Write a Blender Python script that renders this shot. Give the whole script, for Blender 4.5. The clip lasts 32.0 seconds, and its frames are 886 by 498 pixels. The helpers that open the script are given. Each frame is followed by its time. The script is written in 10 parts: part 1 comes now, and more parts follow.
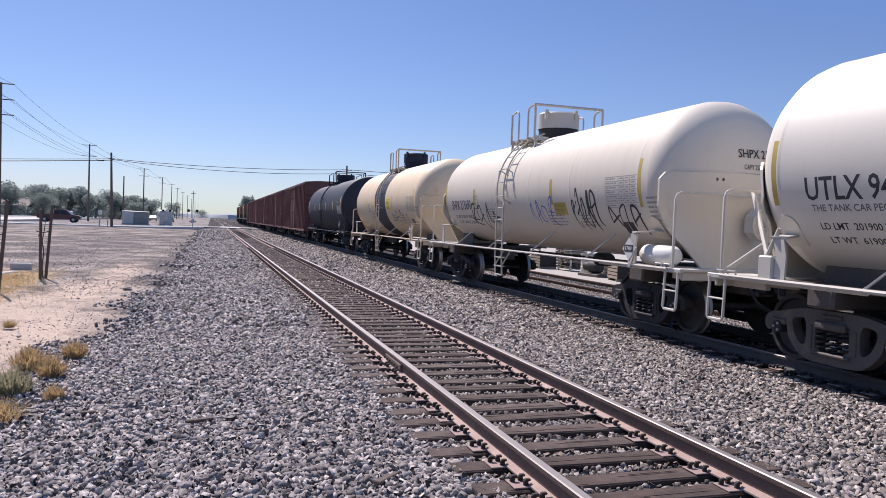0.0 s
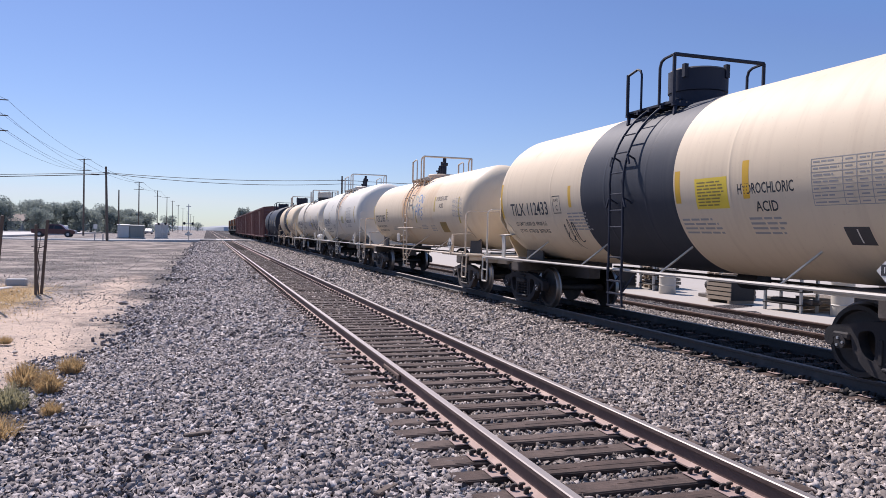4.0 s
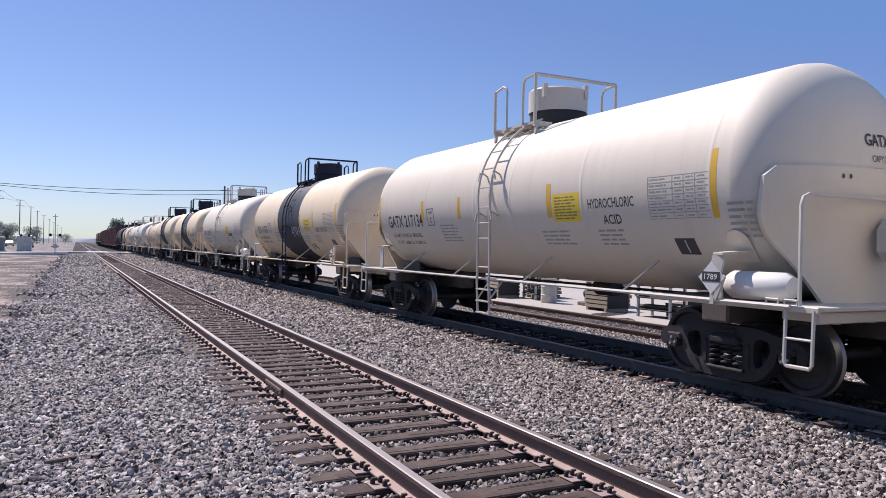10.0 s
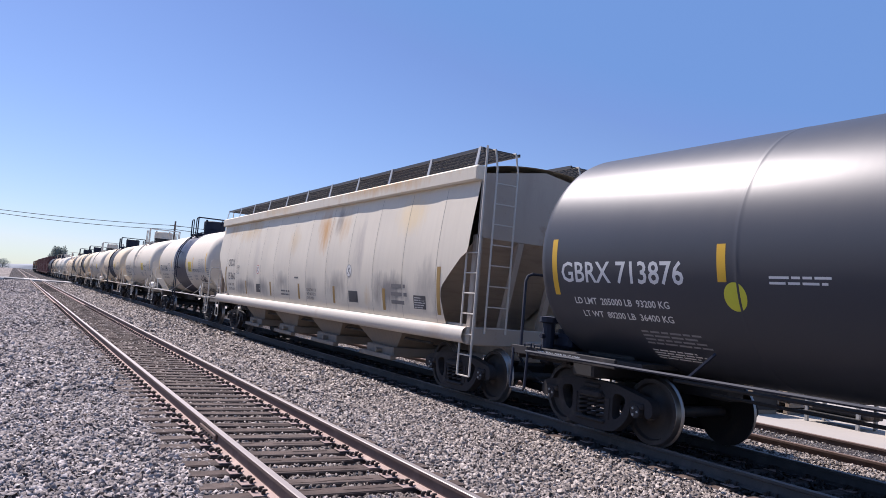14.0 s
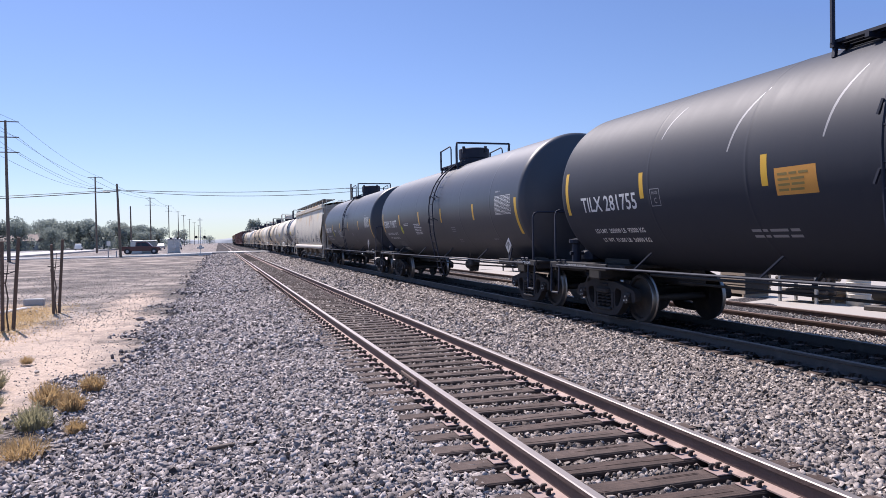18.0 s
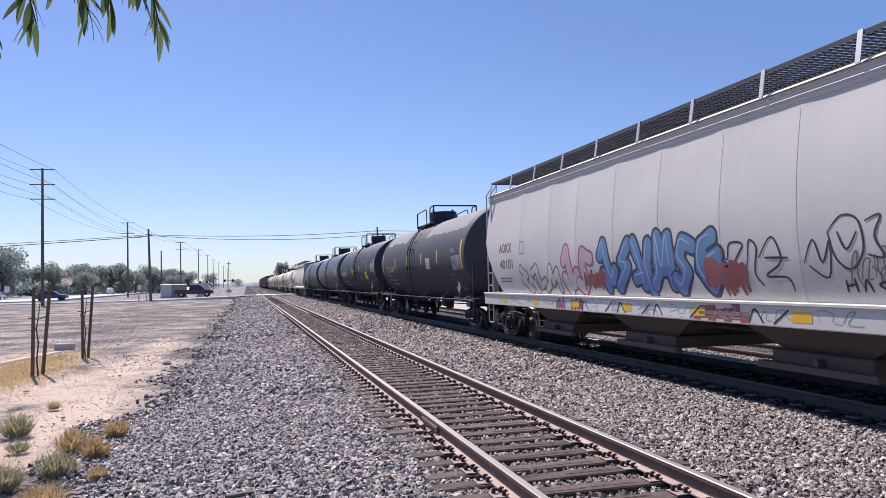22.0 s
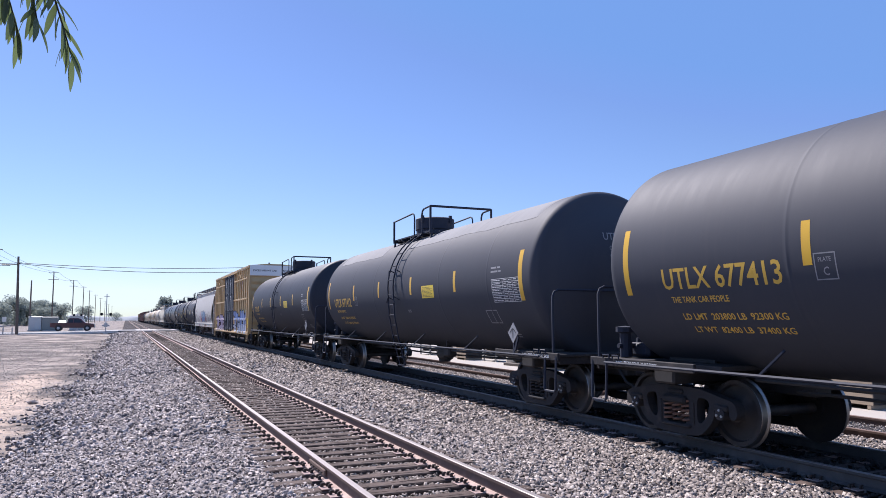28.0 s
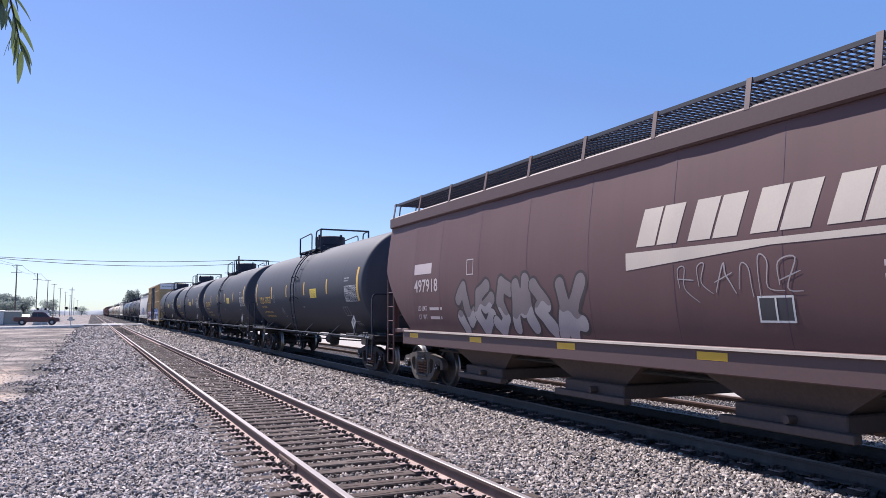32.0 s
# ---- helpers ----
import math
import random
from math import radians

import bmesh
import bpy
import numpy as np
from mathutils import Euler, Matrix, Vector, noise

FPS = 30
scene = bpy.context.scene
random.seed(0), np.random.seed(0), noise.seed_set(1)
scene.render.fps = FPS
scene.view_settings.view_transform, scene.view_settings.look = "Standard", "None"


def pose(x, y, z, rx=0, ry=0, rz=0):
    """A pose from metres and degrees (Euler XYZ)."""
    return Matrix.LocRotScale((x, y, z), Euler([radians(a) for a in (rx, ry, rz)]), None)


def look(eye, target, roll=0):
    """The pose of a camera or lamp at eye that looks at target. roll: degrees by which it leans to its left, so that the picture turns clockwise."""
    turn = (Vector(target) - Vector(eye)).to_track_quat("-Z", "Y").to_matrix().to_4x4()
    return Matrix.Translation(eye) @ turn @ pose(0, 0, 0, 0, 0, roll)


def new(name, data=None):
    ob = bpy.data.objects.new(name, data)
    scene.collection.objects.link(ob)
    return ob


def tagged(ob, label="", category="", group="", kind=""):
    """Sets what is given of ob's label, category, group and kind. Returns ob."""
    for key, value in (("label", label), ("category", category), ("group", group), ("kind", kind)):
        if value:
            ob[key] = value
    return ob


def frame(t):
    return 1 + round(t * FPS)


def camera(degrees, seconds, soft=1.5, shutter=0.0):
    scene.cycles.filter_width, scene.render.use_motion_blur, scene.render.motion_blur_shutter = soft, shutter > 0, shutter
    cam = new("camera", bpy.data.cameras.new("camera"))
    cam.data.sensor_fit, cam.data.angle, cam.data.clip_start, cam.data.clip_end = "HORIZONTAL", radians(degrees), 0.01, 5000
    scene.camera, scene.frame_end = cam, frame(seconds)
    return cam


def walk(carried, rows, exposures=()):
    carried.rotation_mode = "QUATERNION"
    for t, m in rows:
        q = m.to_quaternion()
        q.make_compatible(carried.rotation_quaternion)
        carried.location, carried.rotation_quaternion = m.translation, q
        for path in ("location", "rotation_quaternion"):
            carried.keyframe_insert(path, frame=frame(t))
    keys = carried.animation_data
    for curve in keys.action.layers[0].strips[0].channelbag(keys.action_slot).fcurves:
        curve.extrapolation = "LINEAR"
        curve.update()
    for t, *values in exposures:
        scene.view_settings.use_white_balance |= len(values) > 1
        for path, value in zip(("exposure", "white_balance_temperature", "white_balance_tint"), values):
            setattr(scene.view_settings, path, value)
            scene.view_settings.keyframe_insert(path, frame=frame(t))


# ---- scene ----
cam = camera(62.07, 32.0, soft=0.4)
PATH = [
    (0, pose(-0.004, 0.077, 1.662, 88.13, -2.13, -17.48)),
    (0.5, pose(-0.006, 0.069, 1.657, 88.31, -1.97, -17.37)),
    (1, pose(-0.004, 0.071, 1.662, 88.48, -1.75, -17.43)),
    (1.5, pose(-0.002, 0.065, 1.666, 88.66, -1.47, -17.51)),
    (2, pose(0.002, 0.069, 1.671, 88.77, -1.24, -17.55)),
    (2.5, pose(0.001, 0.072, 1.668, 88.81, -1.12, -17.59)),
    (3, pose(-0.001, 0.065, 1.669, 88.77, -1.07, -17.62)),
    (3.5, pose(-0.004, 0.073, 1.667, 88.77, -1.16, -17.68)),
    (5.5, pose(-0.009, 0.073, 1.666, 89.20, -1.17, -18.25)),
    (6, pose(-0.005, 0.069, 1.672, 89.32, -1.09, -18.45)),
    (6.5, pose(-0.002, 0.061, 1.671, 89.40, -1.11, -18.66)),
    (7, pose(-0.009, 0.064, 1.666, 89.48, -1.22, -19.23)),
    (7.5, pose(0.000, 0.060, 1.669, 89.59, -1.24, -20.37)),
    (8, pose(0.012, 0.060, 1.667, 89.81, -1.19, -22.09)),
    (8.5, pose(0.026, 0.046, 1.667, 90.07, -1.20, -23.92)),
    (9, pose(0.034, 0.046, 1.670, 90.22, -1.17, -25.33)),
    (9.5, pose(0.032, 0.039, 1.671, 90.15, -1.19, -26.13)),
    (10, pose(0.034, 0.039, 1.668, 89.89, -1.10, -26.48)),
    (10.5, pose(0.029, 0.036, 1.674, 89.60, -1.03, -27.01)),
    (11, pose(0.040, 0.030, 1.671, 89.60, -0.91, -27.81)),
    (11.5, pose(0.047, 0.016, 1.670, 89.81, -0.91, -28.81)),
    (12, pose(0.037, 0.024, 1.676, 90.33, -1.39, -29.77)),
    (12.5, pose(0.041, 0.020, 1.670, 91.22, -2.05, -30.58)),
    (13, pose(0.057, 0.032, 1.679, 92.21, -3.20, -31.07)),
    (13.5, pose(0.043, 0.032, 1.675, 94.11, -5.26, -32.09)),
    (15.5, pose(0.013, -0.011, 1.701, 91.96, 0.29, -21.44)),
    (16, pose(0.004, -0.081, 1.690, 91.31, 0.39, -19.77)),
    (16.5, pose(-0.002, -0.062, 1.688, 90.41, 0.44, -18.76)),
    (17, pose(-0.020, -0.042, 1.689, 89.74, 0.39, -18.15)),
    (17.5, pose(-0.035, 0.004, 1.685, 89.29, 0.58, -17.54)),
    (18, pose(-0.041, 0.021, 1.689, 89.11, 0.99, -16.97)),
    (18.5, pose(-0.039, 0.025, 1.690, 89.08, 1.24, -16.35)),
    (19, pose(-0.042, 0.046, 1.685, 89.11, 1.48, -15.83)),
    (19.5, pose(-0.040, 0.035, 1.689, 89.39, 1.63, -15.52)),
    (20, pose(-0.045, 0.042, 1.688, 90.08, 1.57, -15.33)),
    (20.5, pose(-0.060, 0.050, 1.695, 90.97, 1.55, -15.18)),
    (21, pose(-0.024, 0.017, 1.706, 91.87, 1.44, -15.09)),
    (21.5, pose(0.028, -0.004, 1.721, 92.32, 1.43, -14.94)),
    (22, pose(0.036, -0.026, 1.724, 92.40, 1.37, -14.90)),
    (22.5, pose(0.022, -0.030, 1.715, 92.26, 1.20, -15.00)),
    (23, pose(0.012, -0.036, 1.707, 92.24, 0.88, -15.32)),
    (23.5, pose(0.005, -0.018, 1.712, 92.57, 0.69, -15.84)),
    (24, pose(0.006, -0.026, 1.719, 93.36, 0.40, -16.55)),
    (24.5, pose(-0.007, -0.040, 1.734, 94.37, 0.25, -17.48)),
    (26.5, pose(0.002, -0.082, 1.731, 95.52, -0.20, -21.11)),
    (27, pose(0.001, -0.083, 1.735, 95.47, -0.17, -21.83)),
    (27.5, pose(-0.000, -0.088, 1.735, 95.44, -0.07, -22.52)),
    (28, pose(-0.003, -0.092, 1.740, 95.39, 0.05, -23.21)),
    (28.5, pose(-0.011, -0.102, 1.736, 95.44, -0.01, -23.93)),
    (29, pose(-0.010, -0.104, 1.733, 95.46, -0.10, -24.53)),
    (29.5, pose(-0.007, -0.114, 1.731, 95.46, -0.11, -24.96)),
    (30, pose(-0.008, -0.114, 1.736, 95.44, -0.20, -25.22)),
    (30.5, pose(0.006, -0.089, 1.738, 95.29, -0.15, -25.36)),
    (31, pose(0.006, -0.093, 1.739, 95.17, -0.15, -25.44)),
    (31.5, pose(0.013, -0.094, 1.735, 95.07, -0.10, -25.48)),
    (32, pose(0.006, -0.097, 1.741, 94.92, 0.06, -25.42)),
]
walk(cam, PATH, exposures=[(0, 0.44, 6350, 20), (6, 0.46, 6350, 20), (10, 0.46, 6350, 20), (13, 0.64, 6350, 20), (16, 0.57, 6300, 20), (19, 0.70, 6300, 20), (21, 0.68, 6350, 20), (22, 0.62, 6350, 20), (24, 0.63, 6300, 20), (28, 0.80, 6150, 19), (32, 0.80, 6200, 19)])

# ---------------------------------------------------------------- light
SUN_AZ, SUN_EL = radians(-16), radians(49)
world = bpy.data.worlds.new("sky")
scene.world = world
world.use_nodes = True
wn = world.node_tree
sky = wn.nodes.new("ShaderNodeTexSky")
sky.sky_type = "NISHITA"
sky.sun_disc = False
sky.sun_elevation, sky.sun_rotation = SUN_EL, SUN_AZ
sky.altitude, sky.air_density, sky.dust_density, sky.ozone_density = 20, 1.0, 0.2, 3.0
wn.nodes["Background"].inputs["Strength"].default_value = 0.0645
tint = wn.nodes.new("ShaderNodeMix")
tint.data_type, tint.blend_type = "RGBA", "MULTIPLY"
tint.inputs[0].default_value, tint.inputs[7].default_value = 1.0, (0.88, 0.955, 1.15, 1)
wn.links.new(sky.outputs[0], tint.inputs[6])
haze_low = wn.nodes.new("ShaderNodeMix")
haze_low.data_type, haze_low.blend_type = "RGBA", "LIGHTEN"
haze_low.inputs[0].default_value, haze_low.inputs[7].default_value = 0.8, (1.72, 3.5, 7.1, 1)
wn.links.new(tint.outputs[2], haze_low.inputs[6])
haze_high = wn.nodes.new("ShaderNodeMix")
haze_high.data_type, haze_high.blend_type = "RGBA", "DARKEN"
haze_high.inputs[0].default_value, haze_high.inputs[7].default_value = 0.8, (7.6, 9.0, 11.5, 1)
wn.links.new(haze_low.outputs[2], haze_high.inputs[6])
wn.links.new(haze_high.outputs[2], wn.nodes["Background"].inputs["Color"])
sun_data = bpy.data.lights.new("sun", "SUN")
sun_data.energy, sun_data.angle, sun_data.color = 4.75, radians(0.53), (1.0, 0.945, 0.86)
sun = new("sun", sun_data)
SUN_DIR = Vector((math.sin(SUN_AZ) * math.cos(SUN_EL), math.cos(SUN_AZ) * math.cos(SUN_EL), math.sin(SUN_EL)))
sun.matrix_world = look(SUN_DIR * 50, (0, 0, 0))


# ---------------------------------------------------------------- materials
def nodes_of(name):
    m = bpy.data.materials.new(name)
    m.use_nodes = True
    t = m.node_tree
    return m, t, t.nodes["Principled BSDF"]


def link(t, a, b):
    t.links.new(a, b)


def coords(t, scale=(1, 1, 1), space="Object"):
    c = t.nodes.new("ShaderNodeTexCoord")
    mp = t.nodes.new("ShaderNodeMapping")
    mp.inputs["Scale"].default_value = scale
    link(t, c.outputs[space], mp.inputs["Vector"])
    return mp.outputs["Vector"]


def noise_of(t, vec, scale, detail=4.0, rough=0.55):
    n = t.nodes.new("ShaderNodeTexNoise")
    n.inputs["Scale"].default_value = scale
    n.inputs["Detail"].default_value = detail
    n.inputs["Roughness"].default_value = rough
    link(t, vec, n.inputs["Vector"])
    return n.outputs["Fac"]


def ramp_of(t, fac, lo, hi, c0=(0, 0, 0, 1), c1=(1, 1, 1, 1)):
    r = t.nodes.new("ShaderNodeValToRGB")
    e = r.color_ramp.elements
    e[0].position, e[1].position = lo, hi
    e[0].color, e[1].color = c0, c1
    link(t, fac, r.inputs["Fac"])
    return r.outputs["Color"]


def mix_of(t, fac, a, b, mode="MIX"):
    m = t.nodes.new("ShaderNodeMix")
    m.data_type, m.blend_type = "RGBA", mode
    for sock, v in (("Factor", fac), (6, a), (7, b)):
        s = m.inputs[sock] if isinstance(sock, int) else m.inputs[0]
        if hasattr(v, "links"):
            link(t, v, s)
        else:
            s.default_value = v if not isinstance(v, tuple) else (*v[:3], 1)
    return m.outputs[2]


def bump_of(t, bsdf, height, strength, distance):
    b = t.nodes.new("ShaderNodeBump")
    b.inputs["Strength"].default_value, b.inputs["Distance"].default_value = strength, distance
    link(t, height, b.inputs["Height"])
    link(t, b.outputs["Normal"], bsdf.inputs["Normal"])


def plain(name, col, rough=0.6, metal=0.0, vary=0.15, scale=6.0, bump=0.0, dirt=None, dirt_amount=0.5):
    """A surface with grain at two scales, optionally with blotches of a second colour."""
    m, t, b = nodes_of(name)
    v = coords(t)
    f1, f2 = noise_of(t, v, scale * 6, 5), noise_of(t, v, scale * 0.35, 3)
    dark = tuple(max(0.0, c * (1 - vary)) for c in col)
    lite = tuple(min(1.0, c * (1 + vary)) for c in col)
    c = mix_of(t, f1, dark, lite)
    if dirt:
        c = mix_of(t, ramp_of(t, f2, 1 - dirt_amount * 0.9, 1.15 - dirt_amount * 0.7), c, dirt)
    else:
        c = mix_of(t, f2, c, tuple(x * (1 - vary) for x in col))
    link(t, c, b.inputs["Base Color"])
    b.inputs["Roughness"].default_value, b.inputs["Metallic"].default_value = rough, metal
    if bump:
        bump_of(t, b, f1, bump, 0.01)
    return m


def tie_wood(name):
    """Creosoted timber: long grain, dark tar, dusty grey-brown wear, each tie a little different."""
    m, t, b = nodes_of(name)
    grain = noise_of(t, coords(t, (1.2, 30, 30)), 2.0, 6, 0.65)
    dust = noise_of(t, coords(t), 3.5, 5, 0.65)
    info = t.nodes.new("ShaderNodeObjectInfo")
    c = mix_of(t, ramp_of(t, grain, 0.3, 0.75), (0.034, 0.023, 0.019), (0.125, 0.083, 0.066))
    c = mix_of(t, ramp_of(t, dust, 0.45, 0.75, (0, 0, 0, 1), (0.6, 0.6, 0.6, 1)), c, (0.19, 0.135, 0.112))
    c = mix_of(t, ramp_of(t, info.outputs["Random"], 0.0, 1.0), c, mix_of(t, 1.0, c, (0.62, 0.55, 0.52), "MULTIPLY"))
    link(t, c, b.inputs["Base Color"])
    b.inputs["Roughness"].default_value = 0.88
    bump_of(t, b, grain, 0.9, 0.012)
    return m


def car_paint(name, col, grime, rust=None, rough=0.45, grime_amount=0.5, rust_amount=0.2, streak=0.5, spots=0.35, gloss=0.5, stains=()):
    """Weathered paint of a rail car: long vertical streaks, fine speckle, rust blotches, dust low down on its own pattern."""
    m, t, b = nodes_of(name)
    v = coords(t)
    st = noise_of(t, coords(t, (1.5, 7, 0.35)), 1.2, 6, 0.6)
    big = noise_of(t, v, 0.55, 4)
    fine = noise_of(t, v, 26, 5, 0.7)
    c = mix_of(t, big, tuple(x * 0.9 for x in col), tuple(min(1, x * 1.06) for x in col))
    k = t.nodes.new("ShaderNodeMath")
    k.operation = "MULTIPLY"
    link(t, ramp_of(t, st, 0.62 - grime_amount * 0.25, 0.98 - grime_amount * 0.2), k.inputs[0])
    k.inputs[1].default_value = streak
    c = mix_of(t, k.outputs[0], c, grime)
    c = mix_of(t, ramp_of(t, fine, 0.62, 0.75, (0, 0, 0, 1), (spots, spots, spots, 1)), c, tuple(x * 0.6 for x in grime))
    if rust:
        rr = noise_of(t, coords(t, (1, 1.6, 0.8)), 1.1, 7, 0.65)
        c = mix_of(t, ramp_of(t, rr, 0.72 - rust_amount * 0.5, 0.86 - rust_amount * 0.35), c, rust)
    for yc, zc, sy, sz, colour, amount in stains:
        tc = t.nodes.new("ShaderNodeTexCoord")
        mp = t.nodes.new("ShaderNodeMapping")
        mp.inputs["Scale"].default_value = (0, 1 / sy, 1 / sz)
        mp.inputs["Location"].default_value = (0, -yc / sy, -zc / sz)
        link(t, tc.outputs["Object"], mp.inputs["Vector"])
        ln = t.nodes.new("ShaderNodeVectorMath")
        ln.operation = "LENGTH"
        link(t, mp.outputs["Vector"], ln.inputs[0])
        nz = t.nodes.new("ShaderNodeMath")
        nz.operation, nz.inputs[1].default_value = "MULTIPLY", 1.8
        link(t, noise_of(t, coords(t, (1, 2.2, 0.7)), 1.7, 6, 0.65), nz.inputs[0])
        df = t.nodes.new("ShaderNodeMath")
        df.operation = "SUBTRACT"
        link(t, nz.outputs[0], df.inputs[0])
        link(t, ln.outputs["Value"], df.inputs[1])
        c = mix_of(t, ramp_of(t, df.outputs[0], 0.0, 0.75, (0, 0, 0, 1), (amount, amount, amount, 1)), c, colour)
    link(t, c, b.inputs["Base Color"])
    r = mix_of(t, st, (rough * 0.94,) * 3, (min(1, rough * 1.1),) * 3)
    link(t, r, b.inputs["Roughness"])
    b.inputs["Specular IOR Level"].default_value = gloss
    bump_of(t, b, big, 0.12, 0.03)
    return m


def stone_material(name, c_dark, c_mid, c_lite, batches=False):
    m, t, b = nodes_of(name)
    g = t.nodes.new("ShaderNodeNewGeometry")
    r = t.nodes.new("ShaderNodeValToRGB")
    e = r.color_ramp.elements
    e[0].position, e[0].color = 0.0, (*c_dark, 1)
    e[1].position, e[1].color = 1.0, (*c_lite, 1)
    x = e.new(0.55)
    x.color = (*c_mid, 1)
    link(t, g.outputs["Random Per Island"], r.inputs["Fac"])
    f = noise_of(t, coords(t), 60, 4)
    c = mix_of(t, ramp_of(t, f, 0.35, 0.8), r.outputs["Color"], tuple(q * 0.72 for q in c_mid))
    if batches:
        sx = t.nodes.new("ShaderNodeSeparateXYZ")
        link(t, coords(t), sx.inputs[0])
        side = t.nodes.new("ShaderNodeMapRange")
        side.inputs[1].default_value, side.inputs[2].default_value = 0.0, 6.0
        link(t, sx.outputs[0], side.inputs[0])
        c = mix_of(t, 1.0, c, mix_of(t, side.outputs[0], (1.0, 0.97, 0.985), (1.04, 0.985, 0.93)), "MULTIPLY")
    link(t, c, b.inputs["Base Color"])
    b.inputs["Roughness"].default_value = 0.8
    b.inputs["Specular IOR Level"].default_value = 0.22
    bump_of(t, b, f, 0.3, 0.006)
    return m


def gravel_sheet(name, c_dark, c_lite, size=22.0, dust=None, dust_amount=0.4, grit=False):
    """Ground strewn with small stones, for where single stones cannot be told apart."""
    m, t, b = nodes_of(name)
    v = coords(t)
    vo = t.nodes.new("ShaderNodeTexVoronoi")
    vo.inputs["Scale"].default_value = size
    link(t, v, vo.inputs["Vector"])
    sep = t.nodes.new("ShaderNodeSeparateColor")
    link(t, vo.outputs["Color"], sep.inputs[0])
    c = mix_of(t, sep.outputs[0], c_dark, c_lite)
    # Cell borders darkened: shade between stones put into the colour.
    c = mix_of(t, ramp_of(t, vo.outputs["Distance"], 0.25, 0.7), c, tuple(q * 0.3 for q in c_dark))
    big = noise_of(t, v, 0.5, 5)
    c = mix_of(t, ramp_of(t, big, 0.3, 0.8, (0, 0, 0, 1), (0.5, 0.5, 0.5, 1)), c, c_dark)
    c = mix_of(t, ramp_of(t, noise_of(t, v, 3.5, 9, 0.75), 0.42, 0.66, (0, 0, 0, 1), (0.45, 0.45, 0.45, 1)), c, tuple(q * 0.7 for q in c_dark))
    if dust:
        c = mix_of(t, ramp_of(t, noise_of(t, v, 0.33, 6, 0.62), 0.62 - dust_amount * 0.35, 0.78 - dust_amount * 0.3), c, dust)
    link(t, c, b.inputs["Base Color"])
    b.inputs["Roughness"].default_value = 0.95
    b.inputs["Specular IOR Level"].default_value = 0.06
    inv = t.nodes.new("ShaderNodeMath")
    inv.operation = "SUBTRACT"
    inv.inputs[0].default_value = 1.0
    link(t, vo.outputs["Distance"], inv.inputs[1])
    if grit:
        bump_of(t, b, noise_of(t, v, 9, 10, 0.75), 0.8, 0.05)
    else:
        bump_of(t, b, inv.outputs[0], 0.9, 0.03)
    return m


M = {}
M["stone"] = stone_material("crushed_stone", (0.085, 0.075, 0.072), (0.265, 0.238, 0.228), (0.60, 0.555, 0.525), True)
M["stone_brown"] = stone_material("brown_dusty_stone", (0.045, 0.036, 0.032), (0.18, 0.148, 0.132), (0.52, 0.455, 0.415))
# Near-black stone: the shade under the train is put into its colour.
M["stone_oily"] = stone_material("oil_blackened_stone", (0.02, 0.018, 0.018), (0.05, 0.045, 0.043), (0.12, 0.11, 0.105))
# Kept dark: shade in the gaps under loose stones is in this colour.
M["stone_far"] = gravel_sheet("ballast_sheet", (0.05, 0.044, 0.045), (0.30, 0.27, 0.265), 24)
M["lot"] = gravel_sheet("gravelly_dirt", (0.15, 0.133, 0.125), (0.36, 0.318, 0.293), 16, (0.35, 0.305, 0.275), 0.6, True)


def leafy(name, col, glow):
    """Foliage that lets part of the sun through."""
    m = plain(name, col, 0.9, 0, 0.25, 0.3, 0, tuple(c * 1.25 for c in col), 0.5)
    t = m.node_tree
    tl = t.nodes.new("ShaderNodeBsdfTranslucent")
    tl.inputs["Color"].default_value = (*glow, 1)
    mx = t.nodes.new("ShaderNodeMixShader")
    mx.inputs[0].default_value = 0.42
    link(t, t.nodes["Principled BSDF"].outputs[0], mx.inputs[1])
    link(t, tl.outputs[0], mx.inputs[2])
    link(t, mx.outputs[0], t.nodes["Material Output"].inputs["Surface"])
    return m


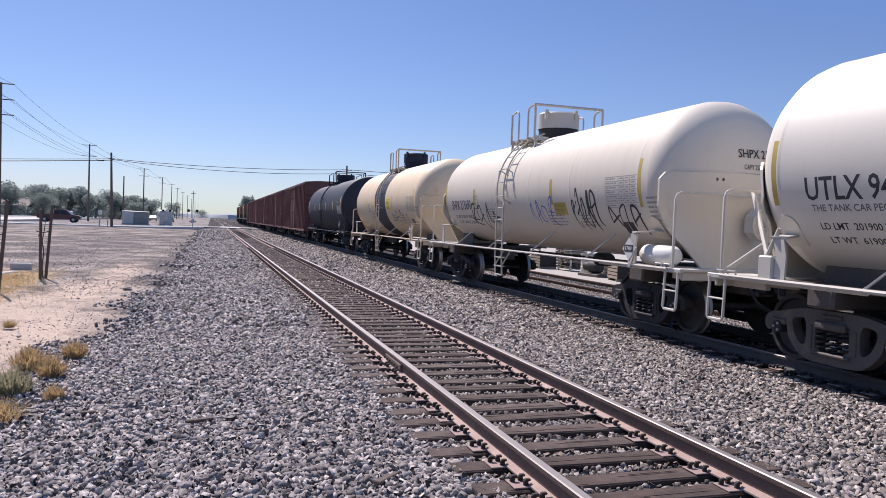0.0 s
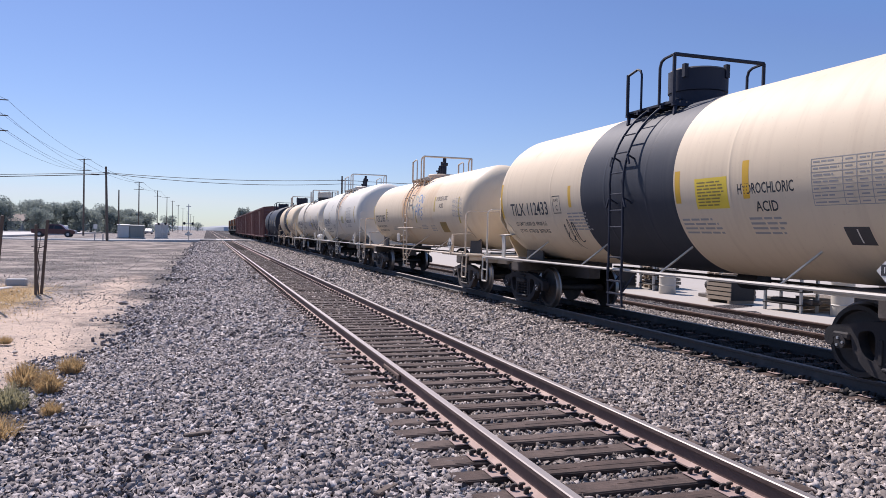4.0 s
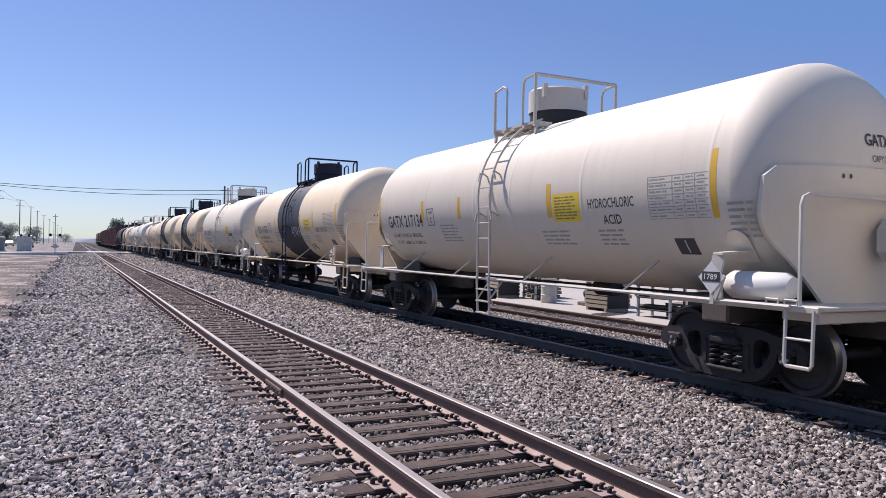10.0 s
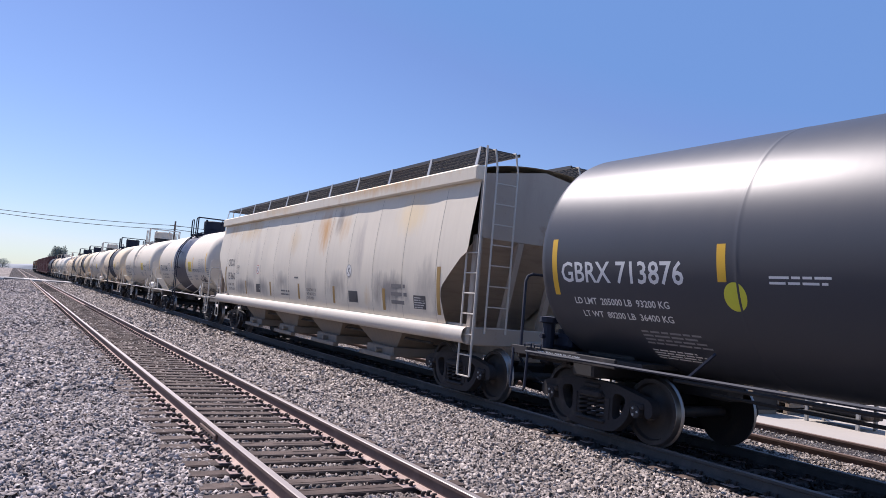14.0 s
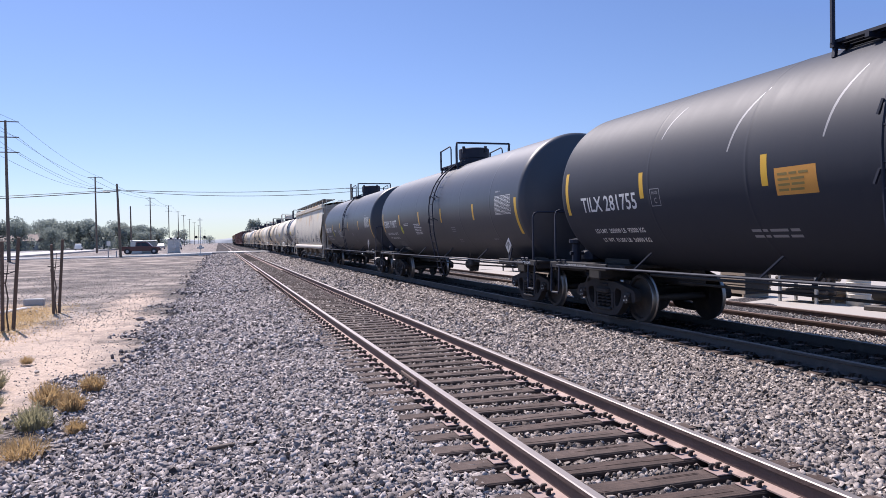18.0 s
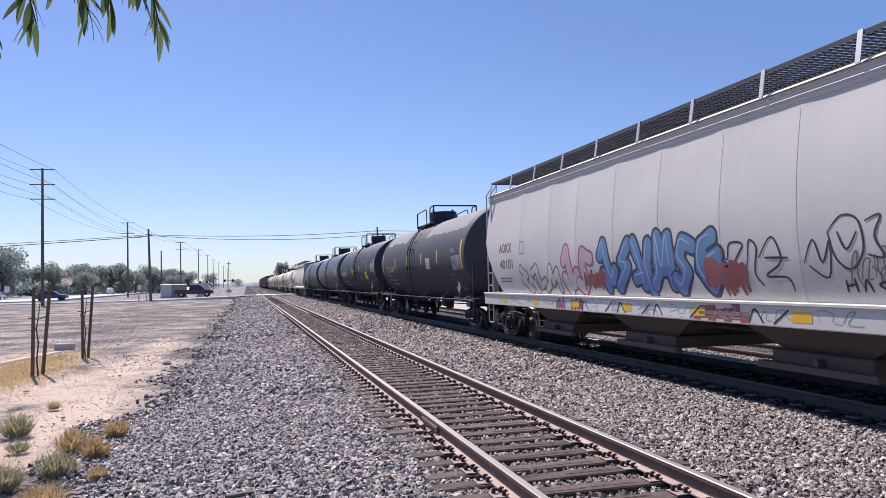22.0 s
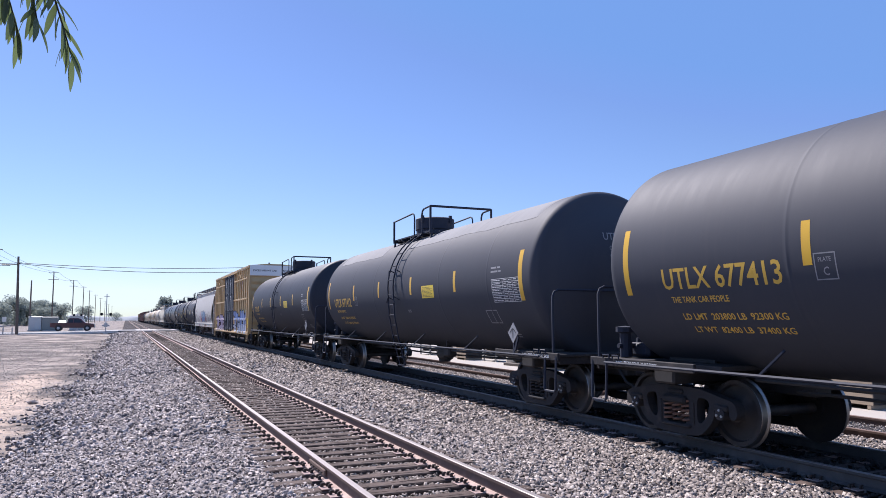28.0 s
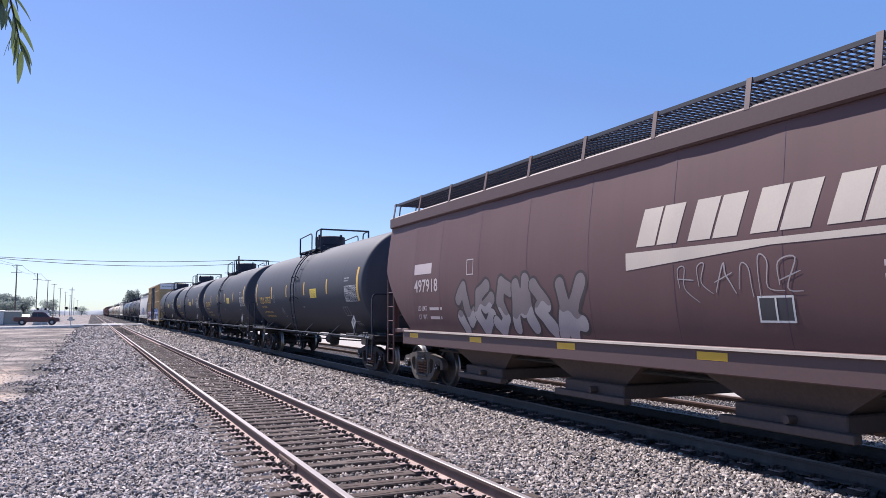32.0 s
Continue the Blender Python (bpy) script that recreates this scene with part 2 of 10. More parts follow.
def dirt_blend(name):
    """Grey gravelly earth that turns to pale trodden dirt in ragged patches."""
    m = gravel_sheet(name, (0.15, 0.13, 0.12), (0.38, 0.33, 0.298), 14, (0.37, 0.312, 0.27), 0.5, True)
    t = m.node_tree
    b = t.nodes["Principled BSDF"]
    base = b.inputs["Base Color"].links[0].from_socket
    v = coords(t)
    pale = mix_of(t, ramp_of(t, noise_of(t, v, 22, 8, 0.8), 0.3, 0.7), (0.32, 0.245, 0.195), (0.72, 0.56, 0.44))
    rag = noise_of(t, v, 1.3, 8, 0.68)
    straw = mix_of(t, ramp_of(t, noise_of(t, v, 14, 8, 0.8), 0.35, 0.7), (0.30, 0.21, 0.12), (0.60, 0.44, 0.24))
    for xc, yc, sx, sy, cover in ((-3.0, 14.2, 1.2, 5.0, pale), (-4.6, 17.5, 1.2, 4.0, pale), (-3.0, 21.5, 1.1, 5.0, pale), (-5.0, 9.0, 2.2, 5.0, pale), (-5.6, 22.5, 0.8, 3.2, straw), (-5.2, 26.0, 0.6, 2.4, straw), (-6.0, 19.0, 0.8, 2.0, straw), (-3.0, 29.0, 0.8, 5.0, pale), (-6.8, 26.0, 1.4, 3.5, pale), (-5.9, 23.5, 1.0, 4.2, straw), (-5.4, 15.5, 0.8, 2.5, straw), (-3.2, 9.6, 0.5, 1.3, straw)):
        mp = t.nodes.new("ShaderNodeMapping")
        mp.inputs["Scale"].default_value = (1 / sx, 1 / sy, 0)
        mp.inputs["Location"].default_value = (-xc / sx, -yc / sy, 0)
        link(t, v, mp.inputs["Vector"])
        ln = t.nodes.new("ShaderNodeVectorMath")
        ln.operation = "LENGTH"
        link(t, mp.outputs["Vector"], ln.inputs[0])
        k = t.nodes.new("ShaderNodeMath")
        k.operation, k.inputs[1].default_value, = "MULTIPLY_ADD", 3.2
        k.inputs[2].default_value = -0.35
        link(t, rag, k.inputs[0])
        d = t.nodes.new("ShaderNodeMath")
        d.operation = "SUBTRACT"
        link(t, k.outputs[0], d.inputs[0])
        link(t, ln.outputs["Value"], d.inputs[1])
        base = mix_of(t, ramp_of(t, d.outputs[0], -0.1, 1.0), base, cover)
    link(t, base, b.inputs["Base Color"])
    return m


M["dirt"] = dirt_blend("patchy_pale_dirt")
M["lot_stone"] = stone_material("dusty_lot_stone", (0.15, 0.133, 0.122), (0.30, 0.27, 0.247), (0.52, 0.47, 0.43))
M["asphalt"] = plain("sun_bleached_asphalt", (0.20, 0.195, 0.195), 0.9, 0, 0.15, 3.0, 0.3)
M["concrete"] = plain("concrete", (0.43, 0.405, 0.38), 0.85, 0, 0.12, 4.0, 0.3, (0.35, 0.33, 0.30), 0.4)
M["pale_concrete"] = plain("pale_concrete", (0.62, 0.59, 0.55), 0.85, 0, 0.1, 4.0, 0.2, (0.48, 0.45, 0.41), 0.3)
M["tie"] = tie_wood("creosoted_wood")
# Rust darkened for the rail web, whose shade is put into the colour.
M["rail_side"] = plain("rusty_rail_steel", (0.14, 0.09, 0.072), 0.85, 0.0, 0.25, 8.0, 0.3, (0.22, 0.15, 0.125), 0.5)
M["rail_foot"] = plain("dusty_rail_foot", (0.34, 0.24, 0.205), 0.85, 0.0, 0.2, 8.0, 0.3, (0.46, 0.34, 0.29), 0.55)
M["rail_top"] = plain("polished_rail_steel", (0.30, 0.27, 0.26), 0.62, 1.0, 0.08, 10.0)
M["rail_grey"] = plain("grimy_grey_rail_steel", (0.06, 0.056, 0.055), 0.85, 0.0, 0.25, 8.0, 0.3, (0.11, 0.10, 0.092), 0.5)
M["rust_plate"] = plain("rusted_plate", (0.36, 0.255, 0.225), 0.85, 0.0, 0.25, 8.0, 0.4)
M["spike"] = plain("dark_spike", (0.06, 0.045, 0.04), 0.8, 0.2, 0.3, 20.0)
M["truck_steel"] = plain("grimy_cast_steel", (0.024, 0.022, 0.024), 0.85, 0.1, 0.35, 6.0, 0.3, (0.085, 0.07, 0.062), 0.42)
M["truck_tan"] = plain("dusty_cast_steel", (0.095, 0.08, 0.07), 0.75, 0.1, 0.35, 6.0, 0.3, (0.19, 0.155, 0.125), 0.45)
M["truck_rusty"] = plain("rust_red_cast_steel", (0.16, 0.085, 0.06), 0.75, 0.15, 0.35, 6.0, 0.3, (0.25, 0.16, 0.11), 0.5)
M["wheel"] = plain("wheel_steel", (0.028, 0.025, 0.025), 0.65, 0.1, 0.3, 8.0, 0.2, (0.075, 0.055, 0.045), 0.5)
M["tread"] = plain("bright_tread", (0.30, 0.29, 0.28), 0.42, 1.0, 0.1, 8.0)
M["under"] = plain("dark_underframe", (0.03, 0.028, 0.028), 0.7, 0.1, 0.3, 5.0, 0.2, (0.07, 0.06, 0.05), 0.4)
M["black_steel"] = plain("black_painted_steel", (0.009, 0.0145, 0.034), 0.68, 0.0, 0.25, 8.0)
M["white_steel"] = plain("white_painted_steel", (0.52, 0.48, 0.415), 0.55, 0.0, 0.1, 8.0, 0, (0.36, 0.28, 0.21), 0.35)
M["faded_purple"] = plain("faded_purple_paint", (0.20, 0.10, 0.11), 0.6, 0, 0.15, 6)
M["cream_steel"] = plain("cream_painted_steel", (0.60, 0.49, 0.365), 0.55, 0.0, 0.1, 8.0, 0, (0.36, 0.24, 0.16), 0.35)
M["galv"] = plain("galvanised_steel", (0.42, 0.43, 0.44), 0.5, 0.6, 0.1, 8.0)
M["ink"] = plain("black_lettering", (0.035, 0.035, 0.04), 0.6, 0, 0.2, 10.0)
M["ink_faint"] = plain("faint_stencil", (0.34, 0.33, 0.32), 0.7, 0, 0.2, 10.0)
M["ink_soft"] = plain("faded_lettering", (0.16, 0.15, 0.145), 0.7, 0, 0.2, 10.0)
M["white_ink"] = plain("white_lettering", (0.72, 0.72, 0.70), 0.6, 0, 0.1, 10.0)
M["grey_ink"] = plain("faint_grey_lettering", (0.26, 0.26, 0.27), 0.6, 0, 0.1, 10.0)
M["yellow_ink"] = plain("yellow_lettering", (0.70, 0.43, 0.06), 0.6, 0, 0.15, 10.0)
M["reflector"] = plain("yellow_reflective_tape", (0.72, 0.42, 0.03), 0.4, 0, 0.1, 10.0)
M["old_reflector"] = plain("faded_yellow_tape", (0.52, 0.375, 0.09), 0.6, 0, 0.2, 10.0)
M["yellow_panel"] = plain("yellow_sign_panel", (0.82, 0.60, 0.05), 0.5, 0, 0.12, 10.0)
M["panel_text"] = plain("olive_panel_text", (0.26, 0.19, 0.05), 0.6, 0, 0.1, 10.0)
M["panel_white"] = plain("off_white_panel", (0.66, 0.64, 0.60), 0.6, 0, 0.08, 10.0)
M["panel_grey"] = plain("grey_panel", (0.45, 0.44, 0.42), 0.6, 0, 0.1, 10.0)
M["placard_grey"] = plain("faded_placard", (0.30, 0.30, 0.31), 0.6, 0, 0.15, 10.0)
M["panel_dark"] = plain("dark_panel", (0.05, 0.05, 0.055), 0.5, 0, 0.2, 10.0)
M["red_ink"] = plain("red_paint", (0.50, 0.06, 0.06), 0.6, 0, 0.1, 10.0)
M["blue_ink"] = plain("blue_paint", (0.06, 0.11, 0.40), 0.6, 0, 0.1, 10.0)
M["cream"] = car_paint("cream_tank_paint", (0.70, 0.575, 0.41), (0.50, 0.38, 0.26), (0.56, 0.38, 0.21), 0.62, 0.5, 0.14, 0.45, 0.4, 0.3)
M["white"] = car_paint("white_tank_paint", (0.66, 0.59, 0.485), (0.54, 0.46, 0.375), (0.46, 0.34, 0.24), 0.6, 0.5, 0.10, 0.45, 0.4, 0.28)
M["band_dark"] = car_paint("black_band_paint", (0.020, 0.024, 0.050), (0.066, 0.065, 0.078), None, 0.42, 0.4, 0.1, 0.3)
M["tan"] = car_paint("stained_cream_paint", (0.69, 0.545, 0.36), (0.48, 0.33, 0.19), (0.50, 0.28, 0.12), 0.55, 0.55, 0.22, 0.5)
RUST, GRIME = (0.50, 0.27, 0.11), (0.17, 0.155, 0.15)
M["rust_white"] = car_paint("rust_streaked_white_paint", (0.67, 0.62, 0.53), (0.58, 0.50, 0.41), None, 0.52, 0.4, 0.05, 0.35, 0.3, 0.5, [(0.12, 3.3, 0.26, 1.3, (0.45, 0.23, 0.08), 0.95), (-0.2, 4.0, 0.42, 2.2, (0.42, 0.20, 0.06), 0.95), (-0.75, 3.9, 0.3, 0.9, RUST, 0.8), (-0.25, 2.5, 0.3, 1.2, (0.50, 0.32, 0.16), 0.7)])
M["rust_cream"] = car_paint("rust_streaked_cream_paint", (0.69, 0.56, 0.39), (0.50, 0.36, 0.22), (0.52, 0.32, 0.16), 0.55, 0.5, 0.10, 0.45, 0.3, 0.5,
                            [(0.85, 3.2, 0.75, 2.2, (0.55, 0.28, 0.09), 0.95), (-0.2, 3.7, 1.3, 0.9, (0.46, 0.22, 0.07), 0.9), (-2.5, 3.0, 1.0, 1.2, (0.56, 0.36, 0.18), 0.5)])
M["stained_cream"] = car_paint("tail_stained_cream_paint", (0.72, 0.57, 0.38), (0.50, 0.37, 0.24), (0.52, 0.32, 0.16), 0.55, 0.45, 0.06, 0.45, 0.3, 0.5, [(-6.5, 1.6, 0.5, 0.9, (0.20, 0.12, 0.08), 0.7), (0.4, 3.8, 6.0, 0.5, (0.66, 0.48, 0.27), 0.5)])
M["band"] = car_paint("charcoal_band_paint", (0.036, 0.041, 0.054), (0.11, 0.105, 0.105), None, 0.6, 0.45, 0.1, 0.35, 0.3, 0.3)
M["rustband"] = car_paint("rust_stained_paint", (0.70, 0.55, 0.38), (0.42, 0.23, 0.10), (0.38, 0.18, 0.07), 0.5, 0.8, 0.45, 0.7)
M["black"] = car_paint("black_tank_paint", (0.024, 0.028, 0.041), (0.046, 0.046, 0.053), None, 0.58, 0.45, 0.1, 0.3, 0.12, 0.3)
M["dusty_black"] = car_paint("dusty_black_tank_paint", (0.046, 0.050, 0.064), (0.080, 0.078, 0.083), None, 0.64, 0.45, 0.1, 0.3, 0.15, 0.28)
M["shield_tan"] = car_paint("stained_shield_paint", (0.60, 0.45, 0.31), (0.36, 0.25, 0.17), (0.20, 0.12, 0.08), 0.6, 0.6, 0.3, 0.6, 0.4, 0.3)
# Discharge bays in a darker cream than the side sheets.
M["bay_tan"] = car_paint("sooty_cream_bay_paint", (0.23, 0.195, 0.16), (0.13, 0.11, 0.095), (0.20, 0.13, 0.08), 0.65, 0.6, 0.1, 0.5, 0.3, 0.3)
M["gloss_black"] = car_paint("glossy_black_tank_paint", (0.044, 0.048, 0.060), (0.058, 0.059, 0.066), None, 0.42, 0.3, 0.1, 0.25, 0.1, 0.5)
M["grey_patch"] = car_paint("bare_grey_patch", (0.27, 0.265, 0.265), (0.17, 0.165, 0.16), None, 0.85, 0.5, 0.1, 0.5, 0.4, 0.08)
M["hopper_grey"] = car_paint("stained_grey_hopper_paint", (0.66, 0.595, 0.48), (0.50, 0.44, 0.365), (0.58, 0.43, 0.24), 0.55, 0.6, 0.10, 0.3, 0.25, 0.4,
                           [(7.6, 3.7, 1.3, 0.3, (0.56, 0.36, 0.16), 0.65), (5.0, 3.75, 1.5, 0.3, (0.56, 0.38, 0.18), 0.55), (5.9, 1.66, 0.9, 0.34, GRIME, 0.7), (3.3, 1.7, 0.9, 0.4, GRIME, 0.6), (6.9, 2.3, 0.5, 0.9, (0.44, 0.39, 0.33), 0.5), (4.2, 2.6, 0.4, 1.1, (0.46, 0.41, 0.35), 0.5), (-1.8, 3.3, 0.6, 0.75, (0.52, 0.27, 0.08), 0.85), (-3.0, 3.4, 0.6, 0.6, (0.56, 0.36, 0.17), 0.6), (-2.7, 3.5, 0.35, 0.5, GRIME, 0.6), (0.6, 3.1, 0.6, 0.5, (0.60, 0.43, 0.22), 0.45), (5.6, 3.5, 1.6, 0.4, (0.60, 0.43, 0.22), 0.5), (-5.0, 4.15, 3.6, 0.22, (0.55, 0.33, 0.13), 0.7), (2.5, 4.1, 2.5, 0.2, (0.58, 0.38, 0.17), 0.5), (-4.2, 2.6, 0.35, 1.0, (0.36, 0.32, 0.29), 0.6), (-6.6, 3.4, 0.9, 0.5, (0.72, 0.56, 0.32), 0.7),
                            (-5.9, 1.85, 1.1, 0.45, GRIME, 0.85), (-3.0, 1.9, 0.8, 0.45, GRIME, 0.6), (-1.1, 1.8, 0.6, 0.3, GRIME, 0.5), (1.3, 1.9, 0.7, 0.35, GRIME, 0.6), (4.9, 1.75, 0.8, 0.3, GRIME, 0.65), (-7.6, 2.0, 0.8, 0.6, GRIME, 0.5)])
M["hopper_white"] = car_paint("pale_grey_hopper_paint", (0.55, 0.525, 0.485), (0.47, 0.425, 0.385), None, 0.55, 0.6, 0.1, 0.28, 0.35, 0.4, [(5.5, 1.75, 1.6, 0.5, (0.34, 0.31, 0.30), 0.55), (0.8, 1.8, 2.4, 0.5, (0.38, 0.34, 0.32), 0.4), (3.6, 1.6, 2.2, 0.3, (0.36, 0.31, 0.29), 0.5), (-5.0, 1.65, 2.4, 0.35, (0.36, 0.31, 0.29), 0.5), (-7.9, 2.6, 0.6, 1.1, (0.40, 0.34, 0.30), 0.5), (-1.0, 3.6, 3.0, 0.25, (0.50, 0.45, 0.40), 0.4), (6.8, 3.4, 1.0, 0.4, (0.52, 0.46, 0.40), 0.4)])
M["hopper_brown"] = car_paint("brown_hopper_paint", (0.130, 0.070, 0.066), (0.098, 0.062, 0.061), None, 0.55, 0.5, 0.1, 0.35, 0.25, 0.3)
# Dark brown for discharge bays and outlet gates.
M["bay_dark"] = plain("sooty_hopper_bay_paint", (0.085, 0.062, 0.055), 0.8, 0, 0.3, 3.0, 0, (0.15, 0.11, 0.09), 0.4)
M["end_grime"] = car_paint("weathered_end_paint", (0.40, 0.34, 0.28), (0.20, 0.16, 0.13), (0.24, 0.15, 0.09), 0.6, 0.6, 0.25, 0.6)
M["sill_cream"] = plain("cream_sill_paint", (0.56, 0.505, 0.43), 0.62, 0, 0.08, 3.0, 0, (0.45, 0.35, 0.26), 0.4)
M["sill_brown"] = plain("pale_brown_sill", (0.105, 0.06, 0.056), 0.6, 0, 0.12, 3.0, 0, (0.12, 0.07, 0.06), 0.35)
M["box_yellow"] = car_paint("ochre_boxcar_paint", (0.51, 0.345, 0.165), (0.42, 0.275, 0.13), (0.30, 0.15, 0.06), 0.55, 0.5, 0.08, 0.45, 0.25)
M["box_navy"] = car_paint("navy_door_paint", (0.045, 0.05, 0.068), (0.10, 0.10, 0.11), None, 0.5, 0.4, 0.1, 0.4, 0.2)
M["box_brown"] = car_paint("oxide_red_boxcar_paint", (0.165, 0.062, 0.05), (0.10, 0.052, 0.045), (0.25, 0.19, 0.17), 0.6, 0.5, 0.12, 0.5, 0.3)
M["box_white"] = plain("white_roof_end", (0.76, 0.76, 0.75), 0.5, 0, 0.06, 4.0)
M["loco_orange"] = plain("orange_engine_paint", (0.33, 0.12, 0.045), 0.45, 0, 0.15, 2.0)
M["loco_yellow"] = plain("yellow_engine_stripe", (0.38, 0.25, 0.06), 0.5, 0, 0.1, 2.0)
M["loco_black"] = plain("black_engine_paint", (0.03, 0.03, 0.03), 0.5, 0, 0.2, 2.0)
M["glass"] = plain("dark_window_glass", (0.02, 0.022, 0.026), 0.08, 0, 0.1, 2.0)
M["wood_pole"] = plain("weathered_pole_wood", (0.16, 0.125, 0.10), 0.9, 0, 0.3, 6.0, 0.5)
M["stake"] = plain("grey_stake_wood", (0.13, 0.095, 0.075), 0.9, 0, 0.3, 12.0, 0.6)
M["wire"] = plain("black_cable", (0.03, 0.03, 0.033), 0.6, 0, 0.1, 2.0)
M["aluminium"] = plain("aluminium_mast", (0.55, 0.55, 0.55), 0.4, 0.7, 0.1, 4.0)
M["cabinet"] = plain("grey_cabinet_paint", (0.52, 0.52, 0.50), 0.5, 0, 0.08, 2.0, 0, (0.40, 0.38, 0.35), 0.3)
M["cabinet_dark"] = plain("dull_green_cabinet_paint", (0.24, 0.25, 0.23), 0.5, 0, 0.1, 2.0)
# Foliage lightened towards grey: far-off haze lies in its colour.
M["leaf_far"] = leafy("distant_foliage", (0.23, 0.265, 0.245), (0.31, 0.35, 0.31))
M["bark"] = plain("tree_bark", (0.10, 0.08, 0.065), 0.9, 0, 0.3, 5.0, 0.5)
M["dry_grass"] = leafy("dry_straw_grass", (0.50, 0.36, 0.19), (0.50, 0.35, 0.17))
M["brush"] = leafy("grey_green_brush", (0.27, 0.255, 0.17), (0.34, 0.31, 0.18))
M["brush_brown"] = leafy("browned_brush", (0.38, 0.28, 0.16), (0.48, 0.33, 0.16))


# ---------------------------------------------------------------- mesh helpers
class Geo:
    """Collects vertices and faces of one mesh."""

    def __init__(self):
        self.v, self.f, self.m = [], [], []

    def add(self, verts, faces, mi=0):
        k = len(self.v)
        self.v.extend(tuple(p) for p in verts)
        self.f.extend(tuple(i + k for i in q) for q in faces)
        self.m.extend([mi] * len(faces))
        return self

    def box(self, x0, x1, y0, y1, z0, z1, mi=0, c=0.0):
        x0, x1, y0, y1, z0, z1 = min(x0, x1), max(x0, x1), min(y0, y1), max(y0, y1), min(z0, z1), max(z0, z1)
        if c <= 0:
            v = [(x, y, z) for x in (x0, x1) for y in (y0, y1) for z in (z0, z1)]
            return self.add(v, [(0, 1, 3, 2), (4, 6, 7, 5), (0, 4, 5, 1), (2, 3, 7, 6), (0, 2, 6, 4), (1, 5, 7, 3)], mi)
        lo, hi = (x0, y0, z0), (x1, y1, z1)
        c = min(c, *(0.45 * (h - l) for l, h in zip(lo, hi)))
        v, ix = [], {}
        for i in (0, 1):
            for j in (0, 1):
                for k in (0, 1):
                    s = (i, j, k)
                    for ax in range(3):
                        ix[s, ax] = len(v)
                        v.append(tuple((hi[q] if s[q] else lo[q]) + (0 if q == ax else (-c if s[q] else c)) for q in range(3)))
        f = []
        for ax in range(3):
            a, b = [q for q in range(3) if q != ax]
            for side in (0, 1):
                ring = []
                for p, q in ((0, 0), (1, 0), (1, 1), (0, 1)):
                    s = [0, 0, 0]
                    s[ax], s[a], s[b] = side, p, q
                    ring.append(ix[tuple(s), ax])
                f.append(tuple(ring))
            for p in (0, 1):
                for q in (0, 1):
                    s0, s1 = [0, 0, 0], [0, 0, 0]
                    s0[a] = s1[a] = p
                    s0[b] = s1[b] = q
                    s0[ax], s1[ax] = 0, 1
                    s0, s1 = tuple(s0), tuple(s1)
                    f.append((ix[s0, a], ix[s1, a], ix[s1, b], ix[s0, b]))
        for i in (0, 1):
            for j in (0, 1):
                for k in (0, 1):
                    f.append((ix[(i, j, k), 0], ix[(i, j, k), 1], ix[(i, j, k), 2]))
        return self.add(v, f, mi)

    def bar(self, p, q, w, h, mi=0):
        """A rectangular bar from p to q."""
        p, q = Vector(p), Vector(q)
        d = (q - p).normalized()
        up = Vector((0, 0, 1)) if abs(d.z) < 0.9 else Vector((0, 1, 0))
        s = d.cross(up).normalized()
        u = s.cross(d)
        v = [e + s * a * w / 2 + u * b * h / 2 for e in (p, q) for a, b in ((-1, -1), (1, -1), (1, 1), (-1, 1))]
        return self.add(v, [(0, 1, 2, 3), (7, 6, 5, 4), (0, 4, 5, 1), (1, 5, 6, 2), (2, 6, 7, 3), (3, 7, 4, 0)], mi)

    def tube(self, pts, r, n=6, mi=0, caps=True, closed=False):
        pts = [Vector(p) for p in pts]
        rings, up = [], None
        rr = r if isinstance(r, (list, tuple)) else [r] * len(pts)
        for i, p in enumerate(pts):
            a = pts[i - 1] if i or closed else p
            b = pts[(i + 1) % len(pts)] if i < len(pts) - 1 or closed else p
            d = (b - a).normalized()
            if up is None:
                up = Vector((0, 0, 1)) if abs(d.z) < 0.9 else Vector((1, 0, 0))
            s = d.cross(up)
            if s.length < 1e-4:
                s = d.cross(Vector((0.3, 1, 0.2)))
            s.normalize()
            up = s.cross(d).normalized()
            rings.append([p + (s * math.cos(2 * math.pi * k / n) + up * math.sin(2 * math.pi * k / n)) * rr[i] for k in range(n)])
        f = []
        m = len(rings)
        for i in range(m if closed else m - 1):
            for k in range(n):
                j = (i + 1) % m
                f.append((i * n + k, i * n + (k + 1) % n, j * n + (k + 1) % n, j * n + k))
        if caps and not closed:
            f += [tuple(range(n))[::-1], tuple((m - 1) * n + k for k in range(n))]
        return self.add([p for ring in rings for p in ring], f, mi)

    def lathe(self, profile, n=32, centre=(0, 0, 0), axis="y", mi=0, mats=None):
        """profile: (along, radius) pairs; axis through centre."""
        v, f, mm = [], [], []
        for a, r in profile:
            for k in range(n):
                c, s = math.cos(2 * math.pi * k / n) * r, math.sin(2 * math.pi * k / n) * r
                p = {"y": (c, a, s), "x": (a, c, s), "z": (c, s, a)}[axis]
                v.append((p[0] + centre[0], p[1] + centre[1], p[2] + centre[2]))
        flip = axis == "y"
        for i in range(len(profile) - 1):
            for k in range(n):
                q = (i * n + k, i * n + (k + 1) % n, (i + 1) * n + (k + 1) % n, (i + 1) * n + k)
                f.append(q[::-1] if not flip else q)
                mm.append(mats[i] if mats else mi)
        k = len(self.v)
        self.v.extend(v)
        self.f.extend(tuple(i + k for i in q) for q in f)
        self.m.extend(mm)
        return self

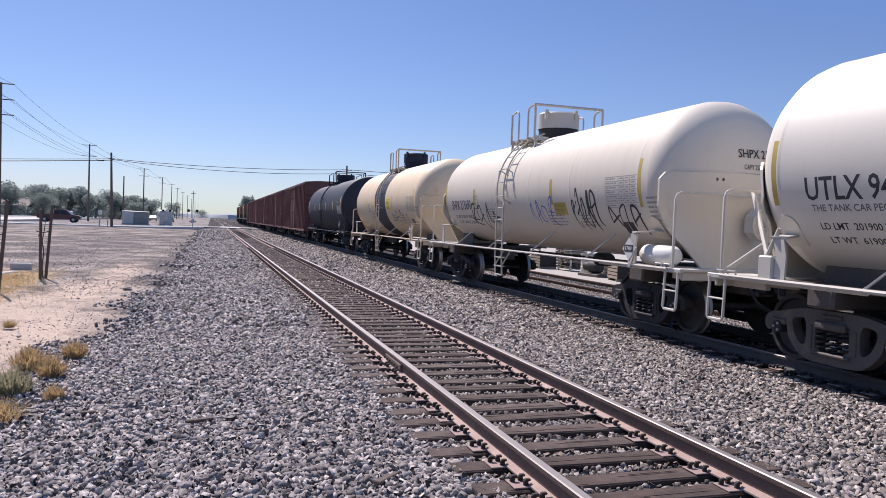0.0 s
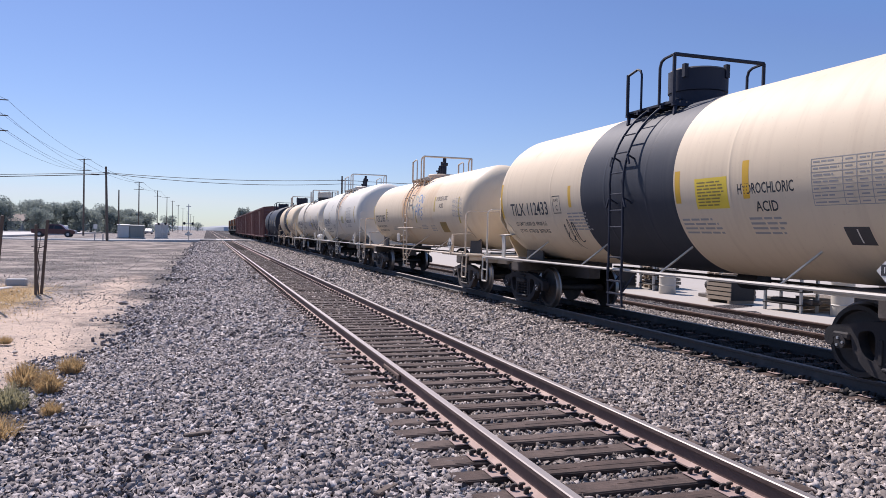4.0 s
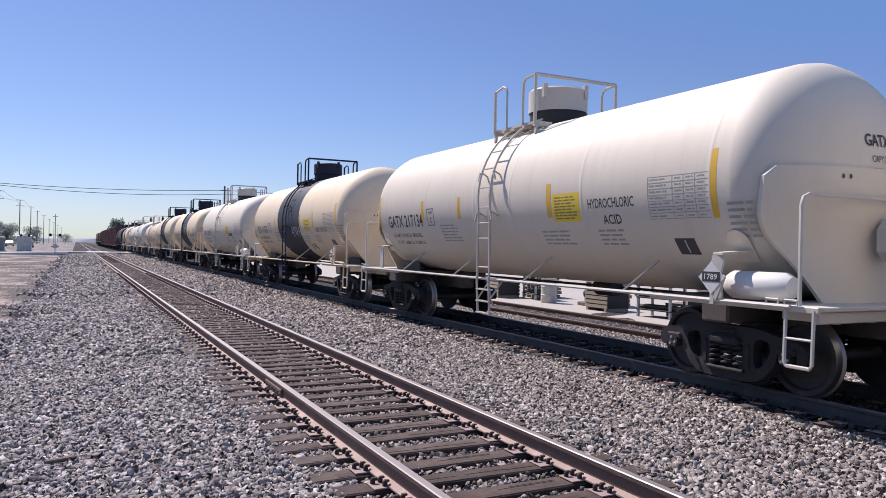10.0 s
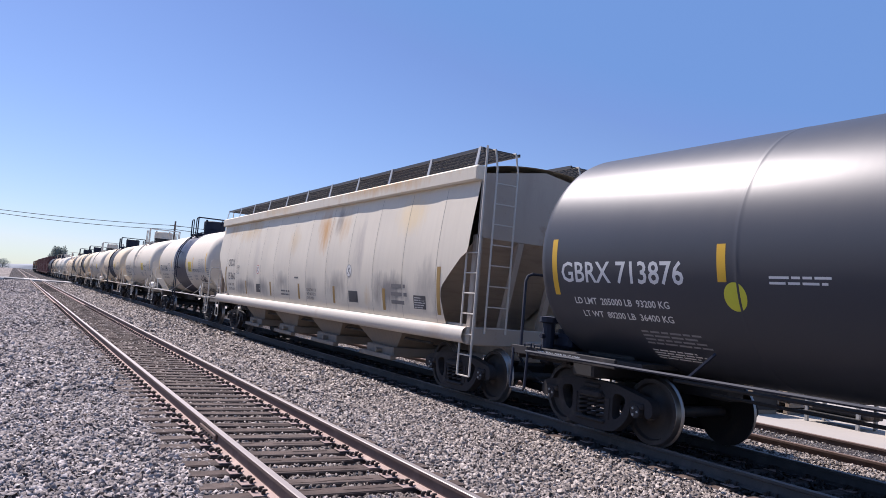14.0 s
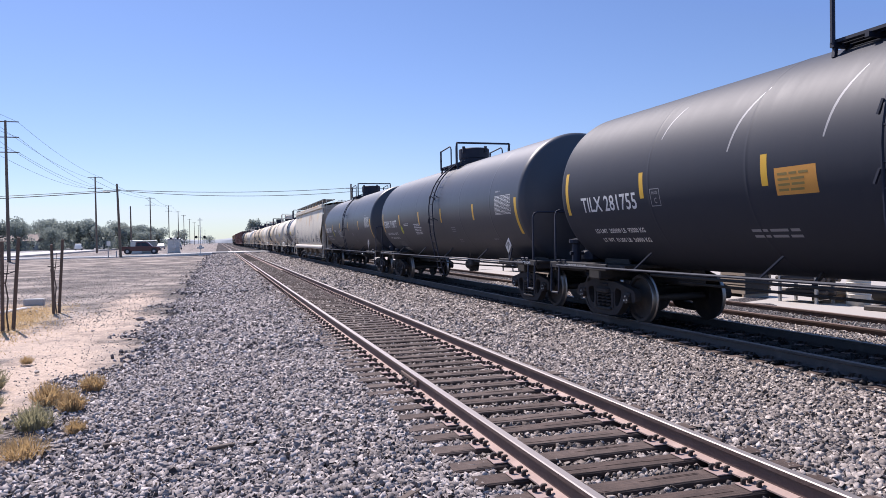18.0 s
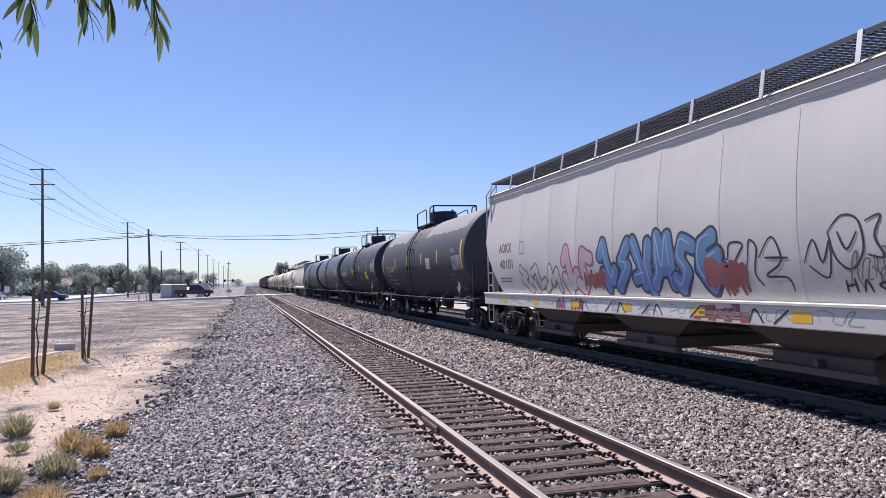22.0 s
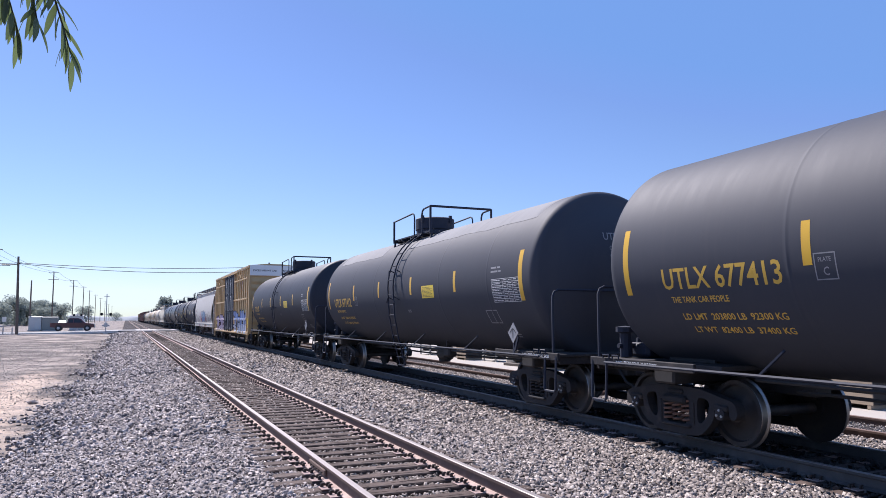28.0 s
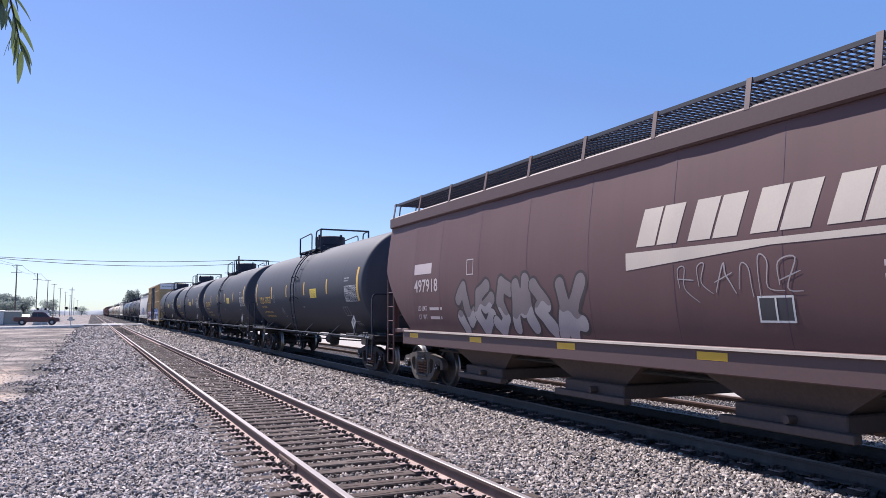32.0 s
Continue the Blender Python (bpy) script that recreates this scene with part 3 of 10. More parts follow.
    def prism(self, outline, x0, x1, mi=0, axis="x"):
        """A flat outline (y, z) given thickness along x, or (x, z) along y."""
        n = len(outline)
        def at(p, w):
            return (w, p[0], p[1]) if axis == "x" else (p[0], w, p[1])
        v = [at(p, x0) for p in outline] + [at(p, x1) for p in outline]
        f = [tuple(range(n)), tuple(range(2 * n - 1, n - 1, -1))]
        f += [(i, n + i, n + (i + 1) % n, (i + 1) % n) for i in range(n)]
        return self.add(v, f, mi)

    def mesh(self, name, mats, angle=35, smooth=True):
        me = bpy.data.meshes.new(name)
        me.from_pydata(self.v, [], self.f)
        for m in mats if isinstance(mats, (list, tuple)) else [mats]:
            me.materials.append(M[m] if isinstance(m, str) else m)
        me.polygons.foreach_set("material_index", self.m)
        if smooth:
            me.polygons.foreach_set("use_smooth", [True] * len(self.f))
            me.set_sharp_from_angle(angle=radians(angle))
        me.update()
        return me


def recalc(me):
    bm = bmesh.new()
    bm.from_mesh(me)
    bmesh.ops.recalc_face_normals(bm, faces=bm.faces)
    bm.to_mesh(me)
    bm.free()
    return me


def part(name, geo, mats, parent, label="", at=None, angle=35, fix=True):
    """Links a Geo or a mesh as one object under parent."""
    me = geo if isinstance(geo, bpy.types.Mesh) else geo.mesh(name, mats, angle)
    if fix and not isinstance(geo, bpy.types.Mesh):
        recalc(me)
    ob = new(name, me)
    if parent is not None:
        ob.parent = parent
    if at is not None:
        ob.matrix_basis = at
    return tagged(ob, label) if label else ob


def thing(name, label, category, at=None, group="", kind=""):
    ob = new(name)
    ob.empty_display_size = 0.3
    if at is not None:
        ob.matrix_basis = at
    return tagged(ob, label, category, group, kind)


CACHE = {}


def cached(key, make):
    if key not in CACHE:
        CACHE[key] = make()
    return CACHE[key]


# ---------------------------------------------------------------- lettering
def letters(text):
    """Flat outline of a text, scaled to a cap height and width of one."""
    def make():
        cu = bpy.data.curves.new("lettering", "FONT")
        cu.body = text
        cu.resolution_u = 2
        cu.fill_mode = "FRONT"
        cu.offset = 0.014
        ob = bpy.data.objects.new("lettering", cu)
        me = bpy.data.meshes.new_from_object(ob)
        bm = bmesh.new()
        bm.from_mesh(me)
        zz = [q.co.y for q in bm.verts]
        for k in range(1, 8):
            bmesh.ops.bisect_plane(bm, geom=bm.verts[:] + bm.edges[:] + bm.faces[:], plane_co=(0, min(zz) + (max(zz) - min(zz)) * k / 8, 0), plane_no=(0, 1, 0))
        bm.to_mesh(me)
        bm.free()
        co = np.empty(len(me.vertices) * 3)
        me.vertices.foreach_get("co", co)
        co = co.reshape(-1, 3)
        faces = [tuple(p.vertices) for p in me.polygons]
        lo, hi = co.min(0), co.max(0)
        co = (co - lo) / np.maximum(hi - lo, 1e-6)
        bpy.data.objects.remove(ob)
        bpy.data.meshes.remove(me)
        return co[:, :2], faces
    return cached(("text", text), make)


def on_tank(r, zc, y0, z0, off=0.004):
    """Surface of the near side of a tank: u runs towards the tail, v up, from (y0, z0)."""
    a0 = math.asin(max(-1, min(1, (z0 - zc) / r)))
    def place(u, v):
        a = a0 + v / r
        return (-(r + off) * math.cos(a), y0 - u, zc + (r + off) * math.sin(a))
    return place


def on_flat(x, y0, z0, off=0.007):
    def place(u, v):
        return (-(x(z0 + v) if callable(x) else x) - off, y0 - u, z0 + v)
    return place


def on_tail(y, x0, z0, off=0.01):
    """The end that faces backwards: u runs to the right."""
    def place(u, v):
        return (x0 + u, y - off, z0 + v)
    return place


def on_head(r, zc, half, head, x0, z0, off=0.008):
    """The dished head that faces backwards: u runs to the right."""
    depth, shoulder = head
    def place(u, v):
        x, z = x0 + u, z0 + v
        q = min(0.98, math.hypot(x, z - zc) / (r - shoulder))
        y = half - depth * q * q if shoulder else half - depth + depth * math.sqrt(1 - q * q)
        return (x, -y - off, z)
    return place


def write(geo, text, w, h, place, mi=0, slant=0.0):
    co, faces = letters(text)
    geo.add([place(x * w + y * h * slant, y * h) for x, y in co], faces, mi)


def patch(geo, u0, v0, w, h, place, mi=0, nu=1, nv=4):
    nv = max(nv, math.ceil(h / 0.05))
    v = [place(u0 + w * i / nu, v0 + h * j / nv) for i in range(nu + 1) for j in range(nv + 1)]
    n = nv + 1
    geo.add(v, [(i * n + j, (i + 1) * n + j, (i + 1) * n + j + 1, i * n + j + 1) for i in range(nu) for j in range(nv)], mi)


def bars(geo, w, h, rows, place, mi=0, rnd=None, u0=0.0, v0=0.0):
    """Rows of small writing that cannot be read."""
    rnd = rnd or random.Random(rows)
    for k in range(rows):
        u, v = 0.0, h * (1 - (k + 0.85) / rows)
        end = w * rnd.uniform(0.75, 1.0)
        while u < end:
            word = min(end - u, h / rows * rnd.uniform(1.5, 4.0))
            patch(geo, u0 + u, v0 + v, word, h / rows * 0.45, place, mi, 1, 1)
            u += word + h / rows * 0.45


def stroke(geo, pts, width, place, mi=0, fineness=5):
    """A painted line through (u, v) points, smoothed."""
    P = [Vector((p[0], p[1], 0)) for p in pts]
    fine = []
    for i in range(len(P) - 1):
        a, b, c, d = P[max(i - 1, 0)], P[i], P[i + 1], P[min(i + 2, len(P) - 1)]
        for k in range(fineness):
            t = k / fineness
            fine.append(0.5 * ((2 * b) + (c - a) * t + (2 * a - 5 * b + 4 * c - d) * t * t + (3 * b - a - 3 * c + d) * t ** 3))
    fine.append(P[-1])
    v = []
    for i, p in enumerate(fine):
        d = fine[min(i + 1, len(fine) - 1)] - fine[max(i - 1, 0)]
        n = Vector((-d.y, d.x, 0)).normalized() if d.length > 1e-6 else Vector((0, 1, 0))
        w = width * (0.55 + 0.45 * math.sin(math.pi * (i + 0.5) / len(fine)))
        v += [place(*(p + n * w / 2).xy), place(*(p - n * w / 2).xy)]
    geo.add(v, [(2 * i, 2 * i + 1, 2 * i + 3, 2 * i + 2) for i in range(len(fine) - 1)], mi)


def scrawl(geo, w, h, n, width, place, mi=0, seed=1):
    """A hasty spray-can scribble of n loops that spells nothing."""
    rnd = random.Random(seed)
    x = 0.0
    flat, count = place, [0]

    def place(u, v):
        p = flat(u, v)
        return (p[0] - 0.0004 * count[0], p[1], p[2])
    while x < w:
        count[0] += 1
        step = w / n
        pts = [(x + rnd.uniform(-0.1, 0.35) * step, rnd.uniform(0.0, 0.35) * h), (x + rnd.uniform(0.0, 0.5) * step, rnd.uniform(0.65, 1.0) * h),
               (x + rnd.uniform(0.4, 0.9) * step, rnd.uniform(0.5, 1.0) * h), (x + rnd.uniform(0.3, 0.8) * step, rnd.uniform(0.2, 0.5) * h),
               (x + rnd.uniform(0.7, 1.25) * step, rnd.uniform(-0.1, 0.3) * h)]
        stroke(geo, pts, width * rnd.uniform(0.7, 1.2), place, mi)
        if rnd.random() < 0.5:
            count[0] += 1
            stroke(geo, [(x, h * rnd.uniform(0.3, 0.6)), (x + step * 0.9, h * rnd.uniform(0.3, 0.7))], width * 0.8, place, mi)
        x += step


# ---------------------------------------------------------------- running gear
WHEEL_R = 0.457


def wheelset_mesh():
    def make():
        g = Geo()
        g.lathe([(-0.62, 0.075), (0.62, 0.075)], 10, axis="x")
        for s in (-1, 1):
            # rim, dish, hub, seen from outside
            prof = [(0.675, 0.0), (0.675, 0.12), (0.70, 0.13), (0.715, 0.30), (0.70, 0.385), (0.70, 0.485), (0.715, 0.488), (0.735, 0.46), (0.80, 0.45),
                    (0.815, 0.44), (0.815, 0.385), (0.765, 0.365), (0.745, 0.25), (0.79, 0.15), (0.83, 0.13), (0.83, 0.085), (0.93, 0.08), (0.93, 0.0)]
            mats = [0] * (len(prof) - 1)
            mats[5] = mats[6] = mats[7] = mats[8] = 1
            g.lathe([(s * a, r) for a, r in prof], 36, axis="x", mats=mats)
            # cap bolts and a chalk dab turn with the wheel
            for k in range(3):
                a = 2 * math.pi * k / 3
                g.lathe([(s * 0.94, 0.018), (s * 1.135, 0.018), (s * 1.135, 0.0)], 6, (0, 0.05 * math.cos(a), 0.05 * math.sin(a)), "x", 2)
            g.lathe([(s * 0.93, 0.085), (s * 1.12, 0.085), (s * 1.12, 0.0)], 14, axis="x", mi=3)
        return recalc(g.mesh("wheelset", ["wheel", "tread", "galv", "truck_steel"], 40))
    return cached("wheelset", make)


def rounded(pts, times=2):
    """Cuts the corners of a closed outline."""
    for _ in range(times):
        out = []
        for a, b in zip(pts, pts[1:] + pts[:1]):
            out += [(a[0] * 0.78 + b[0] * 0.22, a[1] * 0.78 + b[1] * 0.22), (a[0] * 0.22 + b[0] * 0.78, a[1] * 0.22 + b[1] * 0.78)]
        pts = out
    return pts


def side_frame_mesh(mat):
    """Cast frame: one plate with three rounded windows, thick and softly edged."""
    def make():
        half = [(0.40, 0.765), (0.64, 0.725), (0.90, 0.665), (1.06, 0.645), (1.15, 0.58), (1.17, 0.46), (1.12, 0.39), (1.02, 0.40), (1.02, 0.535), (0.76, 0.535), (0.74, 0.36), (0.60, 0.20), (0.46, 0.105), (0.25, 0.085)]
        rings = [rounded(half + [(-y, z) for y, z in half[::-1]]), rounded([(0.255, 0.61), (0.255, 0.215), (-0.255, 0.215), (-0.255, 0.61)], 1)]
        for s in (1, -1):
            rings.append(rounded([(s * y, z) for y, z in ((0.42, 0.64), (0.42, 0.30), (0.49, 0.27), (0.60, 0.37), (0.67, 0.55), (0.62, 0.62))]))
        bm = bmesh.new()
        edges = []
        for ring in rings:
            vs = [bm.verts.new((-0.075, y, z)) for y, z in ring]
            edges += [bm.edges.new((a, b)) for a, b in zip(vs, vs[1:] + vs[:1])]
        faces = [f for f in bmesh.ops.triangle_fill(bm, use_beauty=True, edges=edges)["geom"] if isinstance(f, bmesh.types.BMFace)]
        ex = bmesh.ops.extrude_face_region(bm, geom=faces)
        bmesh.ops.translate(bm, vec=(0.15, 0, 0), verts=[q for q in ex["geom"] if isinstance(q, bmesh.types.BMVert)])
        bmesh.ops.recalc_face_normals(bm, faces=bm.faces)
        rim = [e for e in bm.edges if len(e.link_faces) == 2 and e.calc_face_angle(0) > 1.0 and abs(e.verts[0].co.x - e.verts[1].co.x) < 0.01]
        bmesh.ops.bevel(bm, geom=rim, offset=0.016, segments=2, affect="EDGES", clamp_overlap=True)
        g = Geo()
        bm.verts.index_update()
        g.add([v.co for v in bm.verts], [tuple(v.index for v in f.verts) for f in bm.faces])
        bm.free()
        # spring seat, bolster end, wear plates and bearing adapters
        g.box(-0.12, 0.10, -0.30, 0.30, 0.19, 0.235, 0, 0.015)
        g.box(-0.15, 0.09, -0.235, 0.235, 0.52, 0.63, 0, 0.03)
        g.box(-0.105, -0.06, -0.16, 0.16, 0.66, 0.715, 0, 0.015)
        for s in (-1, 1):
            g.box(-0.11, 0.09, s * 0.89 - 0.125, s * 0.89 + 0.125, 0.49, 0.575, 0, 0.02)
            g.box(-0.09, -0.07, s * 0.34 - 0.03, s * 0.34 + 0.03, 0.25, 0.55, 0, 0.008)
        return recalc(g.mesh("side_frame", mat, 40))
    return cached(("sideframe", mat), make)


def springs_mesh(mat):
    def make():
        g = Geo()
        pts = [(0.075 * math.cos(k * math.pi / 4), 0.08 * math.sin(k * math.pi / 4), 0.26 + 0.0082 * k) for k in range(41)]
        g.tube(pts, 0.019, 5)
        return g.mesh("spring", mat, 60)
    return cached(("springs", mat), make)


WHEELS = {1: [], -1: []}


def add_truck(car, y, mat="truck_steel", spring="truck_steel", scale=1.0):
    def bolster():
        g = Geo()
        g.box(-1.02, 1.02, -0.19, 0.19, 0.42, 0.63, 0, 0.04)
        g.box(-0.25, 0.25, -0.25, 0.25, 0.60, 0.78, 0, 0.04)
        for s in (-1, 1):
            g.box(-0.85, 0.85, s * 0.40 - 0.04, s * 0.40 + 0.04, 0.38, 0.48, 0, 0.01)
            for q in (-1, 1):
                g.box(q * 0.70, q * 0.82, s * 0.40, s * 0.46, 0.30, 0.58, 0, 0.01)
        return recalc(g.mesh("truck", "under"))
    tr = part("truck", cached("bolster", bolster), None, car, at=pose(0, y, 0))
    for s in (-1, 1):
        part("side_frame", side_frame_mesh(mat), None, tr, at=pose(s * 1.0, 0, 0, 0, 0, 0 if s < 0 else 180))
        for q in (-0.19, 0.0, 0.19):
            part("spring", springs_mesh(spring), None, tr, at=pose(s * 1.03, q, 0))
        ws = part("wheelset", wheelset_mesh(), None, tr, at=pose(0, s * 0.89, WHEEL_R))
        WHEELS[s].append(ws)
    return tr


def add_coupler(car, y, s, mat="under"):
    def make():
        g = Geo()
        g.box(-0.08, 0.08, -0.2, 0.50, 0.80, 0.96, 0, 0.02)
        g.box(-0.16, 0.10, 0.42, 0.72, 0.74, 1.02, 0, 0.04)
        g.box(0.02, 0.18, 0.60, 0.76, 0.76, 1.0, 0, 0.03)
        g.tube([(0.20, -0.1, 0.9), (0.25, 0.25, 0.62), (0.18, 0.62, 0.45), (0.05, 0.8, 0.5)], 0.025, 6)
        return recalc(g.mesh("coupler", "truck_steel"))
    part("coupler", cached("coupler", make), None, car, at=pose(0, y, 0, 0, 0, 0 if s > 0 else 180))


def grab_loop(g, p, q, h, r=0.02, mi=0):
    """An inverted U of pipe between two feet."""
    p, q = Vector(p), Vector(q)
    d = (q - p)
    w = d.length
    d.normalize()
    c = min(0.12, w * 0.4)
    pts = [p, p + Vector((0, 0, h - c)), p + d * c * 0.3 + Vector((0, 0, h - c * 0.3)), p + d * c + Vector((0, 0, h)),
           q - d * c + Vector((0, 0, h)), q - d * c * 0.3 + Vector((0, 0, h - c * 0.3)), q + Vector((0, 0, h - c)), q]
    g.tube(pts, r, 6, mi)


# ---------------------------------------------------------------- tank cars
def tank_shell(r, half, zc, head, seams, band, mats, bandpos=0.0):
    """Barrel with dished heads; seams are slight rings; a band of another paint about the middle."""
    depth, shoulder = head
    prof = []
    for k in range(9):
        a = k / 8 * math.pi / 2
        prof.append((half - depth + depth * math.cos(a) if shoulder == 0 else None, r * math.sin(a)))
    if shoulder:
        flat = r - shoulder
        prof = [(half - 0.02 * 0, 0.0)]
        for k in range(1, 7):
            q = k / 6
            prof.append((half - depth * q * q, flat * q))
        for k in range(1, 6):
            a = k / 5 * math.pi / 2
            prof.append((half - depth - shoulder * (1 - math.cos(a)), flat + shoulder * math.sin(a)))
    ys = {}
    end = prof[-1][0] - 0.03
    k = -end
    while k < end:
        ys[round(k, 3)] = r
        k += 0.45
    ys[round(end, 3)] = r
    for y in seams:
        for q in [v for v in ys if abs(v - y) < 0.09]:
            del ys[q]
        for d, h in ((0.06, 0), (0.022, 0), (0.009, 0.0028), (-0.009, 0.0028), (-0.022, 0), (-0.06, 0)):
            ys[y + d] = r + h
    if band:
        for q in (bandpos + band, bandpos - band):
            ys[q] = r
    ys = sorted(ys.items(), key=lambda p: -p[0])
    full = prof + [p for p in ys if abs(p[0]) < prof[-1][0] - 0.01] + [(-a, q) for a, q in prof[::-1]]
    mi = []
    for i in range(len(full) - 1):
        mid = (full[i][0] + full[i + 1][0]) / 2
        mi.append(1 if band and abs(mid - bandpos) < band else 0)
    g = Geo()
    g.lathe(full, 156, (0, 0, zc), "y", mats=mi)
    return recalc(g.mesh("tank", mats, 28))


RUNGS = []


def tank_ladder(r, zc, y, zlow, tuck=0.0):
    RUNGS.clear()

    def make():
        g = Geo()
        rungs = []
        for s in (-0.22, 0.22):
            pts = []
            for k in range(13):
                a = radians(72 - k * 6.5)
                pts.append((-(r + 0.14) * math.cos(a), y + s, zc + (r + 0.14) * math.sin(a)))
            x = pts[-1][0]
            pts += [(x + tuck * 0.1, y + s, zc - 0.75), (x - 0.02 + tuck * 0.62, y + s, zlow)]
            g.tube(pts, 0.021, 6)
            rungs.append(pts)
        total = 0.0
        for i in range(len(rungs[0]) - 1):
            a, b = Vector(rungs[0][i]), Vector(rungs[0][i + 1])
            n = max(1, round((b - a).length / 0.3))
            for k in range(n):
                p = a.lerp(b, k / n)
                if total + (p - a).length > 0.28 or i == 0:
                    RUNGS.append(p)
                    total = 0
            total += (b - a).length
        # brackets, and a small cage where the ladder leaves the curve
        for zz in (zc + 0.5, zc - 0.25):
            x = -(r + 0.14) * math.cos(math.asin((zz - zc) / (r + 0.14)))
            for s in (-0.24, 0.24):
                g.bar((x, y + s, zz), (x + 0.2, y + s, zz - 0.1), 0.04, 0.02)
                g.bar((x - 0.02, y + s, zz), (x - 0.02, y + s * 1.3, zz - 0.16), 0.03, 0.03)
        return g
    return make()


def top_works(car, r, zc, y0, y1, yd, rail, dome, dome_r, dome_h, style, gap, rail_h=0.62):
    """Platform, railing and the fitting housing on the crown."""
    zt = zc + r
    g = Geo()
    for x in (-0.86, -0.73, -0.6, 0.6, 0.73, 0.86):
        part("tread_plank", Geo().box(x - 0.05, x + 0.05, y0, y1, zt - 0.10, zt - 0.06), rail, car)
    k = y0
    while k <= y1 + 0.01:
        part("cross_bar", Geo().box(-0.95, 0.95, k - 0.03, k + 0.03, zt - 0.16, zt - 0.10), rail, car)
        k += (y1 - y0) / 4
    for s in (-1, 1):
        for y in (y0, y1):
            part("platform_bracket", Geo().bar((s * 0.88, y, zt - 0.1), (s * 0.91, y, zc + math.sqrt(r * r - 0.91 ** 2)), 0.05, 0.05), rail, car)
    ga, gb = gap
    for s in (-1, 1):
        x = s * 0.93
        h = rail_h
        c = 0.14
        # loop ahead of the ladder, and the loop at the tail end that the cross rail joins
        g = Geo()
        g.tube([(x, y1, zt - 0.1), (x, y1, zt + h - 0.06)], 0.032, 6)
        g.tube([(x, y1, zt + h - 0.08), (x, ga + c, zt + h - 0.02), (x, ga + c * 0.3, zt + h - 0.06), (x, ga, zt + h - c), (x, ga, zt - 0.1)], 0.023, 6)
        part("railing", g, rail, car)
        g = Geo()
        g.tube([(x, gb, zt - 0.1), (x, gb, zt + h - c), (x, gb - c * 0.3, zt + h - c * 0.3), (x, gb - c, zt + h), (x, y0, zt + h + 0.02)], 0.026, 6)
        g.tube([(x, y0, zt - 0.1), (x, y0, zt + h + 0.02)], 0.032, 6)
        part("railing", g, rail, car)
    g = Geo()
    g.tube([(-0.93, y0, zt + rail_h + 0.02), (0.93, y0, zt + rail_h + 0.02)], 0.034, 6)
    part("cross_railing", g, rail, car)
    g = Geo()
    if style == "open":
        g.lathe([(zt - 0.25, 0.55), (zt + 0.10, 0.55), (zt + 0.12, 0.52), (zt + 0.12, 0.0)], 20, (0, yd, 0), "z")
        for dy, hh, rr in ((0.42, 0.42, 0.11), (0.05, 0.62, 0.09), (-0.32, 0.72, 0.085), (0.3, 0.3, 0.1)):
            g.lathe([(zt + 0.1, rr), (zt + hh * 0.6, rr), (zt + hh * 0.62, rr * 1.6), (zt + hh * 0.75, rr * 1.6), (zt + hh * 0.77, rr * 0.8), (zt + hh, rr * 0.8), (zt + hh, 0)], 10, (0.1 * dy, yd + dy, 0), "z", 1)
        part("fitting_plate", g, [dome, "black_steel"], car)
    else:
        g.lathe([(zt - 0.3, dome_r), (zt + dome_h * 0.32, dome_r), (zt + dome_h * 0.34, dome_r * 1.05), (zt + dome_h * 0.95, dome_r * 1.05), (zt + dome_h, dome_r * 0.98), (zt + dome_h, 0)], 24, (0, yd, 0), "z",
                mats=[1, 1, 0, 0, 0])
        for k in range(4):
            a = k * math.pi / 2 + 0.5
            g.box(dome_r * 1.05 * math.cos(a) - 0.04, dome_r * 1.05 * math.cos(a) + 0.04, yd + dome_r * 1.05 * math.sin(a) - 0.04, yd + dome_r * 1.05 * math.sin(a) + 0.04, zt + dome_h * 0.7, zt + dome_h + 0.05)
        part("dome_housing", g, [dome, "under" if dome != "black_steel" else "black_steel"], car)


def shield_at(r, half, zc, depth, x, z, lift=0.05):
    """How far back the dished shield lies at a place of the end."""
    q = min(0.93, math.hypot(x, max(z, zc - 0.72) - zc) / (r + 0.04))
    return half - depth + depth * math.sqrt(1 - q * q) + lift


def head_shield(r, half, zc, depth, s):
    """Dished half shield over the lower part of a tank head, its lower corners cut towards the sill."""
    g = Geo()
    nz, nx = 14, 18
    top, low = zc + 0.08, 1.09
    v = []
    for lift in (0.05, 0.0):
        for j in range(nz + 1):
            z = low + (top - low) * j / nz
            wide = 1.40 if z > zc - 0.55 else 0.72 + (1.40 - 0.72) * (z - low) / (zc - 0.55 - low)
            if j == nz:
                wide -= 0.09
            for i in range(nx + 1):
                x = -wide + 2 * wide * i / nx
                v.append((x, s * shield_at(r, half, zc, depth, x, z, lift), z))
    n, half_n = nx + 1, (nx + 1) * (nz + 1)
    g.add(v, [(b + j * n + i, b + j * n + i + 1, b + (j + 1) * n + i + 1, b + (j + 1) * n + i) for b in (0, half_n) for j in range(nz) for i in range(nx)])
    rim = [i for i in range(nx)] + [nx + j * n for j in range(nz)] + [nz * n + nx - i for i in range(nx)] + [(nz - j) * n for j in range(nz)]
    k = len(g.v) - 2 * half_n
    g.f += [(k + a, k + b, k + half_n + b, k + half_n + a) for a, b in zip(rim, rim[1:] + rim[:1])]
    g.m += [0] * len(rim)
    return g


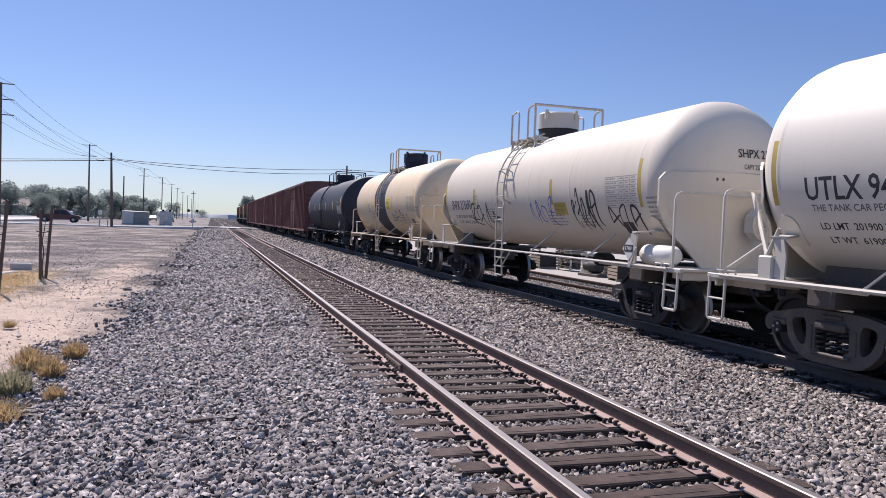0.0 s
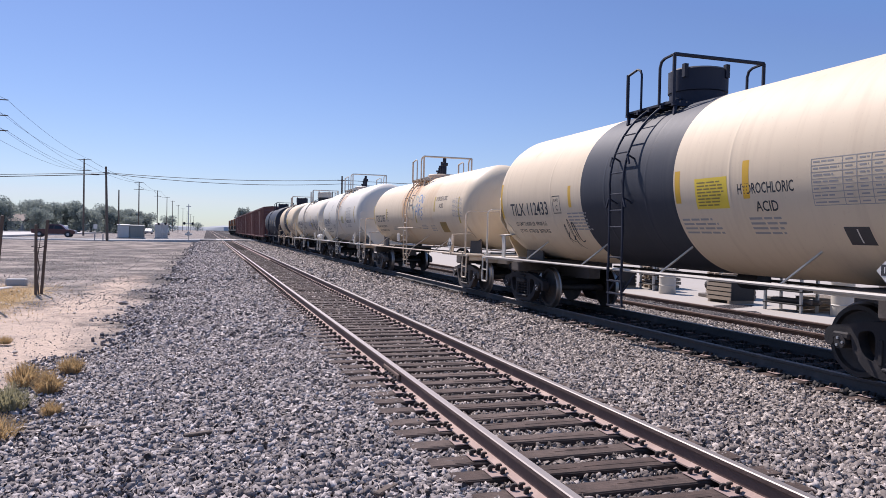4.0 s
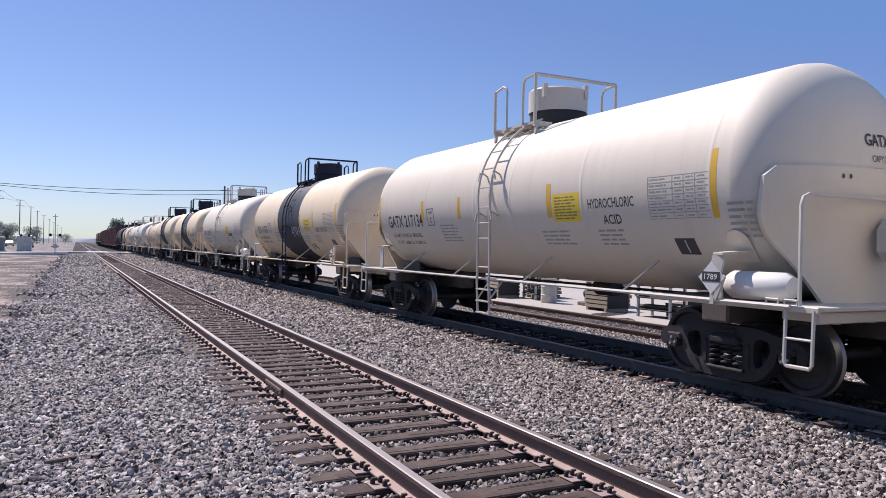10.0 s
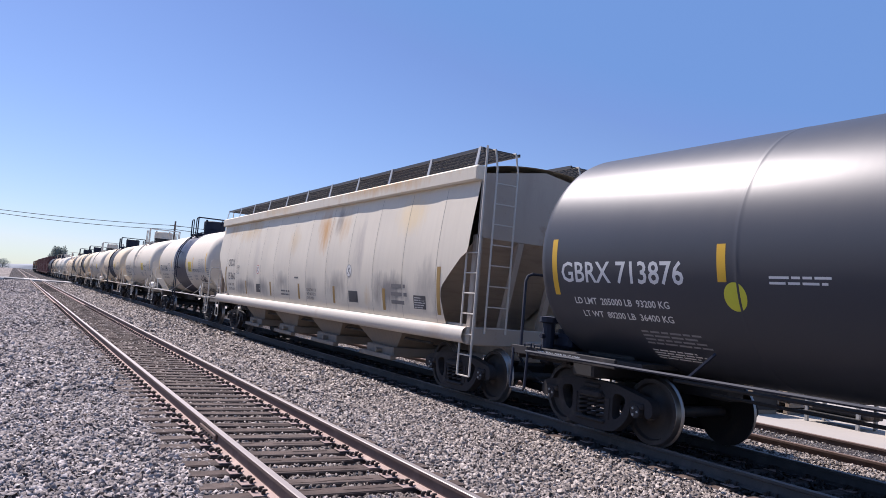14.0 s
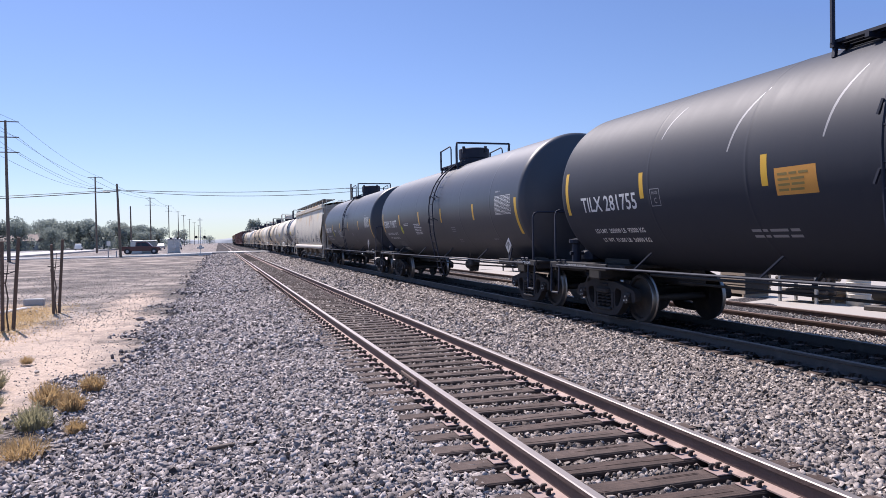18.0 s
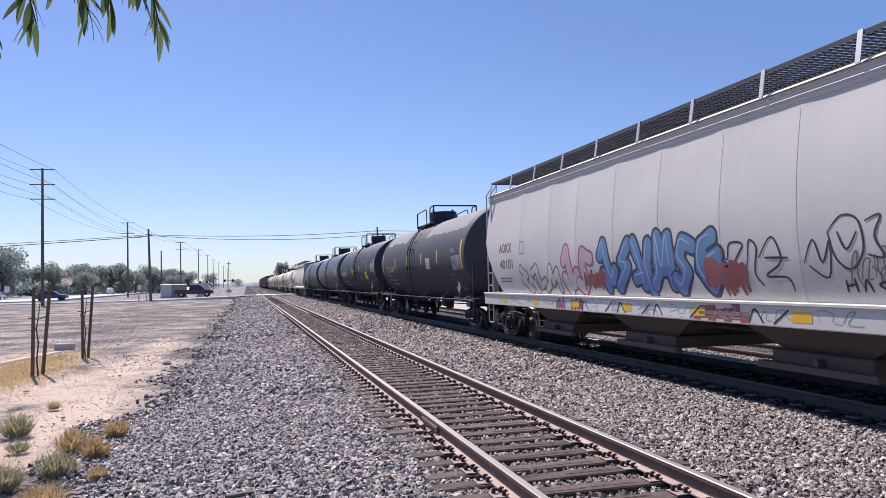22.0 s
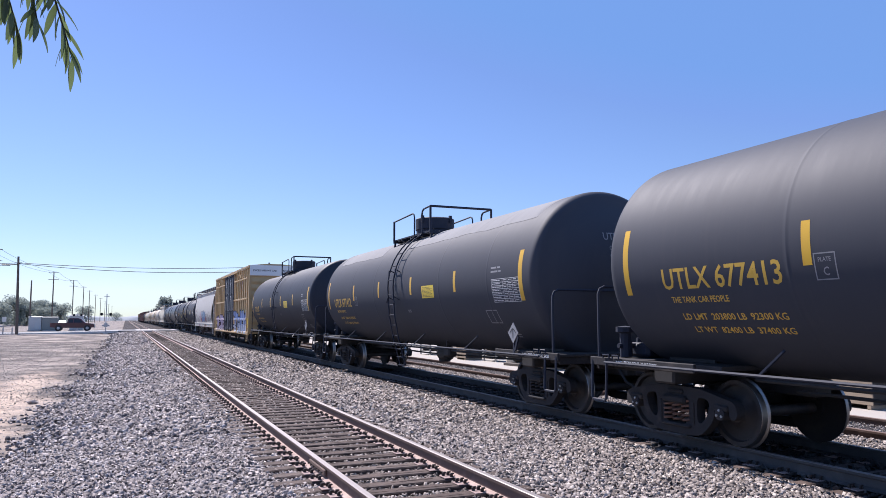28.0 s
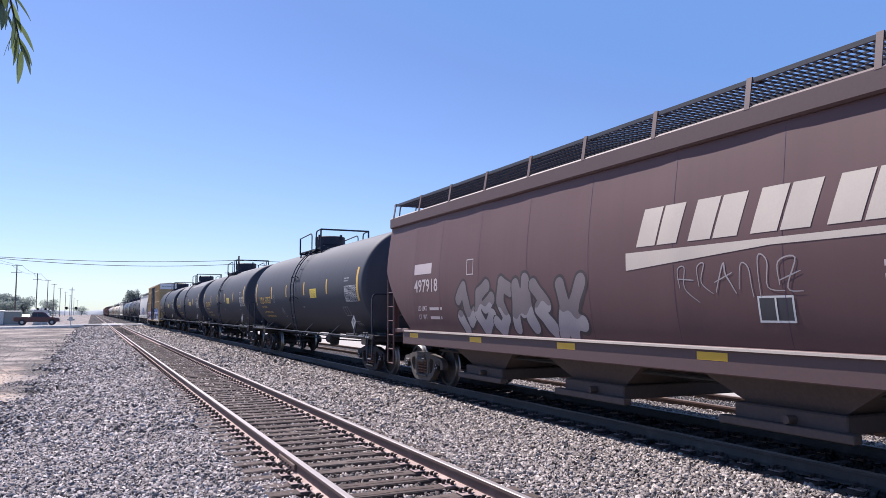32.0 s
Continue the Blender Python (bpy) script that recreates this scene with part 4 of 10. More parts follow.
def shield_marks(car, r, half, zc, depth, ink):
    """Placard, stencils and lifting holes on the shield that faces backwards."""
    def flat(x0, z0, off=0.006):
        return lambda u, v: (x0 + u, -shield_at(r, half, zc, depth, x0 + u, z0 + v, 0.05 + off), z0 + v)
    g = Geo()
    for x in (-0.62, -0.52, 0.52, 0.62):
        P = flat(x, zc - 0.03)
        g.add([P(0, 0)] + [P(0.02 * math.cos(k * math.pi / 4), 0.03 * math.sin(k * math.pi / 4)) for k in range(8)], [(0, k + 1, (k + 1) % 8 + 1) for k in range(8)])
    part("lifting_hole", g, "panel_dark", car)
    g = Geo()
    bars(g, 0.42, 0.26, 4, flat(0.32, 1.95), 0, random.Random(5))
    part("stencil", g, "ink_soft", car)
    pl = Geo()
    y = -shield_at(r, half, zc, depth, 0.72, 1.62, 0.10)
    pl.prism([(0.72, 1.39), (0.95, 1.62), (0.72, 1.85), (0.49, 1.62)], y - 0.012, y, 0, "y")
    pl.prism([(0.72, 1.42), (0.92, 1.62), (0.72, 1.82), (0.52, 1.62)], y - 0.016, y - 0.012, 1, "y")
    pl.box(0.55, 0.89, y - 0.020, y - 0.016, 1.56, 1.68, 0)
    write(pl, "1789", 0.24, 0.08, on_tail(y - 0.020, 0.60, 1.58, 0.003), 2)
    pl.bar((0.72, y + 0.01, 1.40), (0.72, y + 0.02, 1.10), 0.04, 0.03, 0)
    part("placard", pl, ["panel_white", "ink", "ink"], car)


def tank_car(spec):
    """One tank car; local y = 0 at its middle, z = 0 on the rail, +y is the way it travels."""
    car = thing("tank_car", spec["label"], "tank car", group="cars of the freight train")
    r, half, zc, tr = spec["r"], spec["half"], spec["zc"], spec["trucks"]
    white = spec["kind"] == "white"
    rail = spec["rail"]
    seams = spec.get("seams", [5.35, 2.98, 0.72, -0.62, -2.72, -5.3])
    shell_mats = [spec["paint"], spec.get("band_paint", spec["paint"])]
    part("tank", tank_shell(r, half, zc, spec["head"], seams, spec.get("band", 0), shell_mats, spec.get("bandpos", 0.0)), None, car)
    # underframe
    for s in (-1, 1):
        g = Geo()
        e = s * (half + (0.5 if white else 0.32))
        g.box(-0.16, 0.16, s * (tr - 1.6), e, 0.70, 1.05, 0, 0.02)
        g.box(-1.3, 1.3, s * (tr - 0.22), s * (tr + 0.22), 0.80, 1.06, 0, 0.03)
        for q in (-1, 1):
            g.prism([(s * (tr - 0.5), 1.02), (s * (tr + 0.5), 1.02), (s * (tr + 0.4), zc - r * 0.70), (s * (tr - 0.4), zc - r * 0.70)], q * 0.75 - 0.02, q * 0.75 + 0.02)
        g.box(-1.25, 1.25, s * (tr - 1.1), s * (tr + 1.0), 1.04, 1.10, 0)
        part("stub_sill", g, "under" if not white else "truck_tan", car)
    # brake rigging below the tank
    g = Geo()
    g.tube([(0.75, tr - 1.2, 0.98), (0.75, -tr + 1.2, 0.98)], 0.028, 6)
    if not white:
        g.tube([(-0.35, tr - 1.5, 0.78), (-0.30, 0.6, 0.74), (0.2, -tr + 1.5, 0.78)], 0.025, 6)
        g.tube([(-0.75, tr - 1.2, 0.92), (-0.75, -tr + 1.2, 0.92)], 0.028, 6)
    shift = 0.0 if not white else 1.0
    g.lathe([(-0.25, 0.0), (-0.25, 0.16), (0.25, 0.16), (0.25, 0.0)], 14, (-0.45 + shift, -0.9, 0.78 + 0.2 * shift), "y")
    if not white:
        g.box(-0.85, -0.6, -2.0, -1.65, 0.76, 0.98, 0, 0.04)
        g.bar((-0.8, -1.8, 0.95), (-0.8, -1.8, zc - r + 0.25), 0.05, 0.05)
        g.bar((-0.75, 1.6, 0.92), (-0.55, 1.6, zc - r + 0.15), 0.05, 0.05)
    if not white:
        g.lathe([(zc - r - 0.45, 0.16), (zc - r - 0.2, 0.2), (zc - r + 0.1, 0.25)], 12, (0, 0.2, 0), "z")
    part("brake_rigging", g, "under", car)
    # side handrails with struts
    for s in (-1, 1):
        g = Geo()
        x = s * (1.56 if white else 1.62)
        z = 1.10 if white else 1.06
        e = half + 0.05 if white else half - 0.28
        g.tube([(x, e, z), (x, -e, z)], 0.026 if white else 0.022, 6)
        n = 4
        for k in range(n):
            y = e * (0.60 - 1.2 * k / (n - 1))
            a = radians(-45)
            if white:
                g.tube([(x, y + 0.12, z), (s * r * math.cos(a), y - 0.06, zc + r * math.sin(a))], 0.018, 5)
            else:
                g.tube([(x, y + 0.08, z), (x - s * 0.28, y - 0.06, z + 0.30)], 0.02, 5)
        part("side_handrail", g, spec["grab"] if white else rail, car)
        # ladder foot and steps under the rail
    lad = tank_ladder(r, zc, spec.get("ladder", 0.1), 1.0 if not white else 1.05, 0.05 if white else 0.36)
    foot = 0.02 if white else 0.36
    yl = spec.get("ladder", 0.1)
    for q in (-0.22, 0.22):
        lad.tube([(-(r + 0.15) + foot * 0.55, yl + q, 1.15), (-(r + 0.12) + foot, yl + q, 0.46)], 0.021, 6)
    for zz in (0.46, 0.68, 0.9):
        x = -(r + 0.12) + foot * (1 - (zz - 0.42) * 0.6)
        lad.box(x - 0.04, x + 0.06, yl - 0.24, yl + 0.24, zz - 0.012, zz + 0.012)
    for q in (-0.22, 0.22):
        lad.tube([(-(r + 0.12) + foot, yl + q, 0.72), (-(r + 0.05) + foot, yl + q - 0.3, 1.06)], 0.018, 5)
    lad = part("ladder", lad, rail, car)
    rung = cached(("rung", rail), lambda: Geo().tube([(0, 0, 0), (0, 0.44, 0)], 0.014, 5).mesh("rung", rail))
    for p in RUNGS:
        part("rung", rung, None, lad, at=Matrix.Translation(p))
    top_works(car, r, zc, spec["plat"][0], spec["plat"][1], spec.get("dome_y", 0.0), rail, spec["dome"], spec.get("dome_r", 0.5), spec.get("dome_h", 0.62), spec.get("top", "dome"), spec["gap"], spec.get("rail_h", 0.62))
    # ends: platform, grab irons, head shield, coupler
    for s in (-1, 1):
        y = half - 0.28 if white else half - 0.58
        e = half + 0.36 if white else half + 0.20
        g = Geo()
        g.box(-1.52, 1.52, s * (y - 0.30), s * e, 1.06, 1.11, 0, 0.01)
        for q in (-1, 1):
            g.box(q * 1.49, q * 1.54, s * (tr - 0.9), s * (e + 0.02), 1.045 if white else 1.0, 1.115 if white else 1.13, 0, 0.01)
        part("end_platform", g, spec["end"], car)
        g = Geo()
        for x in (-1.1, -0.5, 0.5, 1.1):
            g.box(x - 0.05, x + 0.05, s * (y - 0.1), s * (e - 0.06), 0.92, 1.06, 0, 0.01)
        g.box(-1.45, 1.45, s * (e - 0.10), s * (e - 0.04), 0.93, 1.06, 0, 0.01)
        part("platform_beam", g, spec["end"], car)
        if not white:
            g = Geo()
            write(g, "2 INCH TREAD COND. BRAKE SHOES", 0.95, 0.06, on_flat(1.55, s * y + 0.42 if s < 0 else s * y + 0.1, 1.035, 0.003))
            part("lettering", g, "white_ink", car)
        # one bent rail across the whole end, its feet near the corners
        yu = s * (half + 0.12) if white else s * (half + 0.02)
        g = Geo()
        grab_loop(g, (-1.50, yu, 1.1), (1.50, yu, 1.1), spec.get("loop_h", 1.22 if white else 1.15), 0.024)
        part("end_railing", g, spec["grab"], car)
        for q in (-1, 1):
            # stirrup step
            g = Geo()
            y0, y1 = (half - 0.02, half + 0.32) if white else (half - 0.21, half + 0.16)
            g.tube([(q * 1.53, s * y0, 1.08), (q * 1.55, s * y0, 0.5), (q * 1.55, s * (y0 + 0.03), 0.46), (q * 1.55, s * (y1 - 0.03), 0.46), (q * 1.55, s * y1, 0.5), (q * 1.53, s * y1, 1.08)], 0.022, 6)
            if white:
                g.tube([(q * 1.545, s * y0, 0.76), (q * 1.545, s * y1, 0.76)], 0.016, 6)
            part("stirrup", g, spec["grab"], car)
            g = Geo()
            for k in range(2):
                yy = y + 0.02 + k * 0.24
                g.tube([(q * 1.56, s * yy, 1.12), (q * 1.56, s * yy, 1.17), (q * 1.56, s * (yy + 0.16), 1.17), (q * 1.56, s * (yy + 0.16), 1.12)], 0.014, 5)
            part("sill_handhold", g, spec["grab"], car)
            if white:
                # upright plate with a bent top, welded to a round-topped pad on the tank
                yb = y - 0.74
                g = Geo()
                g.prism([(s * (yb - 0.09), 1.08), (s * (yb + 0.10), 1.08), (s * (yb + 0.07), 1.42), (s * (yb + 0.12), 1.64), (s * (yb - 0.06), 1.64), (s * (yb - 0.11), 1.42)], q * 1.49, q * 1.52)
                a = math.asin((1.66 - zc) / r)
                g.bar((q * 1.53, s * (yb + 0.03), 1.66), (q * (r * math.cos(a) - 0.02), s * (yb + 0.16), 1.70), 0.22, 0.025)
                part("corner_bracket", g, spec["grab"], car)
                g = Geo()
                pad = [(-0.17, 0.0)] + [(-0.17 * math.cos(k * math.pi / 10), 0.30 + 0.17 * math.sin(k * math.pi / 10)) for k in range(11)] + [(0.17, 0.0)]
                ring = []
                for off in (0.004, 0.016):
                    for u, v in pad:
                        t = a + (v - 0.12) / r
                        ring.append((q * (r + off) * math.cos(t), s * (yb + 0.12) + u, zc + (r + off) * math.sin(t)))
                n = len(pad)
                g.add(ring, [tuple(range(n, 2 * n))] + [(k, (k + 1) % n, n + (k + 1) % n, n + k) for k in range(n)])
                part("weld_pad", g, spec["paint"], car)
        if white and spec.get("shield", "") is not None:
            part("head_shield", head_shield(r, half, zc, spec["head"][0], s), spec.get("shield") or spec["paint"], car)
            if s < 0:
                shield_marks(car, r, half, zc, spec["head"][0], ink=spec["ink"])
        add_coupler(car, s * (half + (0.35 if white else 0.17)), s)
        add_truck(car, s * tr, spec.get("truck", "truck_steel"), spec.get("spring", "truck_steel"))
    # brake wheel and valve gear on the tail platform
    g = Geo()
    y = -(half + 0.2) if white else -(half + 0.02)
    if white:
        xb = 0.12
        g.tube([(xb + 0.28 * math.cos(k * math.pi / 8), y - 0.12, 1.85 + 0.28 * math.sin(k * math.pi / 8)) for k in range(16)], 0.022, 6, closed=True)
        for k in range(4):
            a = k * math.pi / 4
            g.tube([(xb - 0.28 * math.cos(a), y - 0.12, 1.85 - 0.28 * math.sin(a)), (xb + 0.28 * math.cos(a), y - 0.12, 1.85 + 0.28 * math.sin(a))], 0.012, 5)
        g.prism([(xb - 0.24, 1.72), (xb - 0.24, 1.98), (xb - 0.12, 2.10), (xb + 0.10, 2.10), (xb + 0.10, 1.60), (xb - 0.12, 1.60)], y - 0.06, y + 0.14, 0, "y")
        g.tube([(xb, y - 0.02, 1.7), (xb, y - 0.02, 1.1)], 0.02, 6)
    else:
        g.box(-0.9, -0.3, y + 0.05 + 2 * (half + 0.02) - 0.5, y + 0.05 + 2 * (half + 0.02), 1.12, 1.35, 0, 0.05)
        g.lathe([(1.12, 0.1), (1.5, 0.1), (1.52, 0.16), (1.6, 0.16), (1.62, 0.0)], 10, (-1.05, -y - 0.1, 0), "z")
        g.lathe([(1.12, 0.12), (1.42, 0.12), (1.44, 0.0)], 10, (-0.7, -y - 0.1, 0), "z")
        g.tube([(-1.2, -y - 0.1, 1.3), (-0.2, -y - 0.1, 1.3)], 0.04, 8)
    part("brake_gear", g, spec["grab"] if white else "black_steel", car)
    if spec.get("reservoir"):
        g = Geo()
        yr = -(half - 0.60)
        g.lathe([(yr - 0.48, 0.0), (yr - 0.45, 0.12), (yr - 0.36, 0.17), (yr + 0.36, 0.17), (yr + 0.45, 0.12), (yr + 0.48, 0.0)], 18, (-1.25, 0, 1.29), "y")
        part("air_reservoir", g, "panel_white" if spec["grab"] == "white_steel" else spec["grab"], car)
    mark_tank(car, spec)
    return car


def mark_tank(car, spec):
    r, half, zc = spec["r"], spec["half"], spec["zc"]
    white = spec["kind"] == "white"
    ink = spec["ink"]
    S = lambda y, z, off=0.008: on_tank(r, zc, y, z, 0.0004 + off * 0.07)
    rnd = random.Random(spec["seed"])
    # reporting mark and weights
    g = Geo()
    y0 = spec.get("mark_y", half - 0.95)
    drop = 0.12 if spec.get("motto") else 0.0
    if spec.get("mark"):
        write(g, spec["mark"], spec.get("mark_w", 2.0), 0.30, S(y0, 2.13))
        if white:
            part("lettering", g, ink, car)
            g = Geo()
            write(g, spec.get("lt1", "LD LMT 217200 LB  98500 KG"), 1.65, 0.10, S(y0 - 0.1, 1.90 - drop))
            write(g, spec.get("lt2", "LT WT  66800 LB  31200 KG"), 1.6, 0.10, S(y0 - 0.16, 1.74 - drop))
    part("lettering", g, ink, car)
    if not white:
        g = Geo()
        if spec.get("lt1"):
            write(g, spec.get("lt1"), 1.75, 0.10, S(y0 - 0.2, spec.get("lt_z", 1.72)))
            write(g, spec.get("lt2"), 1.65, 0.10, S(y0 - 0.3, spec.get("lt_z", 1.72) - 0.17))
        if g.v:
            part("lettering", g, ink, car)
            g = Geo()
        if spec.get("motto"):
            write(g, spec["motto"], 1.05, 0.09, S(y0 - 0.1, 1.95))
        if g.v:
            part("lettering", g, ink, car)
    elif spec.get("motto"):
        g = Geo()
        write(g, spec["motto"], 1.3, 0.09, S(y0 - 0.05, 2.0))
        part("lettering", g, "ink_soft", car)
    # class mark in a frame
    g = Geo()
    yp, k = y0 - spec.get("mark_w", 2.0) - (0.27 if white else 0.45), 1.0 if white else 0.8
    P = S(yp, 2.15)
    for a in ((0, 0, 0.34, 0.018), (0, 0.36, 0.34, 0.018), (0, 0, 0.018, 0.37), (0.325, 0, 0.018, 0.37)):
        patch(g, *(q * k for q in a), P, 0, 1, 3)
    write(g, "C", 0.09 * k, 0.12 * k, S(yp - 0.13 * k, 2.15 + 0.06 * k))
    write(g, "PLATE", 0.2 * k, 0.06 * k, S(yp - 0.07 * k, 2.15 + 0.25 * k))
    if spec.get("framed", True):
        part("plate_mark", g, ink if white else "grey_ink", car)
    # reflective strips
    for y, z0, z1, w in spec["strips"]:
        g = Geo()
        h = r * (math.asin(min(1, (z1 - zc) / r)) - math.asin((z0 - zc) / r))
        patch(g, -w / 2, 0, w, h, S(y, z0, 0.010), 0, 1, 10)
        part("reflective_strip", g, spec["tape"], car)
    # yellow emergency panel
    if spec.get("panel"):
        y, z, w, h, mat = spec["panel"]
        g = Geo()
        patch(g, 0, 0, w, h, S(y, z, 0.010), 0, 2, 5)
        panel = part("emergency_panel", g, mat, car)
        g = Geo()
        bars(g, w * 0.86, h * 0.84, 8, S(y - w * 0.07, z + h * 0.08, 0.014), 0, rnd)
        part("panel_writing", g, "panel_text", panel)
    # test-date table
    y, z, w, h = spec["table"]
    g = Geo()
    for k in range(8):
        patch(g, 0, h * k / 7 - 0.004, w, 0.009, S(y, z, 0.013), 1, 2, 1)
    for q in (0.0, 0.42, 0.6, 0.78, 0.99):
        patch(g, w * q, 0, 0.010, h, S(y, z, 0.0145), 1, 1, 5)
    for k in range(7):
        bars(g, w * 0.36, h / 13, 1, S(y - 0.03, z + h * (k + 0.25) / 7, 0.013), 1, rnd)
        for q in (0.46, 0.64, 0.82):
            bars(g, w * 0.12, h / 14, 1, S(y - w * q, z + h * (k + 0.25) / 7, 0.013), 1, rnd)
    part("test_table", g, ["panel_white", "ink_faint" if white else "white_ink"], car)
    # small blocks of writing
    for y, z, w, h, n in spec.get("notes", []):
        g = Geo()
        bars(g, w, h, n, S(y, z), 0, rnd)
        part("lettering", g, "ink_faint" if white else "grey_ink", car)
    if spec.get("cargo"):
        txt, y, z, w = spec["cargo"]
        for k, line in enumerate(txt.split("|")):
            cg = Geo()
            write(cg, line, w * (1 if k == 0 else 0.4), 0.15, S(y - (0 if k == 0 else w * 0.3), z - 0.24 * k))
            part("lettering", cg, "ink", car)
    # dark box marking low down
    if spec.get("stencil"):
        y, z = spec["stencil"]
        g = Geo()
        if white:
            patch(g, 0, 0, 0.36, 0.26, S(y, z), 0, 1, 3)
            patch(g, 0.17, 0.03, 0.02, 0.2, S(y, z, 0.012), 1, 1, 2)
        else:
            for a in ((0, 0, 0.5, 0.02), (0, 0.3, 0.5, 0.02), (0, 0, 0.02, 0.32), (0.48, 0, 0.02, 0.32), (0.25, 0, 0.015, 0.3)):
                patch(g, *a, S(y, z), 1, 1, 3)
        part("stencil", g, ["panel_dark", "grey_ink" if not white else "panel_white"], car)
    # hazard placard on its holder
    g = Geo()
    yp = -(half - 1.02) if white else -(half - 1.28)
    zp = 1.37 if white else 1.46
    x = -1.60
    g.prism([(yp, zp - 0.2), (yp + 0.2, zp), (yp, zp + 0.2), (yp - 0.2, zp)][::1], x, x + 0.012, 0)
    g.box(x + 0.012, x + 0.03, yp - 0.03, yp + 0.03, 1.05, zp + 0.05, 1)
    g.bar((x + 0.02, yp - 0.05, 1.12), (x + 0.02, yp - 0.18, 1.4), 0.03, 0.05, 1)
    F = on_flat(1.60, yp + 0.14, zp - 0.05, 0.004)
    if white:
        patch(g, 0.0, 0, 0.28, 0.12, F, 2, 1, 1)
        write(g, "1789", 0.2, 0.07, on_flat(1.60, yp + 0.10, zp - 0.025, 0.008), 3)
    else:
        stroke(g, [(0.02, 0.05), (0.14, 0.13), (0.26, 0.05)], 0.025, F, 3)
        stroke(g, [(0.14, -0.04), (0.14, 0.13)], 0.025, F, 3)
    part("placard", g, ["panel_white" if white else "placard_grey", spec["grab"], "ink", "panel_white" if white else "ink"], car)
    # number on the tail head
    g = Geo()
    if spec.get("mark") and spec.get("tail_mark", True):
        tail_at = (-0.22, zc + 0.35) if white else (-0.30, zc + 0.62)
        H = lambda x, z: on_head(r, zc, half, spec["head"], x, z)
        tail_ink = ink if white else ("white_ink" if ink == "white_ink" else "grey_ink")
        for k, line in enumerate((spec["mark"], *spec.get("capy", ("CAPY 22980 US GAL", "CAPY 86990 L")))):
            g = Geo()
            write(g, line, 0.98 if k == 0 else len(line) * 0.043, 0.15 if k == 0 else 0.085, H(tail_at[0] + (0.1 if k else 0), tail_at[1] - (0, 0.19, 0.34)[k]))
            part("tail_lettering", g, tail_ink if k == 0 or not white else "ink_soft", car)
    for make in spec.get("extra", []):
        make(car, S)


# ---------------------------------------------------------------- covered hoppers
def hopper_w(z):
    """Half width of the bulged side at a height."""
    q = (z - 1.28) / (3.92 - 1.28)
    return 1.435 + 0.155 * math.sin(math.pi * min(1, max(0, q)) ** 0.8)


